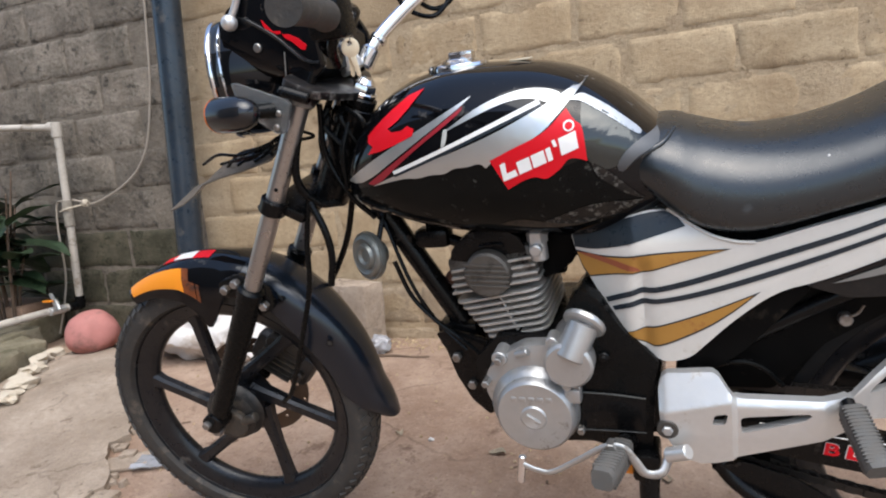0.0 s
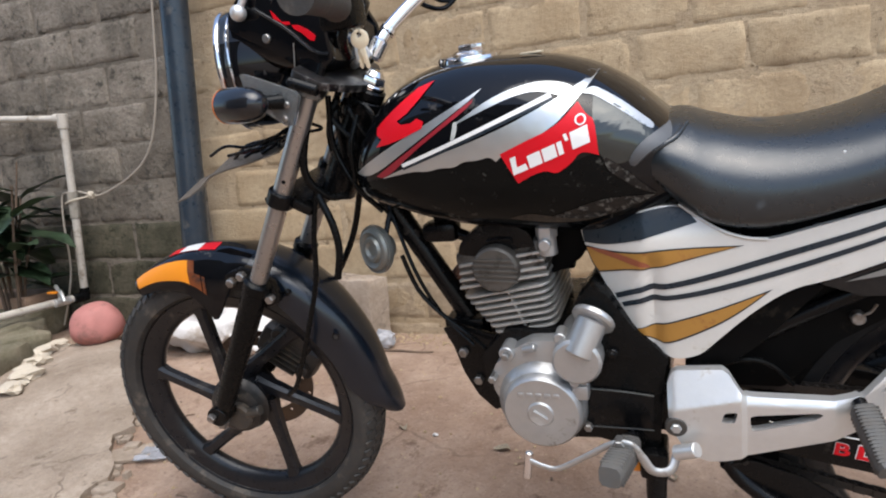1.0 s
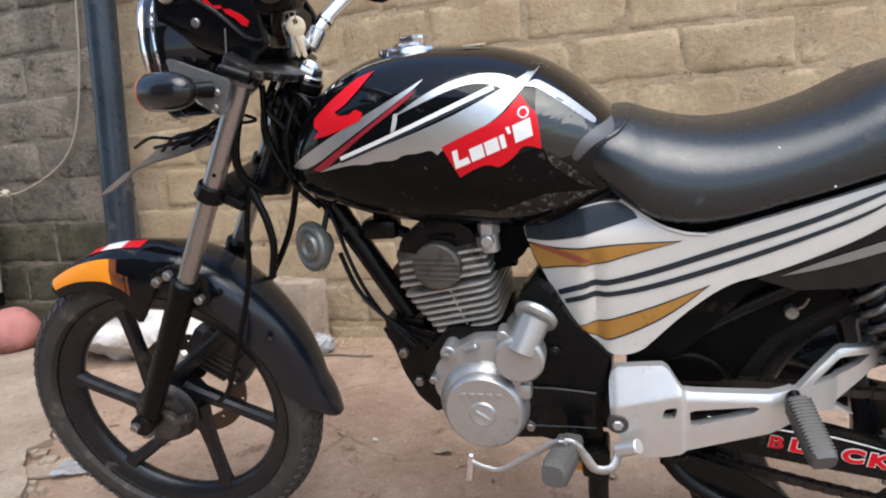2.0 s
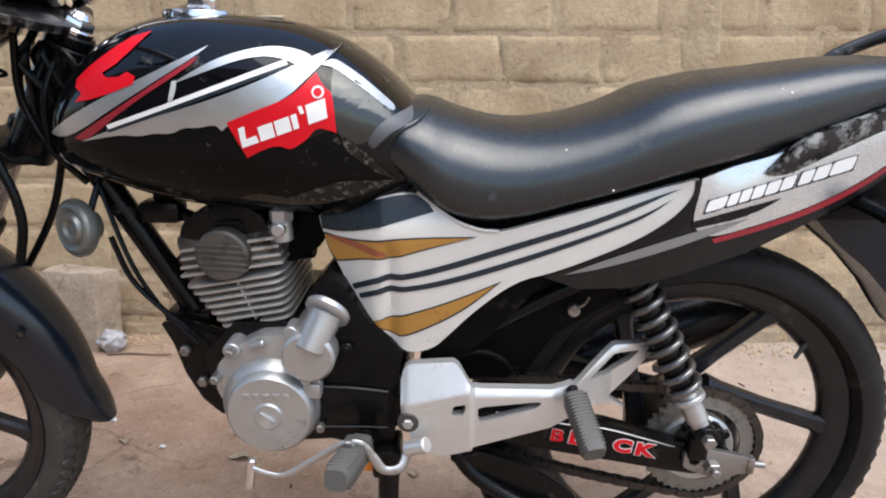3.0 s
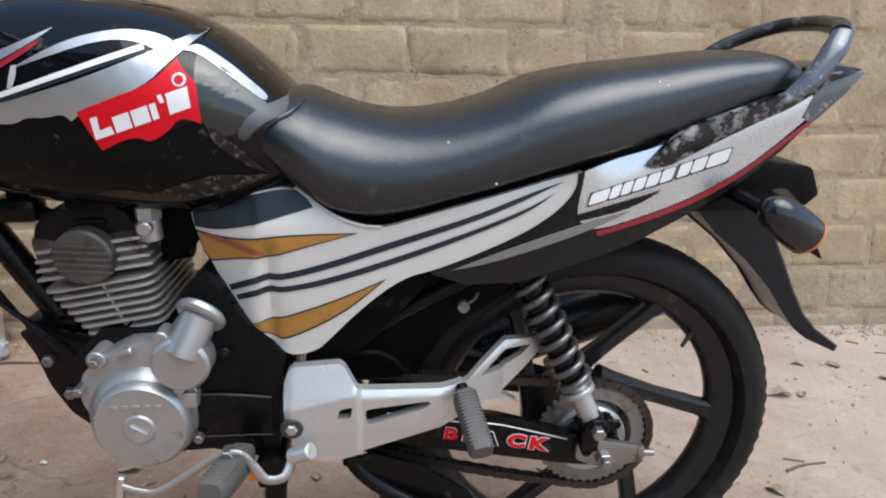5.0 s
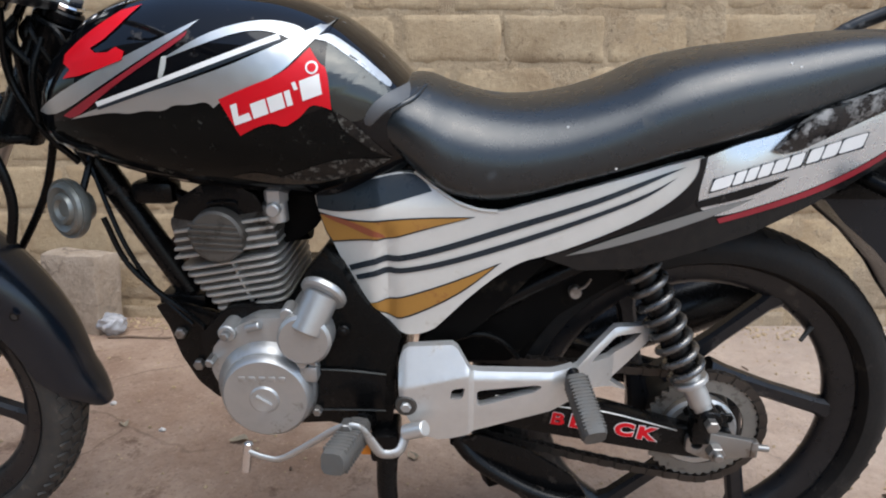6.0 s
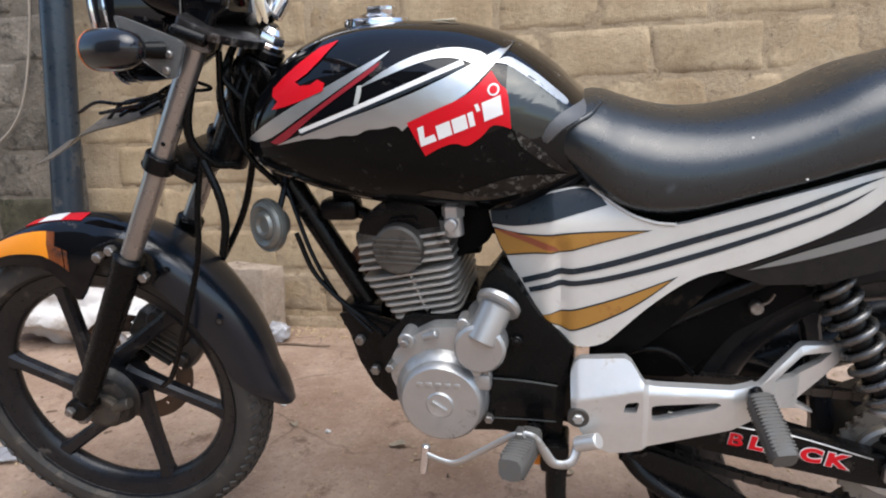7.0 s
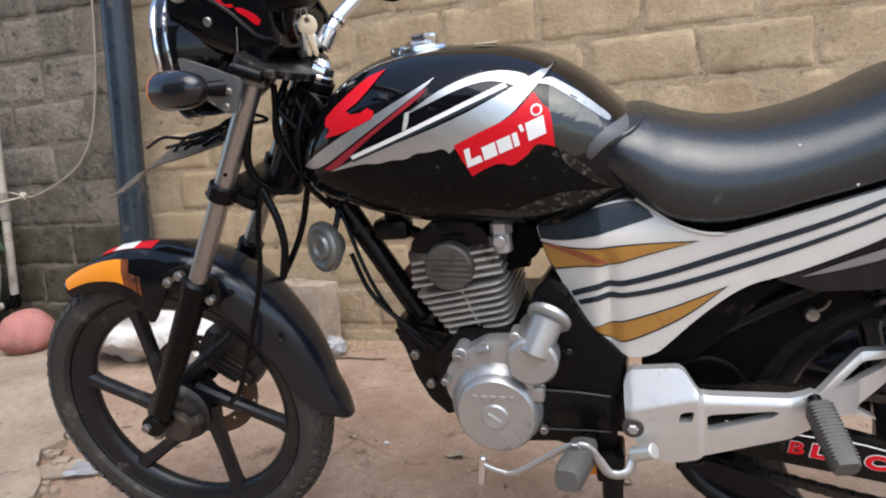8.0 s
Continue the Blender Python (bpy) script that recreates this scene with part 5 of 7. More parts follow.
part("tensioner", joined(rod((-0.192, -0.085, 0.635), (-0.193, -0.085, 0.668), 0.0135, seg=16), rod((-0.193, -0.085, 0.662), (-0.193, -0.085, 0.680), 0.016, seg=6), rod((-0.193, -0.09, 0.655), (-0.193, -0.108, 0.655), 0.009, seg=14)), cast_alloy, engine)
part("intake", joined(rod((-0.21, 0.01, 0.60), (-0.175, 0.01, 0.604), 0.026, seg=20), slab([rounded([(-0.200, 0.668), (-0.140, 0.668), (-0.142, 0.630), (-0.152, 0.614), (-0.172, 0.600), (-0.200, 0.588)], 3, 0.35)], -0.045, 0.03, 0.006), rod((-0.150, -0.03, 0.640), (-0.120, -0.03, 0.646), 0.020, seg=20)), shaded_black, engine, "black carburettor and intake")
part("exhaust_pipe", tube([(-0.31, 0.02, 0.585), (-0.355, 0.02, 0.578), (-0.385, 0.03, 0.545), (-0.375, 0.05, 0.47), (-0.33, 0.08, 0.36), (-0.20, 0.11, 0.26), (0.05, 0.13, 0.25), (0.20, 0.145, 0.30)], 0.0175, 16), rusty, bike, "rust-brown exhaust pipe")
part("muffler", joined(tube([(0.16, 0.15, 0.29), (0.26, 0.155, 0.335), (0.45, 0.165, 0.405), (0.62, 0.175, 0.462)], [0.022, 0.045, 0.052, 0.046], 28), rod((0.60, 0.174, 0.456), (0.635, 0.176, 0.467), 0.020, seg=20)), black_metal, bike, "black tapered muffler")

# engine mounts, horn, front pipes
part("engine_mount", joined(slab([rounded([(-0.396, 0.492), (-0.368, 0.500), (-0.296, 0.478), (-0.305, 0.430), (-0.296, 0.350), (-0.320, 0.338), (-0.348, 0.366), (-0.369, 0.410), (-0.381, 0.459)], 3, 0.2)], -0.050, -0.042, 0.002),
                             slab([rounded([(-0.396, 0.492), (-0.368, 0.500), (-0.296, 0.478), (-0.305, 0.430), (-0.296, 0.350), (-0.320, 0.338), (-0.348, 0.366), (-0.369, 0.410), (-0.381, 0.459)], 3, 0.2)], 0.042, 0.050, 0.002), box(-0.40, -0.33, -0.03, 0.03, 0.46, 0.50, 0.004)), black_metal, bike)
for x, z in ((-0.363, 0.450), (-0.318, 0.440), (-0.342, 0.398)):
    part("mount_bolt", rod((x, -0.040, z), (x, -0.060, z), 0.0085, seg=6), zinc, bike)
hm = axes((-0.492, -0.052, 0.640), (-0.45, -0.88, 0.1)) @ Matrix.Scale(1.03, 4)
horn = part("horn", revolve([(0, 0.010), (0.010, 0.010), (0.014, 0.014), (0.019, 0.014), (0.022, 0.009), (0.026, 0.010), (0.030, 0.013), (0.034, 0.011), (0.036, 0.006), (0.040, 0.007), (0.041, 0.0), (0.039, -0.004), (0.024, -0.008), (0.020, -0.024), (0, -0.024)], hm, 48), horn_grey, bike, "round grey horn with ringed face")
part("horn_bracket", tube([(-0.478, -0.040, 0.66), (-0.47, -0.02, 0.70), (-0.465, -0.005, 0.725)], 0.005, 8), black_metal, horn)
part("clutch_cable", tube([(-0.452, -0.045, 0.625), (-0.43, -0.05, 0.565), (-0.395, -0.055, 0.525), (-0.35, -0.06, 0.49), (-0.315, -0.075, 0.470)], 0.0042, 8), black_plastic, bike)
part("clutch_cable", tube([(-0.472, -0.02, 0.70), (-0.43, -0.045, 0.59), (-0.39, -0.05, 0.515), (-0.34, -0.06, 0.468)], 0.0036, 8), black_plastic, bike)
part("ignition_coil", joined(box(-0.418, -0.356, -0.03, 0.01, 0.638, 0.672, 0.010), rod((-0.360, -0.01, 0.65), (-0.340, -0.012, 0.642), 0.010, seg=12), box(-0.40, -0.37, -0.012, 0.0, 0.666, 0.71, 0.003)), black_metal, bike)

# ---- foot controls ----

def foot_peg(a, b, r, mt, label, ribs, rib=0.97):
    """A rubber foot peg from its root a to its end b, ribbed along the top."""
    a, b = Vector(a), Vector(b)
    n = (b - a).length
    m = axes(a, b - a, (1, 0, 0))
    body = loft([[m @ Vector((r * w * x, r * w * y, h)) for x, y in ((1, -0.5), (1, 0.5), (0.72, 0.92), (0, 1), (-0.72, 0.92), (-1, 0.5), (-1, -0.5), (-0.72, -0.92), (0, -1), (0.72, -0.92))] for h, w in ((0, 0.8), (n * 0.03, 0.94), (n * 0.93, 1.0), (n, 0.9))])
    ob = part("foot_peg", body, mt, bike, label)
    for k in range(1, ribs - 1):
        part("rib", moved(box(-r * rib, r * rib, -r * rib * 1.04, r * rib * 1.04, n * (k + 0.25) / ribs, n * (k + 0.72) / ribs, 0.0010), m), mt, ob)
    part("peg_hanger", joined(rod(a + (a - b).normalized() * 0.012, a + (b - a) * 0.2, r * 0.55, seg=14)), black_metal, ob)
    return ob


foot_peg((-0.083, -0.165, 0.372), (-0.102, -0.262, 0.386), 0.0160, peg_rubber, "worn grey rubber rider foot peg", 13)
foot_peg((0.199, -0.158, 0.447), (0.2145, -0.234, 0.410), 0.0150, peg_rubber, "worn grey rubber passenger foot peg", 18, 0.945)
lever = part("shift_lever", tube([(-0.020, -0.175, 0.372), (-0.030, -0.19, 0.352), (-0.052, -0.195, 0.352), (-0.066, -0.197, 0.374), (-0.080, -0.2, 0.395), (-0.104, -0.2, 0.394), (-0.140, -0.2, 0.371), (-0.182, -0.2, 0.345), (-0.206, -0.2, 0.346), (-0.226, -0.2, 0.354)], [0.008, 0.008, 0.0075, 0.007, 0.006, 0.0055, 0.0050, 0.0048, 0.0048, 0.005], 12, flat=0.6), cast_alloy, bike, "bent silver gear lever")
part("lever_toe", rod((-0.2265, -0.195, 0.365), (-0.231, -0.205, 0.326), 0.0062, seg=14), chrome, lever)
part("lever_heel", rod((-0.022, -0.180, 0.374), (0.006, -0.192, 0.390), 0.0105, seg=18), plate_silver, lever, "ribbed pale heel pad")
part("lever_bolt", rod((-0.095, -0.19, 0.396), (-0.095, -0.208, 0.396), 0.008, seg=6), zinc, lever)
part("peg_bar", joined(tube([(-0.085, -0.16, 0.372), (-0.07, -0.10, 0.345), (-0.05, -0.02, 0.335), (-0.05, 0.1, 0.335)], 0.013, 12), box(-0.075, -0.035, -0.15, -0.09, 0.30, 0.345, 0.006)), black_metal, bike)
stand = part("side_stand", tube([(-0.050, -0.13, 0.335), (-0.052, -0.15, 0.25), (-0.03, -0.19, 0.12), (-0.01, -0.218, 0.016 - 0.218 * math.tan(radians(-LEAN)) - 0.03)], [0.016, 0.0145, 0.012, 0.012], 14), black_metal, bike, "black side stand holding the bike up")

# ---- rear suspension, chain, rear brake side ----
top_s, low_s = Vector((0.262, -0.078, 0.630)), Vector((0.390, -0.126, 0.370))
ax_s = (low_s - top_s).normalized()
shock = part("rear_shock", joined(rod(top_s, top_s + ax_s * 0.10, 0.0145, seg=24), rod(top_s + ax_s * 0.09, low_s, 0.0125, seg=24), rod(low_s - ax_s * 0.075, low_s - ax_s * 0.02, 0.0155, seg=24),
                                  rod(low_s - ax_s * 0.062, low_s - ax_s * 0.054, 0.024, seg=32)), cast_alloy, bike, "oily rear shock absorber with black coil spring")
sm = axes(top_s, ax_s)
turns, L0, L1 = 10.0, 0.018, (low_s - top_s).length - 0.060
part("coil_spring", tube([sm @ Vector((0.0236 * math.cos(a), 0.0236 * math.sin(a), L0 + (L1 - L0) * a / (2 * math.pi * turns))) for a in np.arange(0, 2 * math.pi * turns, math.pi / 9)], 0.0051, 10, smooth=False), steel_spring, shock, "dark coil spring")
part("damper", joined(rod(top_s, top_s + ax_s * 0.012, 0.0150, seg=24), rod(top_s + ax_s * 0.006, low_s - ax_s * 0.076, 0.0175, seg=28), rod(top_s + ax_s * 0.012, top_s + ax_s * 0.018, 0.025, seg=32)), black_metal, shock, "oily dark damper body")
part("shock_eye", rod(low_s + Vector((0, -0.016, 0)), low_s + Vector((0, 0.03, 0)), 0.017, seg=24), black_metal, shock)
part("shock_bolt", rod(low_s + Vector((0, -0.012, 0)), low_s + Vector((0, -0.028, 0)), 0.0095, seg=6), zinc, shock)

SPR = REAR_AXLE + Vector((0.004, 0, 0.004))
teeth = [((0.0865 if k % 2 else 0.081), k * math.pi / 41) for k in range(82)]
part("sprocket", slab([[(SPR.x + r * math.cos(a), SPR.z + r * math.sin(a)) for r, a in teeth], ring_of(SPR.x, SPR.z, 0.063, 32)], -0.068, -0.0625, 0.0), sprocket_steel, rear_wheel, "worn pale steel chain sprocket")
part("sprocket_carrier", revolve([(0.040, 0.066), (0.045, 0.074), (0.053, 0.074), (0.057, 0.070), (0.057, 0.055), (0.040, 0.055)], RW, 48, True), cast_alloy, rear_wheel, "bright alloy sprocket carrier")
part("brake_hub", revolve([(0, 0.060), (0.034, 0.060), (0.040, 0.056), (0.044, 0.03), (0.060, 0.028), (0.064, 0.02), (0.064, -0.05), (0, -0.05)], RW, 48), hub_grey, rear_wheel, "dirty alloy hub drum")
for k in range(4):
    a = 0.6 + k * math.pi / 2
    part("sprocket_bolt", rod(SPR + Vector((0.042 * math.cos(a), -0.06, 0.042 * math.sin(a))), SPR + Vector((0.042 * math.cos(a), -0.078, 0.042 * math.sin(a))), 0.0085, seg=6), black_metal, rear_wheel)
part("valve", tube([(0.408 + 0.222 * math.cos(0.72), -0.010, 0.308 + 0.222 * math.sin(0.72)), (0.408 + 0.205 * math.cos(0.725), -0.020, 0.308 + 0.205 * math.sin(0.725)), (0.553, -0.026, 0.437)], [0.005, 0.0034, 0.0030], 10), rubber, rear_wheel)


def chain_path():
    front, rf, rb = Vector((-0.095, -0.065, 0.40)), 0.036, 0.0905
    pts = []
    for k in range(24):
        a = math.pi / 2 - math.pi * k / 23
        pts.append(Vector((SPR.x + rb * math.cos(a), -0.065, SPR.z + rb * math.sin(a))))
    for k in range(1, 40):
        t = k / 40
        sag = -0.016 * 4 * t * (1 - t)
        pts.append(Vector((SPR.x + (front.x - SPR.x) * t, -0.065, (SPR.z - rb) * (1 - t) + (front.z - rf) * t + sag)))
    for k in range(10):
        a = -math.pi / 2 - math.pi * k / 9
        pts.append(Vector((front.x + rf * math.cos(a), -0.065, front.z + rf * math.sin(a))))
    for k in range(1, 40):
        t = k / 40
        pts.append(Vector((front.x + (SPR.x - front.x) * t, -0.065, (front.z + rf) * (1 - t) + (SPR.z + rb) * t)))
    return pts


links, path = bmesh.new(), chain_path()
length = 0.0
walked = [0.0]
for a, b in zip(path, path[1:]):
    length += (b - a).length
    walked.append(length)
pitch = 0.0127
for k in range(int(length / pitch)):
    s = (k + 0.5) * pitch
    at = Vector([float(np.interp(s, walked, [p[i] for p in path])) for i in range(3)])
    to = Vector([float(np.interp(min(s + 0.004, length), walked, [p[i] for p in path])) for i in range(3)])
    m = axes(at, Vector((0, -1, 0)), to - at)
    off = 0.0064 if k % 2 else 0.0048
    for sd in (-1, 1):
        bmesh.ops.create_cube(links, size=1.0, matrix=m @ Matrix.Translation((0, 0, sd * off)) @ Matrix.Diagonal((0.0158, 0.0118, 0.0016, 1)))
    bmesh.ops.create_cone(links, cap_ends=True, segments=8, radius1=0.0042, radius2=0.0042, depth=0.012, matrix=m @ Matrix.Translation((pitch / 2, 0, 0)))
part("drive_chain", links, chain_steel, bike, "oily drive chain")

part("chain_adjuster", joined(slab([rounded([(0.372, 0.328), (0.400, 0.336), (0.470, 0.322), (0.472, 0.296), (0.405, 0.290), (0.372, 0.304)], 3, 0.4), ring_of(0.388, 0.316, 0.008, 14)], -0.116, -0.106, 0.003), rod((0.470, -0.11, 0.309), (0.492, -0.11, 0.307), 0.005, seg=12), box(0.464, 0.474, -0.118, -0.104, 0.296, 0.322, 0.002)), zinc, swingarm, "zinc chain adjuster")
part("axle_nut", joined(rod((0.412, -0.106, 0.308), (0.412, -0.130, 0.308), 0.0125, seg=6), rod((0.412, -0.106, 0.308), (0.412, -0.138, 0.308), 0.007, seg=16)), zinc, swingarm)
part("shock_lug", joined(box(0.375, 0.402, -0.125, -0.100, 0.322, 0.376, 0.004), rod((0.425, -0.06, 0.345), (0.425, -0.095, 0.345), 0.011, seg=8)), black_metal, swingarm)
part("swing_line", tube([(0.10, -0.1068, 0.386), (0.20, -0.1068, 0.368), (0.26, -0.1068, 0.361), (0.36, -0.1068, 0.333)], 0.0010, 6), plate_silver, swingarm)
# red lettering along the swingarm
for text, x, z, turn, size in (("B", 0.178, 0.342, 9, 0.028), ("L", 0.206, 0.338, 10, 0.028), ("A", 0.232, 0.333, 11, 0.028), ("C", 0.271, 0.326, 9, 0.029), ("K", 0.303, 0.320, 9, 0.029)):
    for back, mt, name in ((0.0022, white_decal, "letter_outline"), (0.0030, red_decal, "letter")):
        cu = bpy.data.curves.new("letter", "FONT")
        cu.body, cu.size, cu.extrude = text, size, 0.0003
        cu.offset = (0.0026 if name == "letter_outline" else 0.0016) * (0.45 if text == "B" else 1.0)
        tmp = bpy.data.objects.new("letter", cu)
        me = bpy.data.meshes.new_from_object(tmp)
        bpy.data.objects.remove(tmp)
        ob = new(name, me)
        me.materials.append(black_metal if text == "A" and name == "letter" else mt)
        ob.parent = swingarm
        ob.matrix_basis = Matrix.Translation((x, -0.106 - back + 0.0015, z)) @ Matrix.Rotation(radians(turn), 4, "Y") @ Matrix.Rotation(radians(90), 4, "X") @ Matrix.Diagonal((1.28, 0.94, 1, 1))
part("swingarm_far", slab([rounded([(0.0, 0.415), (0.17, 0.374), (0.25, 0.370), (0.385, 0.330), (0.445, 0.322), (0.452, 0.294), (0.385, 0.286), (0.16, 0.326), (0.0, 0.36)], 3, 0.3)], 0.080, 0.106, 0.004), black_metal, bike)

# dark sheet parts between side cover and rear wheel
rings = []
for i in range(25):
    a = radians(200 - 105 * i / 24)
    r, hw = 0.338, 0.068
    rings.append([REAR_AXLE + Vector((rad * math.cos(a), y, rad * math.sin(a))) for y, rad in ((-hw, r - 0.05), (-hw, r - 0.01), (-hw * 0.7, r), (hw * 0.7, r), (hw, r - 0.01), (hw, r - 0.05), (hw - 0.003, r - 0.05), (hw * 0.68, r - 0.004), (-hw * 0.68, r - 0.004), (-hw + 0.003, r - 0.05))])
part("inner_fender", loft(rings), shaded_black, bike, "black inner rear fender")
part("frame_strut", slab([rounded([(-0.012, 0.470), (0.046, 0.474), (0.085, 0.505), (0.165, 0.596), (0.105, 0.590), (0.04, 0.515)], 3, 0.3)], -0.112, -0.090, 0.006), shaded_black, bike)
part("frame_panel", slab([rounded([(0.03, 0.49), (0.13, 0.60), (0.27, 0.60), (0.27, 0.56), (0.18, 0.50), (0.12, 0.43), (0.05, 0.43)], 3, 0.2)], -0.086, -0.060, 0.006), shaded_black, bike)
part("panel_bolt", joined(rod((0.203, -0.08, 0.541), (0.203, -0.100, 0.541), 0.0085, seg=18), tube([(0.203, -0.098, 0.545), (0.215, -0.10, 0.552), (0.222, -0.098, 0.562)], 0.002, 8)), zinc, bike)
part("rear_frame", joined(tube([(0.0, -0.085, 0.62), (0.2, -0.09, 0.64), (0.45, -0.08, 0.70), (0.62, -0.06, 0.76)], 0.013, 12), tube([(0.0, -0.08, 0.45), (0.12, -0.085, 0.53), (0.28, -0.09, 0.62), (0.32, -0.09, 0.66)], 0.013, 12)), black_metal, bike)
part("hose", tube([(0.04, -0.098, 0.470), (0.075, -0.104, 0.482), (0.105, -0.100, 0.470), (0.13, -0.095, 0.44)], 0.004, 8), black_plastic, bike)
part("battery_box", box(-0.05, 0.10, -0.075, 0.075, 0.50, 0.64, 0.012), shaded_black, bike)
part("centre_stand", joined(tube([(0.03, -0.085, 0.335), (0.07, -0.10, 0.275), (0.16, -0.115, 0.225), (0.245, -0.12, 0.205)], 0.012, 12), tube([(0.06, -0.09, 0.29), (0.14, -0.06, 0.20), (0.22, 0.0, 0.175)], 0.012, 12), tube([(0.245, -0.12, 0.205), (0.262, -0.135, 0.19), (0.27, -0.15, 0.17)], 0.010, 10), tube([(0.245, 0.12, 0.205), (0.10, 0.10, 0.26), (0.03, 0.085, 0.335)], 0.012, 12)), black_metal, bike, "folded black centre stand")

part("stand_web", slab([rounded([(0.032, 0.302), (0.081, 0.317), (0.151, 0.291), (0.220, 0.244), (0.243, 0.207), (0.153, 0.199), (0.119, 0.241), (0.069, 0.278)], 3, 0.3)], -0.104, -0.096, 0.002), black_metal, bike, "black web plate of the centre stand")

# rear mudguard, tail bracket and rear signals
FLAP = [(0.530, 0.668), (0.600, 0.675), (0.642, 0.652), (0.661, 0.615), (0.681, 0.579), (0.703, 0.537), (0.728, 0.497), (0.752, 0.472), (0.795, 0.442), (0.792, 0.434), (0.741, 0.457), (0.717, 0.475), (0.694, 0.503), (0.666, 0.541), (0.620, 0.588), (0.570, 0.627)]
rear_fender = part("rear_fender", loft([[Vector((x - dx, y, z + dz)) for x, z in FLAP] for y, dx, dz in ((-0.047, 0.005, 0.0), (-0.044, 0.001, 0.0), (-0.02, 0.0, 0.0), (0.02, 0.0, 0.0), (0.044, 0.001, 0.0), (0.047, 0.005, 0.0))]), flap_plastic, bike, "black plastic rear mudguard with a kicked-out tip")
part("tail_bracket", joined(box(0.52, 0.64, -0.05, 0.05, 0.655, 0.72, 0.012), slab([rounded([(0.53, 0.67), (0.60, 0.735), (0.672, 0.728), (0.690, 0.690), (0.672, 0.672), (0.640, 0.700)], 3, 0.3)], -0.07, 0.07, 0.006)), black_plastic, bike)

part("plate_holder", slab([rounded([(0.64, 0.715), (0.698, 0.690), (0.733, 0.657), (0.749, 0.627), (0.790, 0.557), (0.750, 0.579), (0.690, 0.640)], 3, 0.2)], 0.026, 0.034, 0.002), black_plastic, bike, "dark pointed plate holder")


def signal(at, axis, out, lens_mt, label):
    """A turn signal: bullet housing, rimmed lens and a rubber stem running out to its mount."""
    m = axes(at, axis)
    ob = part("turn_signal", revolve([(0, -0.052), (0.010, -0.050), (0.019, -0.040), (0.0245, -0.022), (0.0265, 0.0), (0.0265, 0.022), (0.0255, 0.030), (0, 0.030)], m, 32), gloss_black, bike, label)
    part("lens", revolve([(0.0262, 0.028), (0.0262, 0.031), (0.022, 0.036), (0.012, 0.039), (0, 0.040)], m, 32), lens_mt, ob, "orange lens")
    part("stem", tube([Vector(at), Vector(at).lerp(Vector(out), 0.5), Vector(out)], [0.013, 0.010, 0.012], 14), black_plastic, ob)
    return ob


signal((0.604, -0.150, 0.672), (0.80, 0.10, -0.52), (0.545, -0.06, 0.705), signal_orange, "black rear turn signal with orange lens")
signal((0.588, 0.160, 0.688), (0.93, 0.05, -0.32), (0.545, 0.06, 0.705), signal_orange, "black rear turn signal with orange lens")

# ---- cockpit ----
HL = Vector((-0.712, -0.016, 0.957))
hl_axis = Vector((-0.945, -0.325, -0.02))
hl = axes(HL, hl_axis)
head = part("headlight", revolve([(0, -0.165), (0.03, -0.16), (0.062, -0.142), (0.085, -0.105), (0.096, -0.065), (0.0975, -0.036), (0.0965, -0.018), (0.090, 0.0), (0, 0.0)], hl, 48), black_paint, bike, "round headlight with chrome bezel in a black shell")
part("bezel", revolve([(0.0965, -0.020), (0.0985, -0.0195), (0.0995, -0.018), (0.0985, -0.0165), (0.0965, -0.016)], hl, 64, True), chrome, head, "chrome headlight bezel")
part("bezel", revolve([(0.0955, -0.004), (0.0985, -0.0035), (0.0995, -0.001), (0.0985, 0.003), (0.093, 0.006), (0.088, 0.004)], hl, 64, True), chrome, head)
part("glass_rim", revolve([(0.0965, -0.017), (0.0970, -0.010), (0.0958, -0.003), (0.088, 0.0), (0.088, -0.017)], hl, 64, True), surf("dark_glass", (0.006, 0.007, 0.008), 0.05, spec=0.6), head, "dark glass rim")
part("lens", revolve([(0.087, 0.004), (0.066, 0.016), (0.033, 0.023), (0, 0.025)], hl, 48), surf("headlamp_glass", (0.55, 0.57, 0.58), 0.08, metal=0.6, coat=1.0, var=0.05), head, "ribbed clear headlight lens")
COWL = [(-0.660, 1.022), (-0.635, 1.06), (-0.58, 1.08), (-0.52, 1.06), (-0.488, 1.00), (-0.485, 0.955), (-0.515, 0.935), (-0.545, 0.948), (-0.590, 0.980), (-0.635, 1.005)]
cowl = part("headlight_cowl", joined(slab([rounded(COWL, 3, 0.3)], -0.092, -0.080, 0.004), slab([rounded(COWL, 3, 0.3)], 0.080, 0.092, 0.004), loft([hull_ring(x, zt, zb, 0.086, (zt + zb) / 2, 6, 6, 28) for x, zt, zb in ((-0.66, 1.05, 0.995), (-0.60, 1.07, 0.95), (-0.53, 1.055, 0.93), (-0.49, 1.0, 0.95))])), black_paint, bike, "black headlight cowl with red flashes")
for q in ([(-0.575, 1.036), (-0.560, 1.018), (-0.5473, 1.0164), (-0.5458, 1.0122), (-0.5534, 1.0123), (-0.572, 1.024)], [(-0.5436, 1.0111), (-0.5339, 1.0098), (-0.5185, 1.0014), (-0.5063, 0.9901), (-0.5103, 0.9833), (-0.5172, 0.9858), (-0.528, 0.9969), (-0.5401, 1.0049)]):
    part("red_flash", slab([q], -0.0940, -0.0915, 0.0), red_decal, cowl)
part("cowl_edge", tube([(-0.600, -0.0945, 1.040), (-0.555, -0.0945, 1.008), (-0.515, -0.0945, 0.970), (-0.490, -0.0945, 0.962)], 0.0025, 8), gloss_black, cowl)
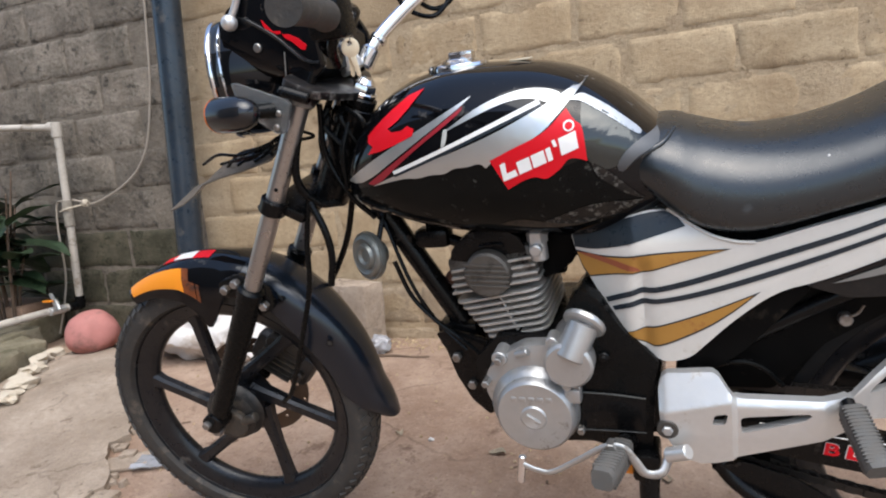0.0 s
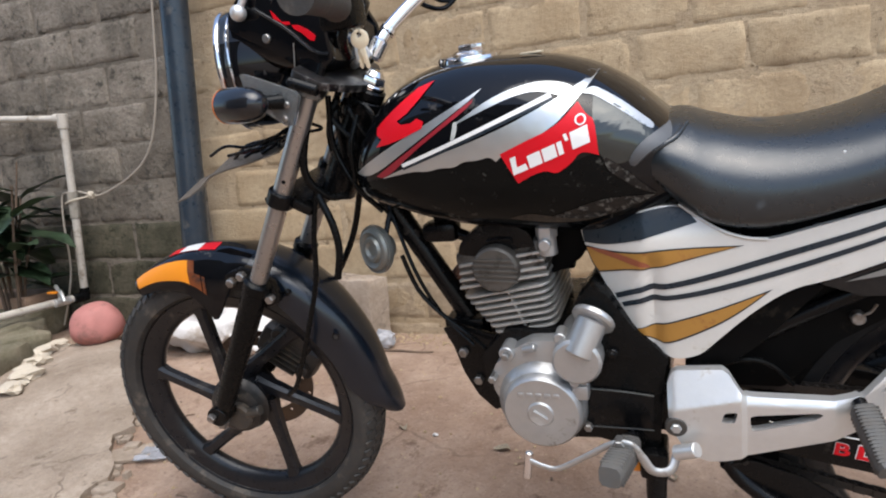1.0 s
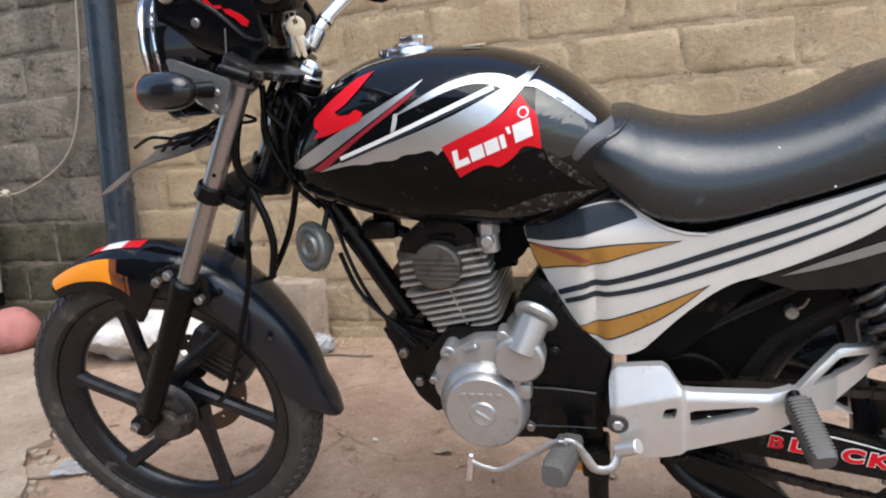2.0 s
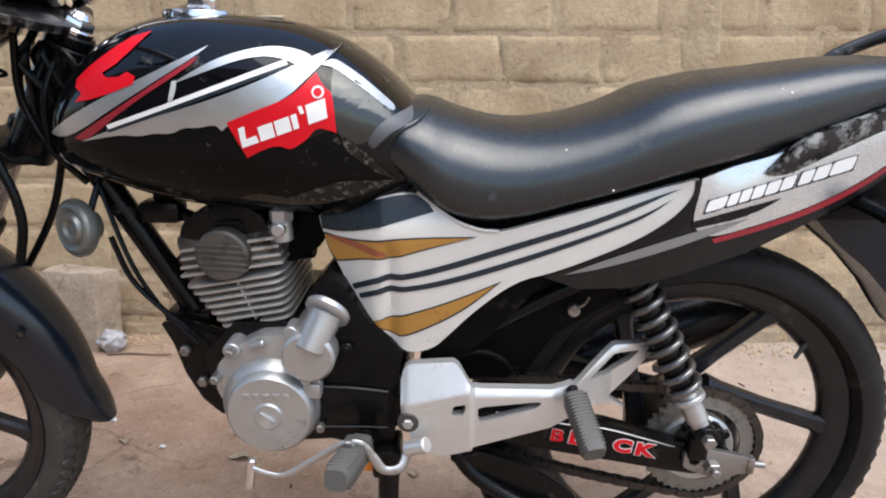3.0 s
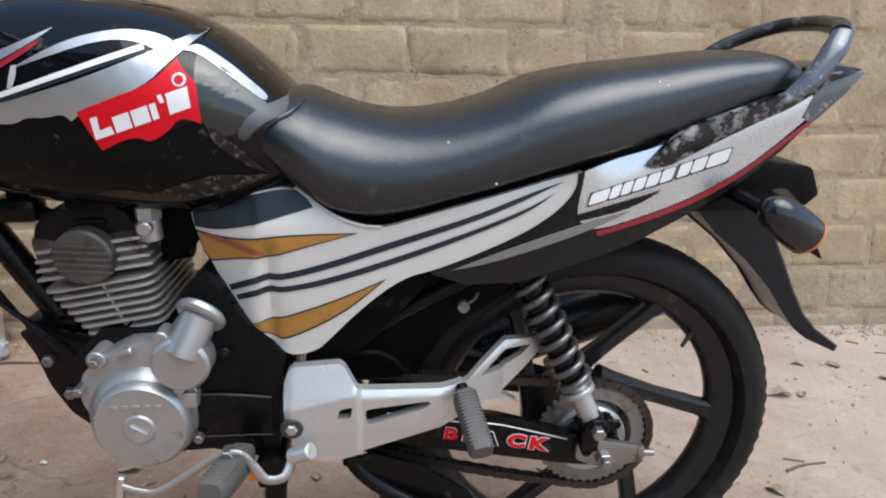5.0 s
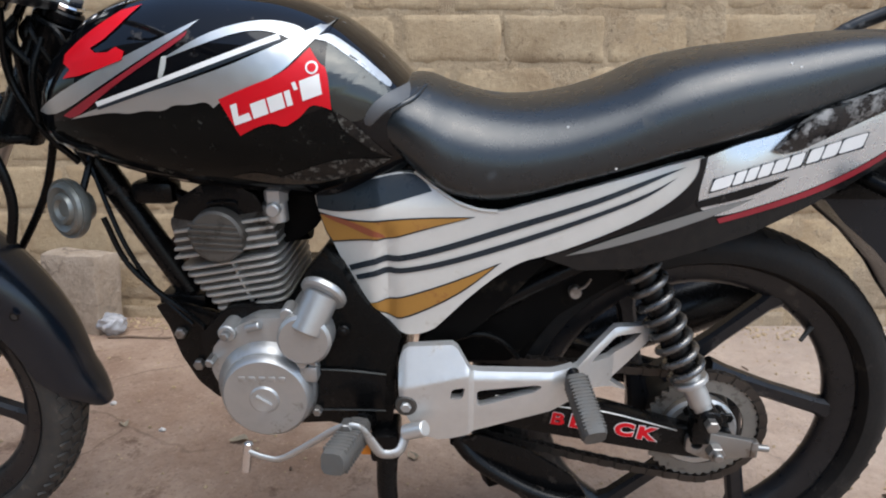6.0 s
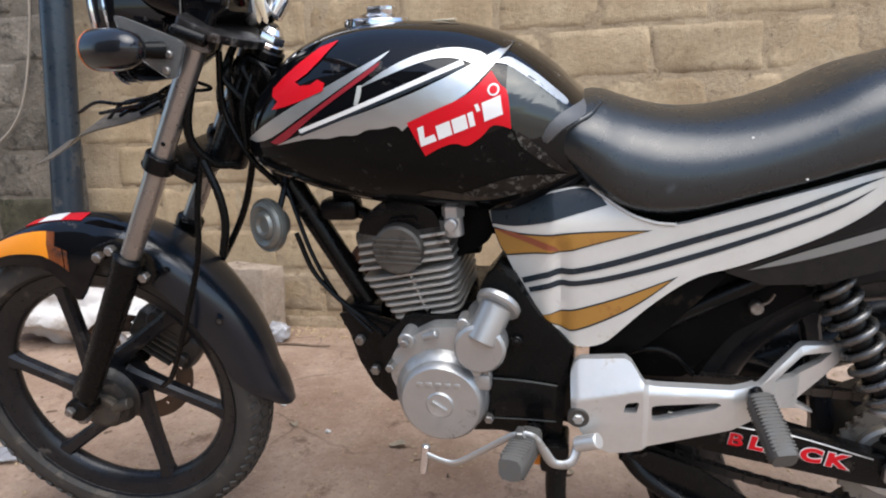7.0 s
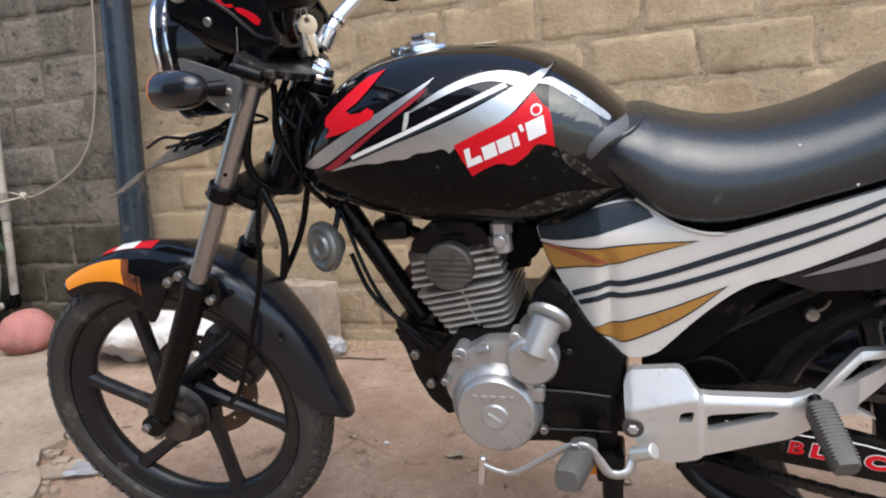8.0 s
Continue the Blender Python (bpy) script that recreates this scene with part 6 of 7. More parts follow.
part("cowl_seam", tube([(-0.5458, -0.0945, 0.9855), (-0.549, -0.0945, 0.968), (-0.5523, -0.0945, 0.9506)], 0.0010, 6), zinc, cowl)
part("visor_edge", slab([rounded([(-0.548, 1.030), (-0.518, 1.022), (-0.4985, 0.9864), (-0.5093, 0.9794), (-0.524, 1.000)], 3, 0.4)], -0.079, -0.066, 0.004), plate_silver, cowl, "silver edge of the instrument cowl")
part("cowl_screw", rod((-0.592, -0.09, 0.998), (-0.592, -0.0965, 0.998), 0.007, seg=14), zinc, cowl)
part("mirror_mount", joined(revolve([(0.0125 * math.sin(q), -0.0125 * math.cos(q)) for q in np.linspace(0, math.pi, 12)], Matrix.Translation((-0.624, -0.105, 1.040)), 24), tube([(-0.622, -0.104, 1.045), (-0.612, -0.100, 1.060), (-0.598, -0.098, 1.085)], 0.0055, 10)), plate_silver, bike, "pale worn mirror joint")
BR = [(-0.618, 0.955), (-0.530, 0.918), (-0.523, 0.910), (-0.543, 0.869), (-0.556, 0.870), (-0.612, 0.912)]
part("signal_bracket", slab([rounded(BR, 3, 0.25)], -0.146, -0.138, 0.002), smoke_plastic, bike, "smoky plastic signal bracket")
for x, z in ((-0.545, 0.900), (-0.553, 0.880)):
    part("bracket_rivet", rod((x, -0.144, z), (x, -0.150, z), 0.005, seg=12), zinc, bike)
signal((-0.594, -0.190, 0.910), (-0.95, 0.28, 0.02), (-0.555, -0.142, 0.905), signal_orange, "black front turn signal with orange lens")
signal((-0.660, 0.175, 0.935), (-0.98, -0.2, 0.02), (-0.60, 0.11, 0.925), signal_orange, "black front turn signal with orange lens")

# handlebar with its grip, clamp, ignition and key
bar = part("handlebar", joined(tube([(-0.345, -0.36, 1.015), (-0.375, -0.26, 1.014), (-0.405, -0.18, 1.014), (-0.440, -0.115, 1.014), (-0.468, -0.080, 1.006), (-0.500, -0.048, 0.978)], 0.0112, 16),
                               tube([(-0.484, 0.046, 0.945), (-0.474, 0.052, 0.968), (-0.448, 0.082, 1.002), (-0.400, 0.13, 1.045), (-0.350, 0.20, 1.078), (-0.300, 0.30, 1.090), (-0.275, 0.38, 1.090)], 0.0118, 18)), chrome, bike, "chrome handlebar with black grips")
part("riser", joined(rod((-0.515, -0.038, 0.964), (-0.462, -0.084, 1.012), 0.0165, seg=26, bevel=0.003), rod((-0.519, -0.034, 0.960), (-0.509, -0.042, 0.968), 0.0215, seg=26, bevel=0.003)), black_plastic, bar, "black left bar riser")
part("bar_foot", joined(rod((-0.488, 0.044, 0.945), (-0.470, 0.056, 0.974), 0.0165, seg=26, bevel=0.004), rod((-0.463, 0.062, 0.982), (-0.458, 0.068, 0.989), 0.0145, seg=26, bevel=0.002)), chrome, bar)
part("grip", tube([(-0.328, -0.42, 1.014), (-0.338, -0.38, 1.015), (-0.36, -0.30, 1.013), (-0.372, -0.265, 1.012)], [0.0185, 0.0175, 0.017, 0.019], 20), rubber, bar, "black rubber grip")
part("grip", tube([(-0.290, 0.32, 1.090), (-0.27, 0.40, 1.090), (-0.26, 0.44, 1.088)], [0.018, 0.017, 0.018], 20), rubber, bar)
part("switch_box", joined(moved(box(-0.024, 0.024, -0.022, 0.022, -0.024, 0.024, 0.006), Matrix.Translation((-0.392, -0.215, 1.010))), tube([(-0.400, -0.195, 1.0), (-0.412, -0.19, 0.975), (-0.425, -0.16, 0.955)], 0.007, 12)), black_plastic, bar, "black switch box")
part("brake_lever", tube([(-0.36, 0.22, 1.07), (-0.40, 0.24, 1.075), (-0.40, 0.34, 1.08), (-0.38, 0.42, 1.08)], 0.006, 10), black_plastic, bar)
part("ignition", joined(rod((-0.490, 0.012, 0.940), (-0.506, 0.008, 0.978), 0.0205, seg=30, bevel=0.003), rod((-0.506, 0.008, 0.978), (-0.509, 0.007, 0.986), 0.0165, seg=30, bevel=0.002)), cast_alloy, bike, "worn silver ignition switch")
part("ignition_block", moved(box(-0.030, 0.030, -0.034, 0.046, -0.016, 0.016, 0.008), Matrix.Translation((-0.535, 0.0, 0.985)) @ Matrix.Rotation(radians(28), 4, "Y")), dusty_shade_black, bike)


def hung_key(at, tilt, turn):
    """A flat house key hanging by its holed bow."""
    m = Matrix.Translation(at) @ Matrix.Rotation(radians(turn), 4, "Z") @ Matrix.Rotation(radians(tilt), 4, "Y")
    bow = slab([ring_of(0, 0, 0.0138, 26), ring_of(0, 0.0068, 0.0042, 12)], -0.0012, 0.0012, 0.0004)
    blade = slab([[(-0.0046, -0.012), (0.0046, -0.012), (0.0044, -0.041), (0.0012, -0.0455), (-0.0030, -0.041), (-0.0022, -0.037), (-0.0040, -0.033), (-0.0026, -0.029), (-0.0044, -0.024)]], -0.0011, 0.0011, 0.0003)
    groove = slab([[(0.0006, -0.010), (0.0020, -0.010), (0.0020, -0.040), (0.0006, -0.040)]], -0.0016, -0.0010)
    return moved(joined(bow, blade, groove), m)


key = part("key", hung_key((-0.456, -0.052, 0.976), -7, 24), brass, bike, "brass key hanging from the ignition")
part("key", hung_key((-0.459, -0.046, 0.978), 6, 34), brass, bike)
part("key_ring", tube([(-0.459 + 0.005 * math.cos(a), -0.0525, 0.992 + 0.012 * math.sin(a)) for a in np.linspace(0, 2 * math.pi, 16)], 0.0010, 6, n=2), zinc, key)
part("key_tag", tube([(-0.461, -0.052, 1.003), (-0.474, -0.04, 1.016), (-0.496, -0.01, 0.995), (-0.505, 0.006, 0.986)], 0.0013, 6), zinc, key)
for y in (-0.035, 0.05):
    part("instrument_collar", rod((-0.5500, y, 0.9850), (-0.5425, y, 1.0000), 0.0435, seg=40, bevel=0.003), plate_silver, bike, "silver collar under the instruments")
part("instrument", joined(rod((-0.55, -0.035, 0.985), (-0.515, -0.035, 1.055), 0.040, seg=36, bevel=0.006), rod((-0.55, 0.05, 0.985), (-0.515, 0.05, 1.055), 0.040, seg=36, bevel=0.006)), black_plastic, bike, "black instrument pods")

# number-plate strip and loose wires under the headlight
for pts in ([(-0.42, 0.11, 1.06), (-0.405, 0.14, 1.035), (-0.385, 0.16, 1.022), (-0.36, 0.18, 1.035), (-0.355, 0.20, 1.08)], [(-0.43, 0.10, 1.05), (-0.42, 0.12, 1.025), (-0.39, 0.15, 1.010), (-0.365, 0.17, 1.03), (-0.345, 0.20, 1.08)]):
    part("cable", tube(pts, 0.0042, 8), black_plastic, bike)
part("bent_strip", moved(loft([[Vector((x, y, z + dz)) for y, dz in ((-0.040, -0.011), (0.040, 0.015), (0.040, 0.0125), (-0.040, -0.0135))] for x, z in ((-0.905, 0.752), (-0.87, 0.762), (-0.838, 0.778), (-0.812, 0.796), (-0.77, 0.806), (-0.72, 0.814), (-0.655, 0.828))]), Matrix.Identity(4)), strip_sheet, bike, "bent pale sheet strip in front of the fork")
wire_rnd = random.Random(8)
for k in range(7):
    x0 = -0.80 + 0.02 * k
    part("wire", tube([(x0, wire_rnd.uniform(-0.05, 0.0), 0.812 + wire_rnd.uniform(-0.01, 0.01)), (x0 + 0.05, wire_rnd.uniform(-0.06, 0.0), 0.832 + wire_rnd.uniform(-0.012, 0.012)), (x0 + 0.11, wire_rnd.uniform(-0.06, 0.0), 0.838 + wire_rnd.uniform(-0.01, 0.015)), (-0.60, -0.02, 0.86)], 0.0028, 7), black_plastic, bike)
# cables round the steering head
for pts, r in (([(-0.49, -0.08, 0.985), (-0.545, -0.10, 0.87), (-0.57, -0.10, 0.79), (-0.553, -0.08, 0.745), (-0.53, -0.05, 0.735)], 0.0065), ([(-0.552, -0.105, 0.752), (-0.533, -0.11, 0.705), (-0.530, -0.11, 0.66), (-0.543, -0.11, 0.610)], 0.0062),
               ([(-0.565, -0.085, 0.76), (-0.585, -0.09, 0.68), (-0.60, -0.09, 0.60), (-0.64, -0.09, 0.50), (-0.70, -0.075, 0.385), (-0.74, -0.06, 0.345)], 0.0048), ([(-0.525, -0.06, 0.90), (-0.538, -0.05, 0.82), (-0.51, -0.05, 0.75), (-0.48, -0.03, 0.70)], 0.005),
               ([(-0.485, -0.05, 0.865), (-0.497, -0.065, 0.82), (-0.505, -0.06, 0.76)], 0.0045), ([(-0.53, 0.02, 0.93), (-0.57, 0.0, 0.84), (-0.56, 0.0, 0.74)], 0.006)):
    part("cable", tube(pts, r, 10), black_plastic, bike)
tangle = random.Random(21)
for k in range(9):
    x0, x1 = -0.545 + 0.010 * k, -0.525 + 0.006 * k + tangle.uniform(-0.01, 0.01)
    y0 = tangle.uniform(-0.06, 0.02)
    part("wire", tube([(x0 * 0.55 - 0.2365, y0, 0.890), (x0 - 0.005 + tangle.uniform(-0.012, 0.012), y0 - 0.01, 0.865), (x1 + tangle.uniform(-0.012, 0.012), y0, 0.81), (x1 - 0.01, y0 + 0.01, 0.755)], tangle.uniform(0.0030, 0.0052), 8), black_plastic, bike)
part("brake_hose", steer(tube([(-0.55, 0.05, 0.74), (-0.60, 0.06, 0.62), (-0.70, 0.075, 0.48), (-0.76, 0.08, 0.40)], 0.006, 10)), black_plastic, bike)
CAL = Matrix.Translation((-0.785, 0.060, 0.392)) @ Matrix.Rotation(radians(38), 4, "Y")
caliper = part("caliper", steer(moved(joined(box(-0.072, 0.070, -0.026, 0.026, -0.052, 0.022, 0.016), box(-0.046, 0.040, -0.036, 0.030, -0.006, 0.054, 0.014), rod((-0.030, -0.020, 0.030), (-0.030, -0.044, 0.030), 0.017, seg=24, bevel=0.003), rod((0.046, -0.02, -0.02), (0.046, -0.040, -0.02), 0.012, seg=20, bevel=0.002)), CAL)), hub_dark, bike, "dusty dark finned brake caliper")
for k in range(6):
    part("caliper_fin", steer(moved(box(-0.060 + 0.004 * k, 0.034, -0.0385, -0.022, -0.046 + 0.0135 * k, -0.0435 + 0.0135 * k, 0.001), CAL)), hub_grey, caliper)
part("speedometer_drive", steer(joined(rod((-0.868, -0.060, 0.300), (-0.868, -0.078, 0.300), 0.030, seg=28, bevel=0.004), rod((-0.85, -0.070, 0.305), (-0.815, -0.070, 0.316), 0.010, seg=14))), hub_grey, bike, "grimy speedometer drive")

part("stand_clip", box(-0.092, -0.072, -0.128, -0.116, 0.296, 0.314, 0.003), orange_paint, bike, "small orange plastic clip")


# ---- the yard round the motorcycle ----
pole_paint = surf("pole_paint", (0.022, 0.034, 0.048), 0.30, metal=0.2, var=0.2, scale=5, bump=0.05, dirt=(0.10, 0.095, 0.085), amount=0.2, dscale=9, grime=0.12)
pvc = surf("pvc_pipe", (0.50, 0.45, 0.38), 0.5, var=0.08, dirt=(0.25, 0.20, 0.14), amount=0.3, dscale=12, grime=0.2)
pink_rubber = surf("pink_rubber", (0.42, 0.17, 0.145), 0.75, var=0.15, bump=0.15, bscale=60, dirt=(0.26, 0.12, 0.10), amount=0.3, dscale=12)
sack_white = surf("sack_white", (0.60, 0.57, 0.54), 0.7, var=0.08, bump=0.3, bscale=50, dirt=(0.36, 0.30, 0.24), amount=0.35, dscale=9)
clear_film = surf("plastic_film", (0.62, 0.62, 0.64), 0.2, var=0.1, bump=0.4, bscale=40)
clear_film.node_tree.nodes["Principled BSDF"].inputs["Transmission Weight"].default_value = 0.6
foam = surf("foam_chunk", (0.50, 0.43, 0.33), 0.85, var=0.12, bump=0.4, bscale=60)
dry_leaf = surf("dry_leaf", (0.27, 0.22, 0.15), 0.8, var=0.4, scale=14)
green_leaf = surf("dark_leaf", (0.028, 0.048, 0.022), 0.42, var=0.4, scale=10, bump=0.1, bscale=40)
twig_brown = surf("twig", (0.13, 0.085, 0.055), 0.85, var=0.3)
cord = surf("cord", (0.36, 0.31, 0.25), 0.7, var=0.1)
clay_slab = rocky("clay_slab", (0.36, 0.22, 0.14), (0.46, 0.31, 0.21), (0.24, 0.15, 0.10), bump=0.5, dark=(0.12, 0.08, 0.05))
paper = surf("paper_sheet", (0.54, 0.57, 0.56), 0.6, var=0.06, dirt=(0.40, 0.42, 0.40), amount=0.25, dscale=9)
plaster = rocky("blocker_plaster", (0.22, 0.20, 0.175), (0.30, 0.27, 0.24), (0.15, 0.13, 0.11), scale=1.5)


def thing(name, bm, mt, label, category, group="", smooth=True, angle=38):
    ob = part(name, bm, mt, None, "", smooth, angle)
    return tagged(ob, label, category, group)


def lump(size, seed, rough=0.25, cuts=3, freq=2.2):
    """An uneven stone-like solid of the given size, resting at z = 0."""
    bm = bmesh.new()
    bmesh.ops.create_icosphere(bm, subdivisions=cuts, radius=0.5)
    for v in bm.verts:
        d = v.co.normalized()
        v.co *= 1 + rough * noise.noise(d * freq + Vector((seed * 7.1, seed * 3.3, seed)))
        v.co = Vector((v.co.x * size[0], v.co.y * size[1], v.co.z * size[2]))
    low = min(v.co.z for v in bm.verts)
    for v in bm.verts:
        v.co.z -= low
    return bm


def worn_box(size, seed, amount=0.006, bevel=0.012):
    """A rough cast block resting at z = 0."""
    sx, sy, sz = size
    bm = box(-sx / 2, sx / 2, -sy / 2, sy / 2, 0, sz, bevel, 2)
    bmesh.ops.subdivide_edges(bm, edges=[e for e in bm.edges if e.calc_length() > 0.04], cuts=4, use_grid_fill=True)
    for v in bm.verts:
        n = noise.noise_vector(v.co * 17 + Vector((seed, seed * 2, 0)))
        v.co += n * amount
        if v.co.z < 0.004:
            v.co.z = 0
    return bm


def put(ob, x, y, z=None, turn=0.0, tilt=0.0):
    ob.matrix_basis = pose(x, y, ground_height(x, y) - 0.003 if z is None else z, tilt, 0, turn)
    return ob


# steel post in front of the wall
post = thing("metal_post", tube([(-1.925, 2.14, -0.02), (-1.895, 2.14, 0.52), (-1.835, 2.14, 1.44), (-1.765, 2.14, 2.6)], 0.053, 28), pole_paint, "dark blue-grey painted steel post before the wall", "post")

# water pipe with tap
pipe = new("water_pipe")
tagged(pipe, "cream plastic water pipe with a garden tap on the wall", "pipe")
part("riser", tube([(-2.60, 2.20, 1.062), (-2.602, 2.20, 1.00), (-2.625, 2.20, 0.60), (-2.650, 2.20, 0.262)], 0.017, 16, n=3), pvc, pipe)
part("upper_run", tube([(-3.60, 2.21, 1.145), (-3.0, 2.205, 1.10), (-2.62, 2.20, 1.064)], 0.015, 16, n=3), pvc, pipe)
part("elbow", joined(rod((-2.602, 2.2, 1.085), (-2.603, 2.2, 1.02), 0.0225, seg=20), rod((-2.645, 2.2, 1.068), (-2.592, 2.2, 1.063), 0.0225, seg=20)), pvc, pipe)
part("coupling", rod((-2.619, 2.2, 0.74), (-2.624, 2.2, 0.62), 0.022, seg=20), stone_grey, pipe)
part("elbow", joined(rod((-2.648, 2.2, 0.295), (-2.651, 2.2, 0.240), 0.0225, seg=20), rod((-2.652, 2.21, 0.252), (-2.662, 2.15, 0.251), 0.0225, seg=20)), black_plastic, pipe)
part("lower_run", tube([(-2.652, 2.20, 0.252), (-2.684, 2.10, 0.252), (-2.71, 1.84, 0.25), (-2.78, 1.35, 0.245)], 0.017, 16, n=4), pvc, pipe)
tap = part("tap", joined(rod((-2.668, 2.13, 0.252), (-2.672, 2.06, 0.253), 0.019, seg=18), rod((-2.67, 2.09, 0.26), (-2.67, 2.09, 0.300), 0.009, seg=14), tube([(-2.70, 2.10, 0.325), (-2.672, 2.09, 0.302), (-2.64, 2.075, 0.300), (-2.605, 2.06, 0.262)], 0.0085, 10)), plate_silver, pipe, "pale metal tap")
part("tap_handle", box(-2.705, -2.655, 2.055, 2.075, 0.296, 0.306, 0.003), orange_paint, pipe, "orange tap handle")
cable = thing("wall_cable", tube([(-2.03, 2.262, 1.75), (-2.055, 2.26, 1.49), (-2.09, 2.26, 1.20), (-2.15, 2.262, 0.974), (-2.22, 2.262, 0.86), (-2.312, 2.26, 0.791), (-2.43, 2.255, 0.738), (-2.52, 2.24, 0.712), (-2.60, 2.225, 0.735), (-2.665, 2.21, 0.737), (-2.70, 2.21, 0.715), (-2.705, 2.20, 0.60), (-2.71, 2.20, 0.40), (-2.74, 2.19, 0.26), (-2.78, 2.17, 0.12)], 0.0045, 8), cord, "thin pale cord hanging on the wall", "cord")
knot = new("cord_knot")
tagged(knot, "yellowed knot of string tied round the pipe", "string")
part("knot", moved(lump((0.035, 0.03, 0.035), 3, 0.5), Matrix.Translation((-2.535, 2.225, 0.70))), foam, knot)
part("tie", tube([(-2.645, 2.178, 0.690), (-2.60, 2.175, 0.700), (-2.545, 2.215, 0.712)], 0.004, 8), foam, knot)

# slumped pink ball
bm = bmesh.new()
bmesh.ops.create_icosphere(bm, subdivisions=4, radius=0.5)
for v in bm.verts:
    d = v.co.normalized()
    facet = max(d.dot(Vector(q).normalized()) for q in ((0.2, -0.9, 0.3), (-0.7, -0.6, 0.2), (0.8, -0.4, 0.1), (-0.1, -0.3, 0.95), (0.5, 0.6, 0.4), (-0.8, 0.3, 0.4), (0.1, -0.6, -0.8), (0.6, 0.1, -0.7), (-0.6, 0.2, -0.7)))
    v.co = d * (0.5 - 0.035 * max(0, facet - 0.82) / 0.18 + 0.015 * noise.noise(d * 2.4))
    v.co = Vector((v.co.x * 0.222, v.co.y * 0.22, v.co.z * 0.200))
low = min(v.co.z for v in bm.verts)
for v in bm.verts:
    v.co.z = max(v.co.z - low - 0.006, 0)
put(thing("ball", bm, pink_rubber, "slumped dusty pink rubber ball by the wall", "ball", angle=80), -2.385, 2.02)

# mossy stones under the pipe, a clay slab and foam crumbs
for i, (x, y, s, tr) in enumerate(((-3.04, 2.12, (0.46, 0.24, 0.155), 3), (-2.84, 1.90, (0.34, 0.22, 0.125), 6), (-2.64, 1.84, (0.22, 0.2, 0.105), -12), (-2.62, 1.62, (0.34, 0.3, 0.11), 20), (-2.95, 1.62, (0.4, 0.34, 0.13), 8), (-3.3, 1.7, (0.4, 0.5, 0.15), 0))):
    put(thing("edging_stone", worn_box(s, i + 2, 0.016, 0.03), mossy, "rough mossy edging stone" + (" under the clay slab" if i == 0 else ""), "stone", "edging stones"), x, y, None, tr)
put(thing("clay_slab", worn_box((0.42, 0.20, 0.055), 9, 0.004, 0.008), clay_slab, "flat reddish clay slab lying on the edging stones", "slab"), -3.03, 2.12, ground_height(-3.03, 2.12) + 0.148, 3)
crumbs = random.Random(5)
for i in range(9):
    t = i / 8
    x, y = -2.22 - 0.27 * t + crumbs.uniform(-0.02, 0.02), 1.50 + 0.40 * t + crumbs.uniform(-0.02, 0.02)
    s = crumbs.uniform(0.035, 0.075)
    put(thing("foam_chunk", lump((s * 1.5, s, s * 0.6), i + 20, 0.8, 2, 2.6), foam, "crumbling yellowish foam chunk", "foam", "foam chunks", smooth=False), x, y, ground_height(x, y) + 0.018, crumbs.uniform(0, 360))

# broken concrete apron
edge = [(-2.12, 1.98), (-2.05, 1.90), (-1.93, 1.80), (-1.80, 1.66), (-1.69, 1.56), (-1.60, 1.455), (-1.555, 1.40), (-1.575, 1.345), (-1.52, 1.285), (-1.44, 1.225), (-1.405, 1.175), (-1.42, 1.12), (-1.40, 1.07), (-1.46, 1.02), (-1.47, 0.9), (-1.42, 0.7), (-1.5, 0.4)]
jag = random.Random(2)
fine_edge = []
for a, b in zip(edge, edge[1:]):
    for k in range(3):
        t = k / 3
        fine_edge.append((a[0] + (b[0] - a[0]) * t + jag.uniform(-0.008, 0.008), a[1] + (b[1] - a[1]) * t + jag.uniform(-0.008, 0.008)))
outline = fine_edge + [(-3.4, 0.4), (-3.4, 1.4), (-2.7, 1.75), (-2.4, 2.05)]
bm = sliced(flat_shape([outline]), 0.06)
got = bmesh.ops.extrude_face_region(bm, geom=bm.faces[:])
top = {v for v in got["geom"] if isinstance(v, bmesh.types.BMVert)}
for v in bm.verts:
    x, y = v.co.x, v.co.z
    h = ground_height(x, y) + (0.022 + 0.006 * noise.noise((x * 3, y * 3, 1)) + 0.003 * noise.noise((x * 11, y * 11, 4)) if v in top else -0.03)
    v.co = Vector((x, y, h))
tagged(part("concrete_apron", bm, concrete, None, "", True, 30), "cracked pale concrete apron with a broken edge", "concrete", kind="structure")
rubble = random.Random(14)
for i, (x, y, s, tr) in enumerate(((-1.475, 1.295, (0.15, 0.09, 0.012), 35), (-1.38, 1.155, (0.06, 0.05, 0.02), 10), (-1.34, 1.115, (0.04, 0.03, 0.02), 50), (-1.43, 1.08, (0.05, 0.04, 0.02), 80), (-1.60, 1.50, (0.07, 0.04, 0.03), 40), *[(-1.62 + 0.30 * k / 17 + rubble.uniform(-0.01, 0.05), 1.46 - 0.42 * k / 17 + rubble.uniform(-0.03, 0.03), (rubble.uniform(0.018, 0.055), rubble.uniform(0.014, 0.036), rubble.uniform(0.010, 0.022)), rubble.uniform(0, 180)) for k in range(18)])):
    put(thing("concrete_shard", worn_box(s, i + 40, 0.004, 0.004), concrete, "broken shard of concrete on the earth", "rubble", "concrete shards"), x, y, ground_height(x, y) - 0.002, tr)
bm = bmesh.new()
bmesh.ops.create_grid(bm, x_segments=14, y_segments=10, size=0.5)
for v in bm.verts:
    v.co = Vector((v.co.x * 0.12, v.co.y * 0.08, 0.012 + 0.014 * abs(noise.noise((v.co.x * 5, v.co.y * 5, 2)))))
got = bmesh.ops.extrude_face_region(bm, geom=bm.faces[:])
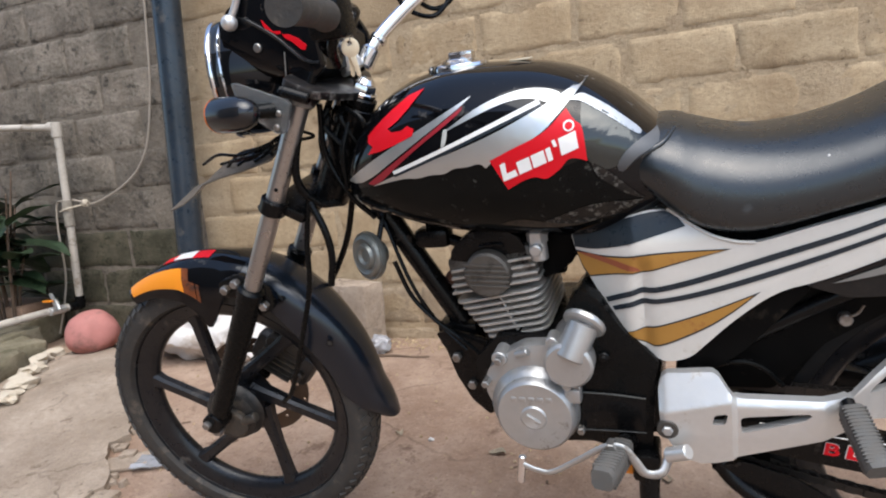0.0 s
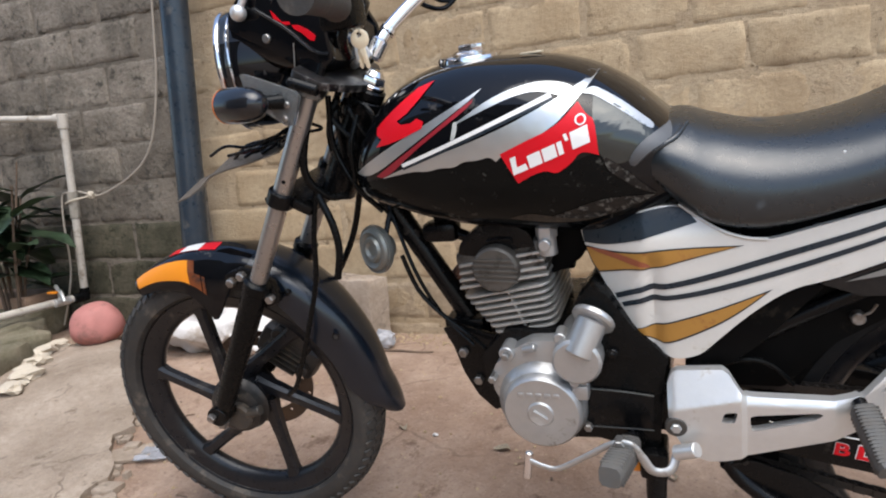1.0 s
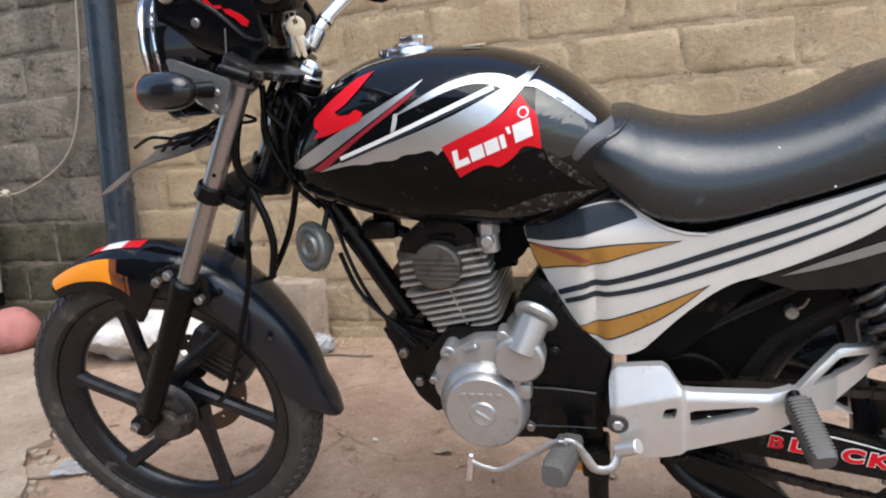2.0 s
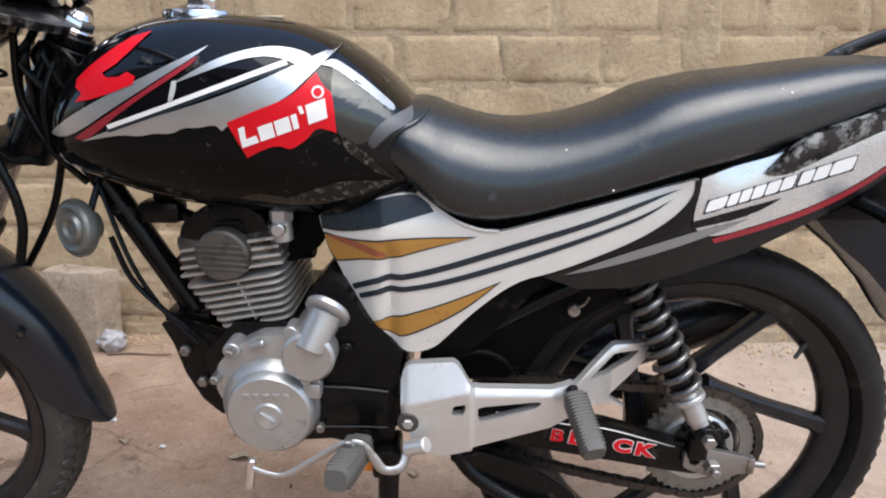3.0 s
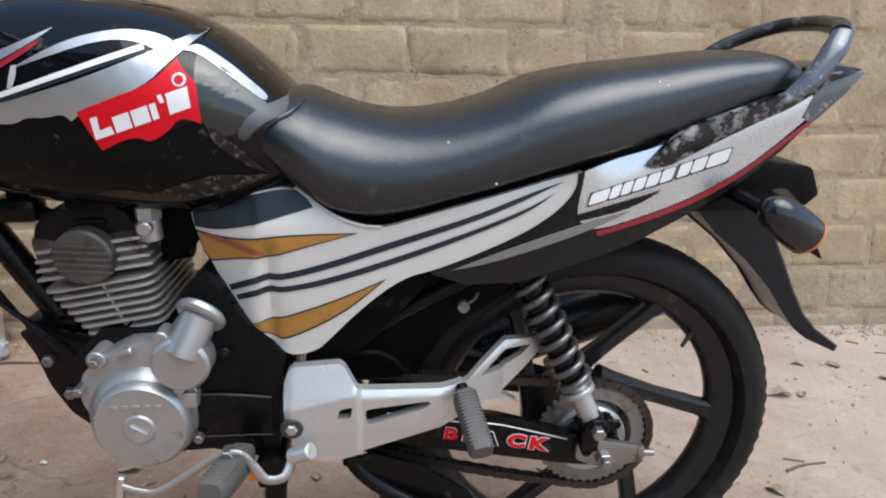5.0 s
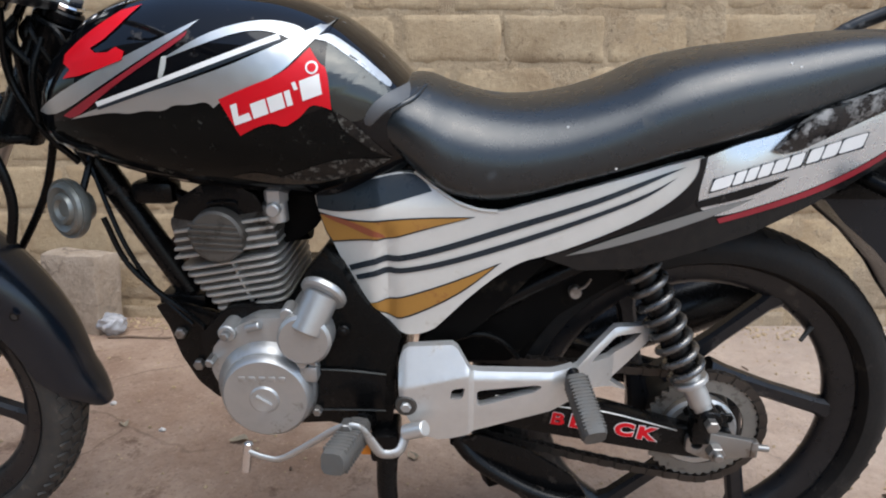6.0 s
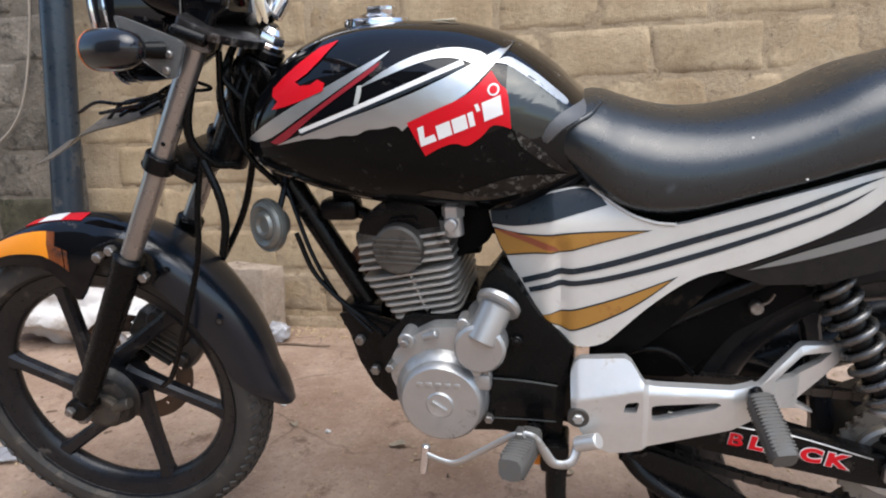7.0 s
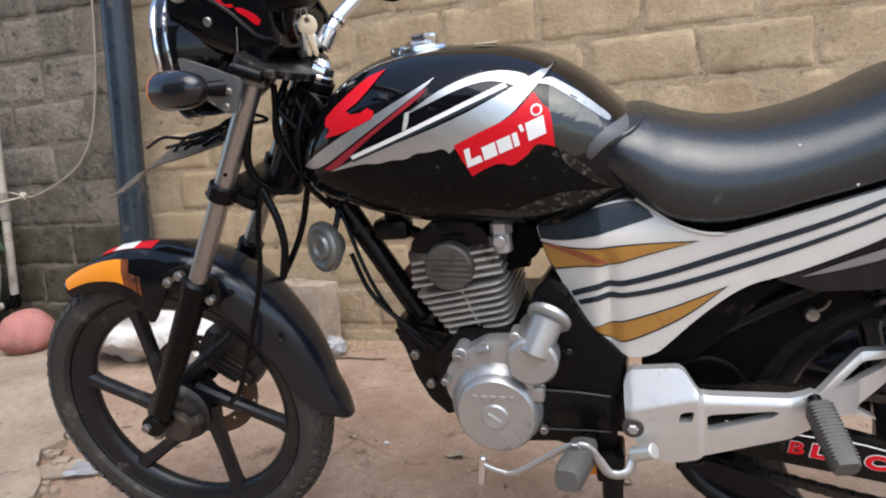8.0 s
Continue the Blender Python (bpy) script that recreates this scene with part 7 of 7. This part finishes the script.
bmesh.ops.translate(bm, verts=[v for v in got["geom"] if isinstance(v, bmesh.types.BMVert)], vec=(0, 0, -0.002))
put(thing("plastic_scrap", bm, clear_film, "crumpled clear plastic scrap on the ground", "litter"), -1.37, 1.32, None, 20)

# white sack behind the front wheel
bm = lump((0.50, 0.30, 0.235), 12, 0.30, 5, 1.6)
for v in bm.verts:
    v.co += 0.016 * noise.noise_vector(v.co * 13) + 0.010 * noise.noise_vector(v.co * 31)
    v.co.z = max(v.co.z, 0)
put(thing("sack", bm, sack_white, "crumpled white plastic sack by the wall", "sack"), -1.80, 2.02, None, 12)
put(thing("sack", lump((0.24, 0.2, 0.13), 31, 0.4, 4, 2.2), sack_white, "small crumpled white plastic sack", "sack"), -1.50, 1.98, None, 0)

# grey block leaning at the wall foot with a plastic bag
put(thing("loose_block", worn_box((0.21, 0.11, 0.255), 21, 0.010, 0.008), concrete, "loose grey concrete block standing at the wall", "block"), -1.185, 2.165, None, -14)
bm = lump((0.09, 0.07, 0.07), 44, 0.24, 4, 2.6)
put(thing("plastic_bag", bm, clear_film, "crumpled clear plastic bag by the block", "bag"), -1.06, 2.10, None, 0)

# dark leafy plant beside the pipe
plant = new("plant")
plant.matrix_basis = pose(-2.88, 2.02, ground_height(-2.88, 2.02), 0, 0, 0)
tagged(plant, "dark green broad-leaved plant by the water pipe", "plant")
grow = random.Random(11)


def leaf_mesh(seed):
    rnd = random.Random(seed)
    verts, faces = [], []
    for i in range(9):
        t = i / 8
        w = 0.36 * math.sin(math.pi * min(1, t * 0.95 + 0.04)) ** 0.8 * (1 - 0.35 * t)
        for k in (-1, -0.5, 0, 0.5, 1):
            verts.append((k * w, t, -0.28 * t * t + 0.10 * abs(k) * w * 2 + 0.03 * math.sin(9 * t + seed) * abs(k)))
    for i in range(8):
        for k in range(4):
            a = i * 5 + k
            faces.append((a, a + 1, a + 6, a + 5))
    me = bpy.data.meshes.new("leaf")
    me.from_pydata(verts, [], faces)
    for p in me.polygons:
        p.use_smooth = True
    me.materials.append(green_leaf)
    return me


leaves = [leaf_mesh(s) for s in range(4)]
for i in range(12):
    a = grow.uniform(0, 6.28)
    tip = Vector((0.16 * math.cos(a) + 0.04, 0.10 * math.sin(a) - 0.02, grow.uniform(0.4, 0.85)))
    part("stem", tube([(0.02 * math.cos(a), 0.02 * math.sin(a), -0.02), (tip.x * 0.5, tip.y * 0.5, tip.z * 0.55), tip], [0.008, 0.006, 0.004], 8), twig_brown, plant)
    for k in range(4):
        f = grow.uniform(0.5, 1.0)
        lf = new("leaf", leaves[grow.randrange(4)])
        lf.parent = plant
        s = grow.uniform(0.17, 0.30)
        lf.matrix_basis = Matrix.Translation((tip.x * f, tip.y * f, tip.z * f)) @ Matrix.Rotation(grow.uniform(0, 6.28), 4, "Z") @ Matrix.Rotation(grow.uniform(-0.4, 0.7), 4, "X") @ Matrix.Diagonal((s * grow.uniform(0.7, 1), s, s, 1))

# litter on the earth
put(thing("stick", tube([(-0.10, 0.0, 0.006), (-0.03, 0.004, 0.007), (0.05, -0.003, 0.006), (0.10, 0.004, 0.006)], 0.004, 8), twig_brown, "thin dry stick lying on the earth", "stick"), -0.95, 2.05)
put(thing("stick", tube([(-0.05, 0.0, 0.004), (0.0, 0.006, 0.005), (0.06, 0.0, 0.004)], 0.003, 8), twig_brown, "thin dry stick lying on the earth", "stick"), 1.0, 1.40, None, 15)
for i, (x, y, s, tr) in enumerate(((1.16, 1.70, 0.085, 78), (1.21, 1.715, 0.05, 120), (1.53, 1.79, 0.065, 80), (1.43, 1.88, 0.06, 30), (1.33, 1.90, 0.05, 60), (0.90, 1.31, 0.06, 20), (-0.72, 1.53, 0.05, 40), (-0.42, 1.48, 0.06, 100), (-0.05, 1.42, 0.05, 10), (0.25, 1.62, 0.05, 130), (1.75, 1.95, 0.07, 45))):
    me = leaf_mesh(30 + i)
    me.materials[0] = dry_leaf
    for v in me.vertices:
        v.co.z = 0.03 + 0.55 * abs(v.co.x) + 0.07 * math.sin(v.co.y * 6 + i) + 0.06 * noise.noise((v.co.x * 9, v.co.y * 9, i))
        v.co.x += 0.12 * math.sin(v.co.y * 3 + i * 1.7)
    ob = tagged(new("dry_leaf", me), "curled dry brown leaf on the earth", "leaf", "dry leaves")
    ob.matrix_basis = pose(x, y, ground_height(x, y) + 0.001, 0, 0, tr) @ Matrix.Diagonal((s * 0.75, s * 0.75, s * 0.8, 1))
grit = random.Random(3)
vs, fs = [], []
for i in range(5200):
    x, y = grit.uniform(-2.2, 2.6), grit.uniform(0.7, 2.26)
    if grit.random() < 0.35:
        y = 2.27 - abs(grit.gauss(0, 0.09))
    r = 0.0016 + 0.0055 * grit.random() ** 4 + (0.0045 * grit.random() if y > 2.15 else 0)
    z = ground_height(x, y) + r * 0.3
    b0 = len(vs)
    for dx, dy, dz in ((1, 0, 0), (0, 1, 0), (-1, 0, 0), (0, -1, 0), (0, 0, 0.8), (0, 0, -0.8)):
        q = grit.uniform(0.6, 1.25) * r
        vs.append((x + dx * q, y + dy * q, z + dz * q))
    fs += [tuple(b0 + k for k in f) for f in ((0, 1, 4), (1, 2, 4), (2, 3, 4), (3, 0, 4), (1, 0, 5), (2, 1, 5), (3, 2, 5), (0, 3, 5))]
me = bpy.data.meshes.new("grit")
me.from_pydata(vs, [], fs)
me.materials.append(tan_block)
tagged(new("grit", me), "pale grit and pebbles scattered on the earth", "gravel", kind="stuff")
vs, fs = [], []
for i in range(80):
    x, y = grit.uniform(-2.0, 2.5), grit.uniform(0.8, 2.24)
    a, n, w = grit.uniform(0, 6.28), 0.004 + 0.02 * grit.random() ** 3, grit.uniform(0.0012, 0.003)
    ux, uy = math.cos(a), math.sin(a)
    z = ground_height(x, y) + 0.001
    b0 = len(vs)
    for p, q in ((-n, -w), (n, -w), (n, w), (-n, w)):
        vs.append((x + ux * p - uy * q, y + uy * p + ux * q, z))
    vs += [(x - ux * n * 0.8, y - uy * n * 0.8, z + w * 1.5), (x + ux * n * 0.8, y + uy * n * 0.8, z + w * 1.5)]
    fs += [tuple(b0 + k for k in f) for f in ((0, 1, 5, 4), (2, 3, 4, 5), (1, 2, 5), (3, 0, 4))]
me = bpy.data.meshes.new("debris")
me.from_pydata(vs, [], fs)
me.materials.append(twig_brown)
tagged(new("debris", me), "dark bits of straw and bark on the earth", "debris", kind="stuff")
# pale crumbs
for i, (x, y) in enumerate(((-0.632, 1.516), (-0.80, 1.62), (-0.35, 1.55), (-0.95, 1.75), (-0.15, 1.7), (-1.1, 1.5))):
    put(thing("pebble", lump((0.016, 0.012, 0.009), i + 60, 0.5, 2, 1.8), sack_white, "small white pebble on the earth", "pebble", "white pebbles"), x, y, ground_height(x, y) - 0.001)

# torn notice on the wall
bm = sliced(flat_shape([[(1.725, 1.295), (1.715, 1.62), (2.10, 1.62), (2.08, 1.30), (1.97, 1.235), (1.893, 1.147), (1.82, 1.205)]]), 0.04)
got = bmesh.ops.extrude_face_region(bm, geom=bm.faces[:])
bmesh.ops.translate(bm, verts=[v for v in got["geom"] if isinstance(v, bmesh.types.BMVert)], vec=(0, 0.0012, 0))
for v in bm.verts:
    v.co.y += WALL_Y - 0.012 + 0.006 * noise.noise((v.co.x * 7, v.co.z * 7, 0))
notice = thing("paper_notice", bm, paper, "torn pale paper sheet stuck on the wall", "paper")
part("print_bar", slab([[(1.80, 1.262), (1.90, 1.264), (1.90, 1.258), (1.80, 1.256)]], WALL_Y - 0.0185, WALL_Y - 0.017), stone_grey, notice)

# unseen plain wall added behind the camera to block low sky light on the left
sky_blocker = part("wall_south", box(-7.0, -1.0, -2.3, -2.1, -0.1, 3.9), plaster, smooth=False)
tagged(sky_blocker, "unseen plain plastered wall added to block low sky light", "wall", kind="structure")


lay_blocks()
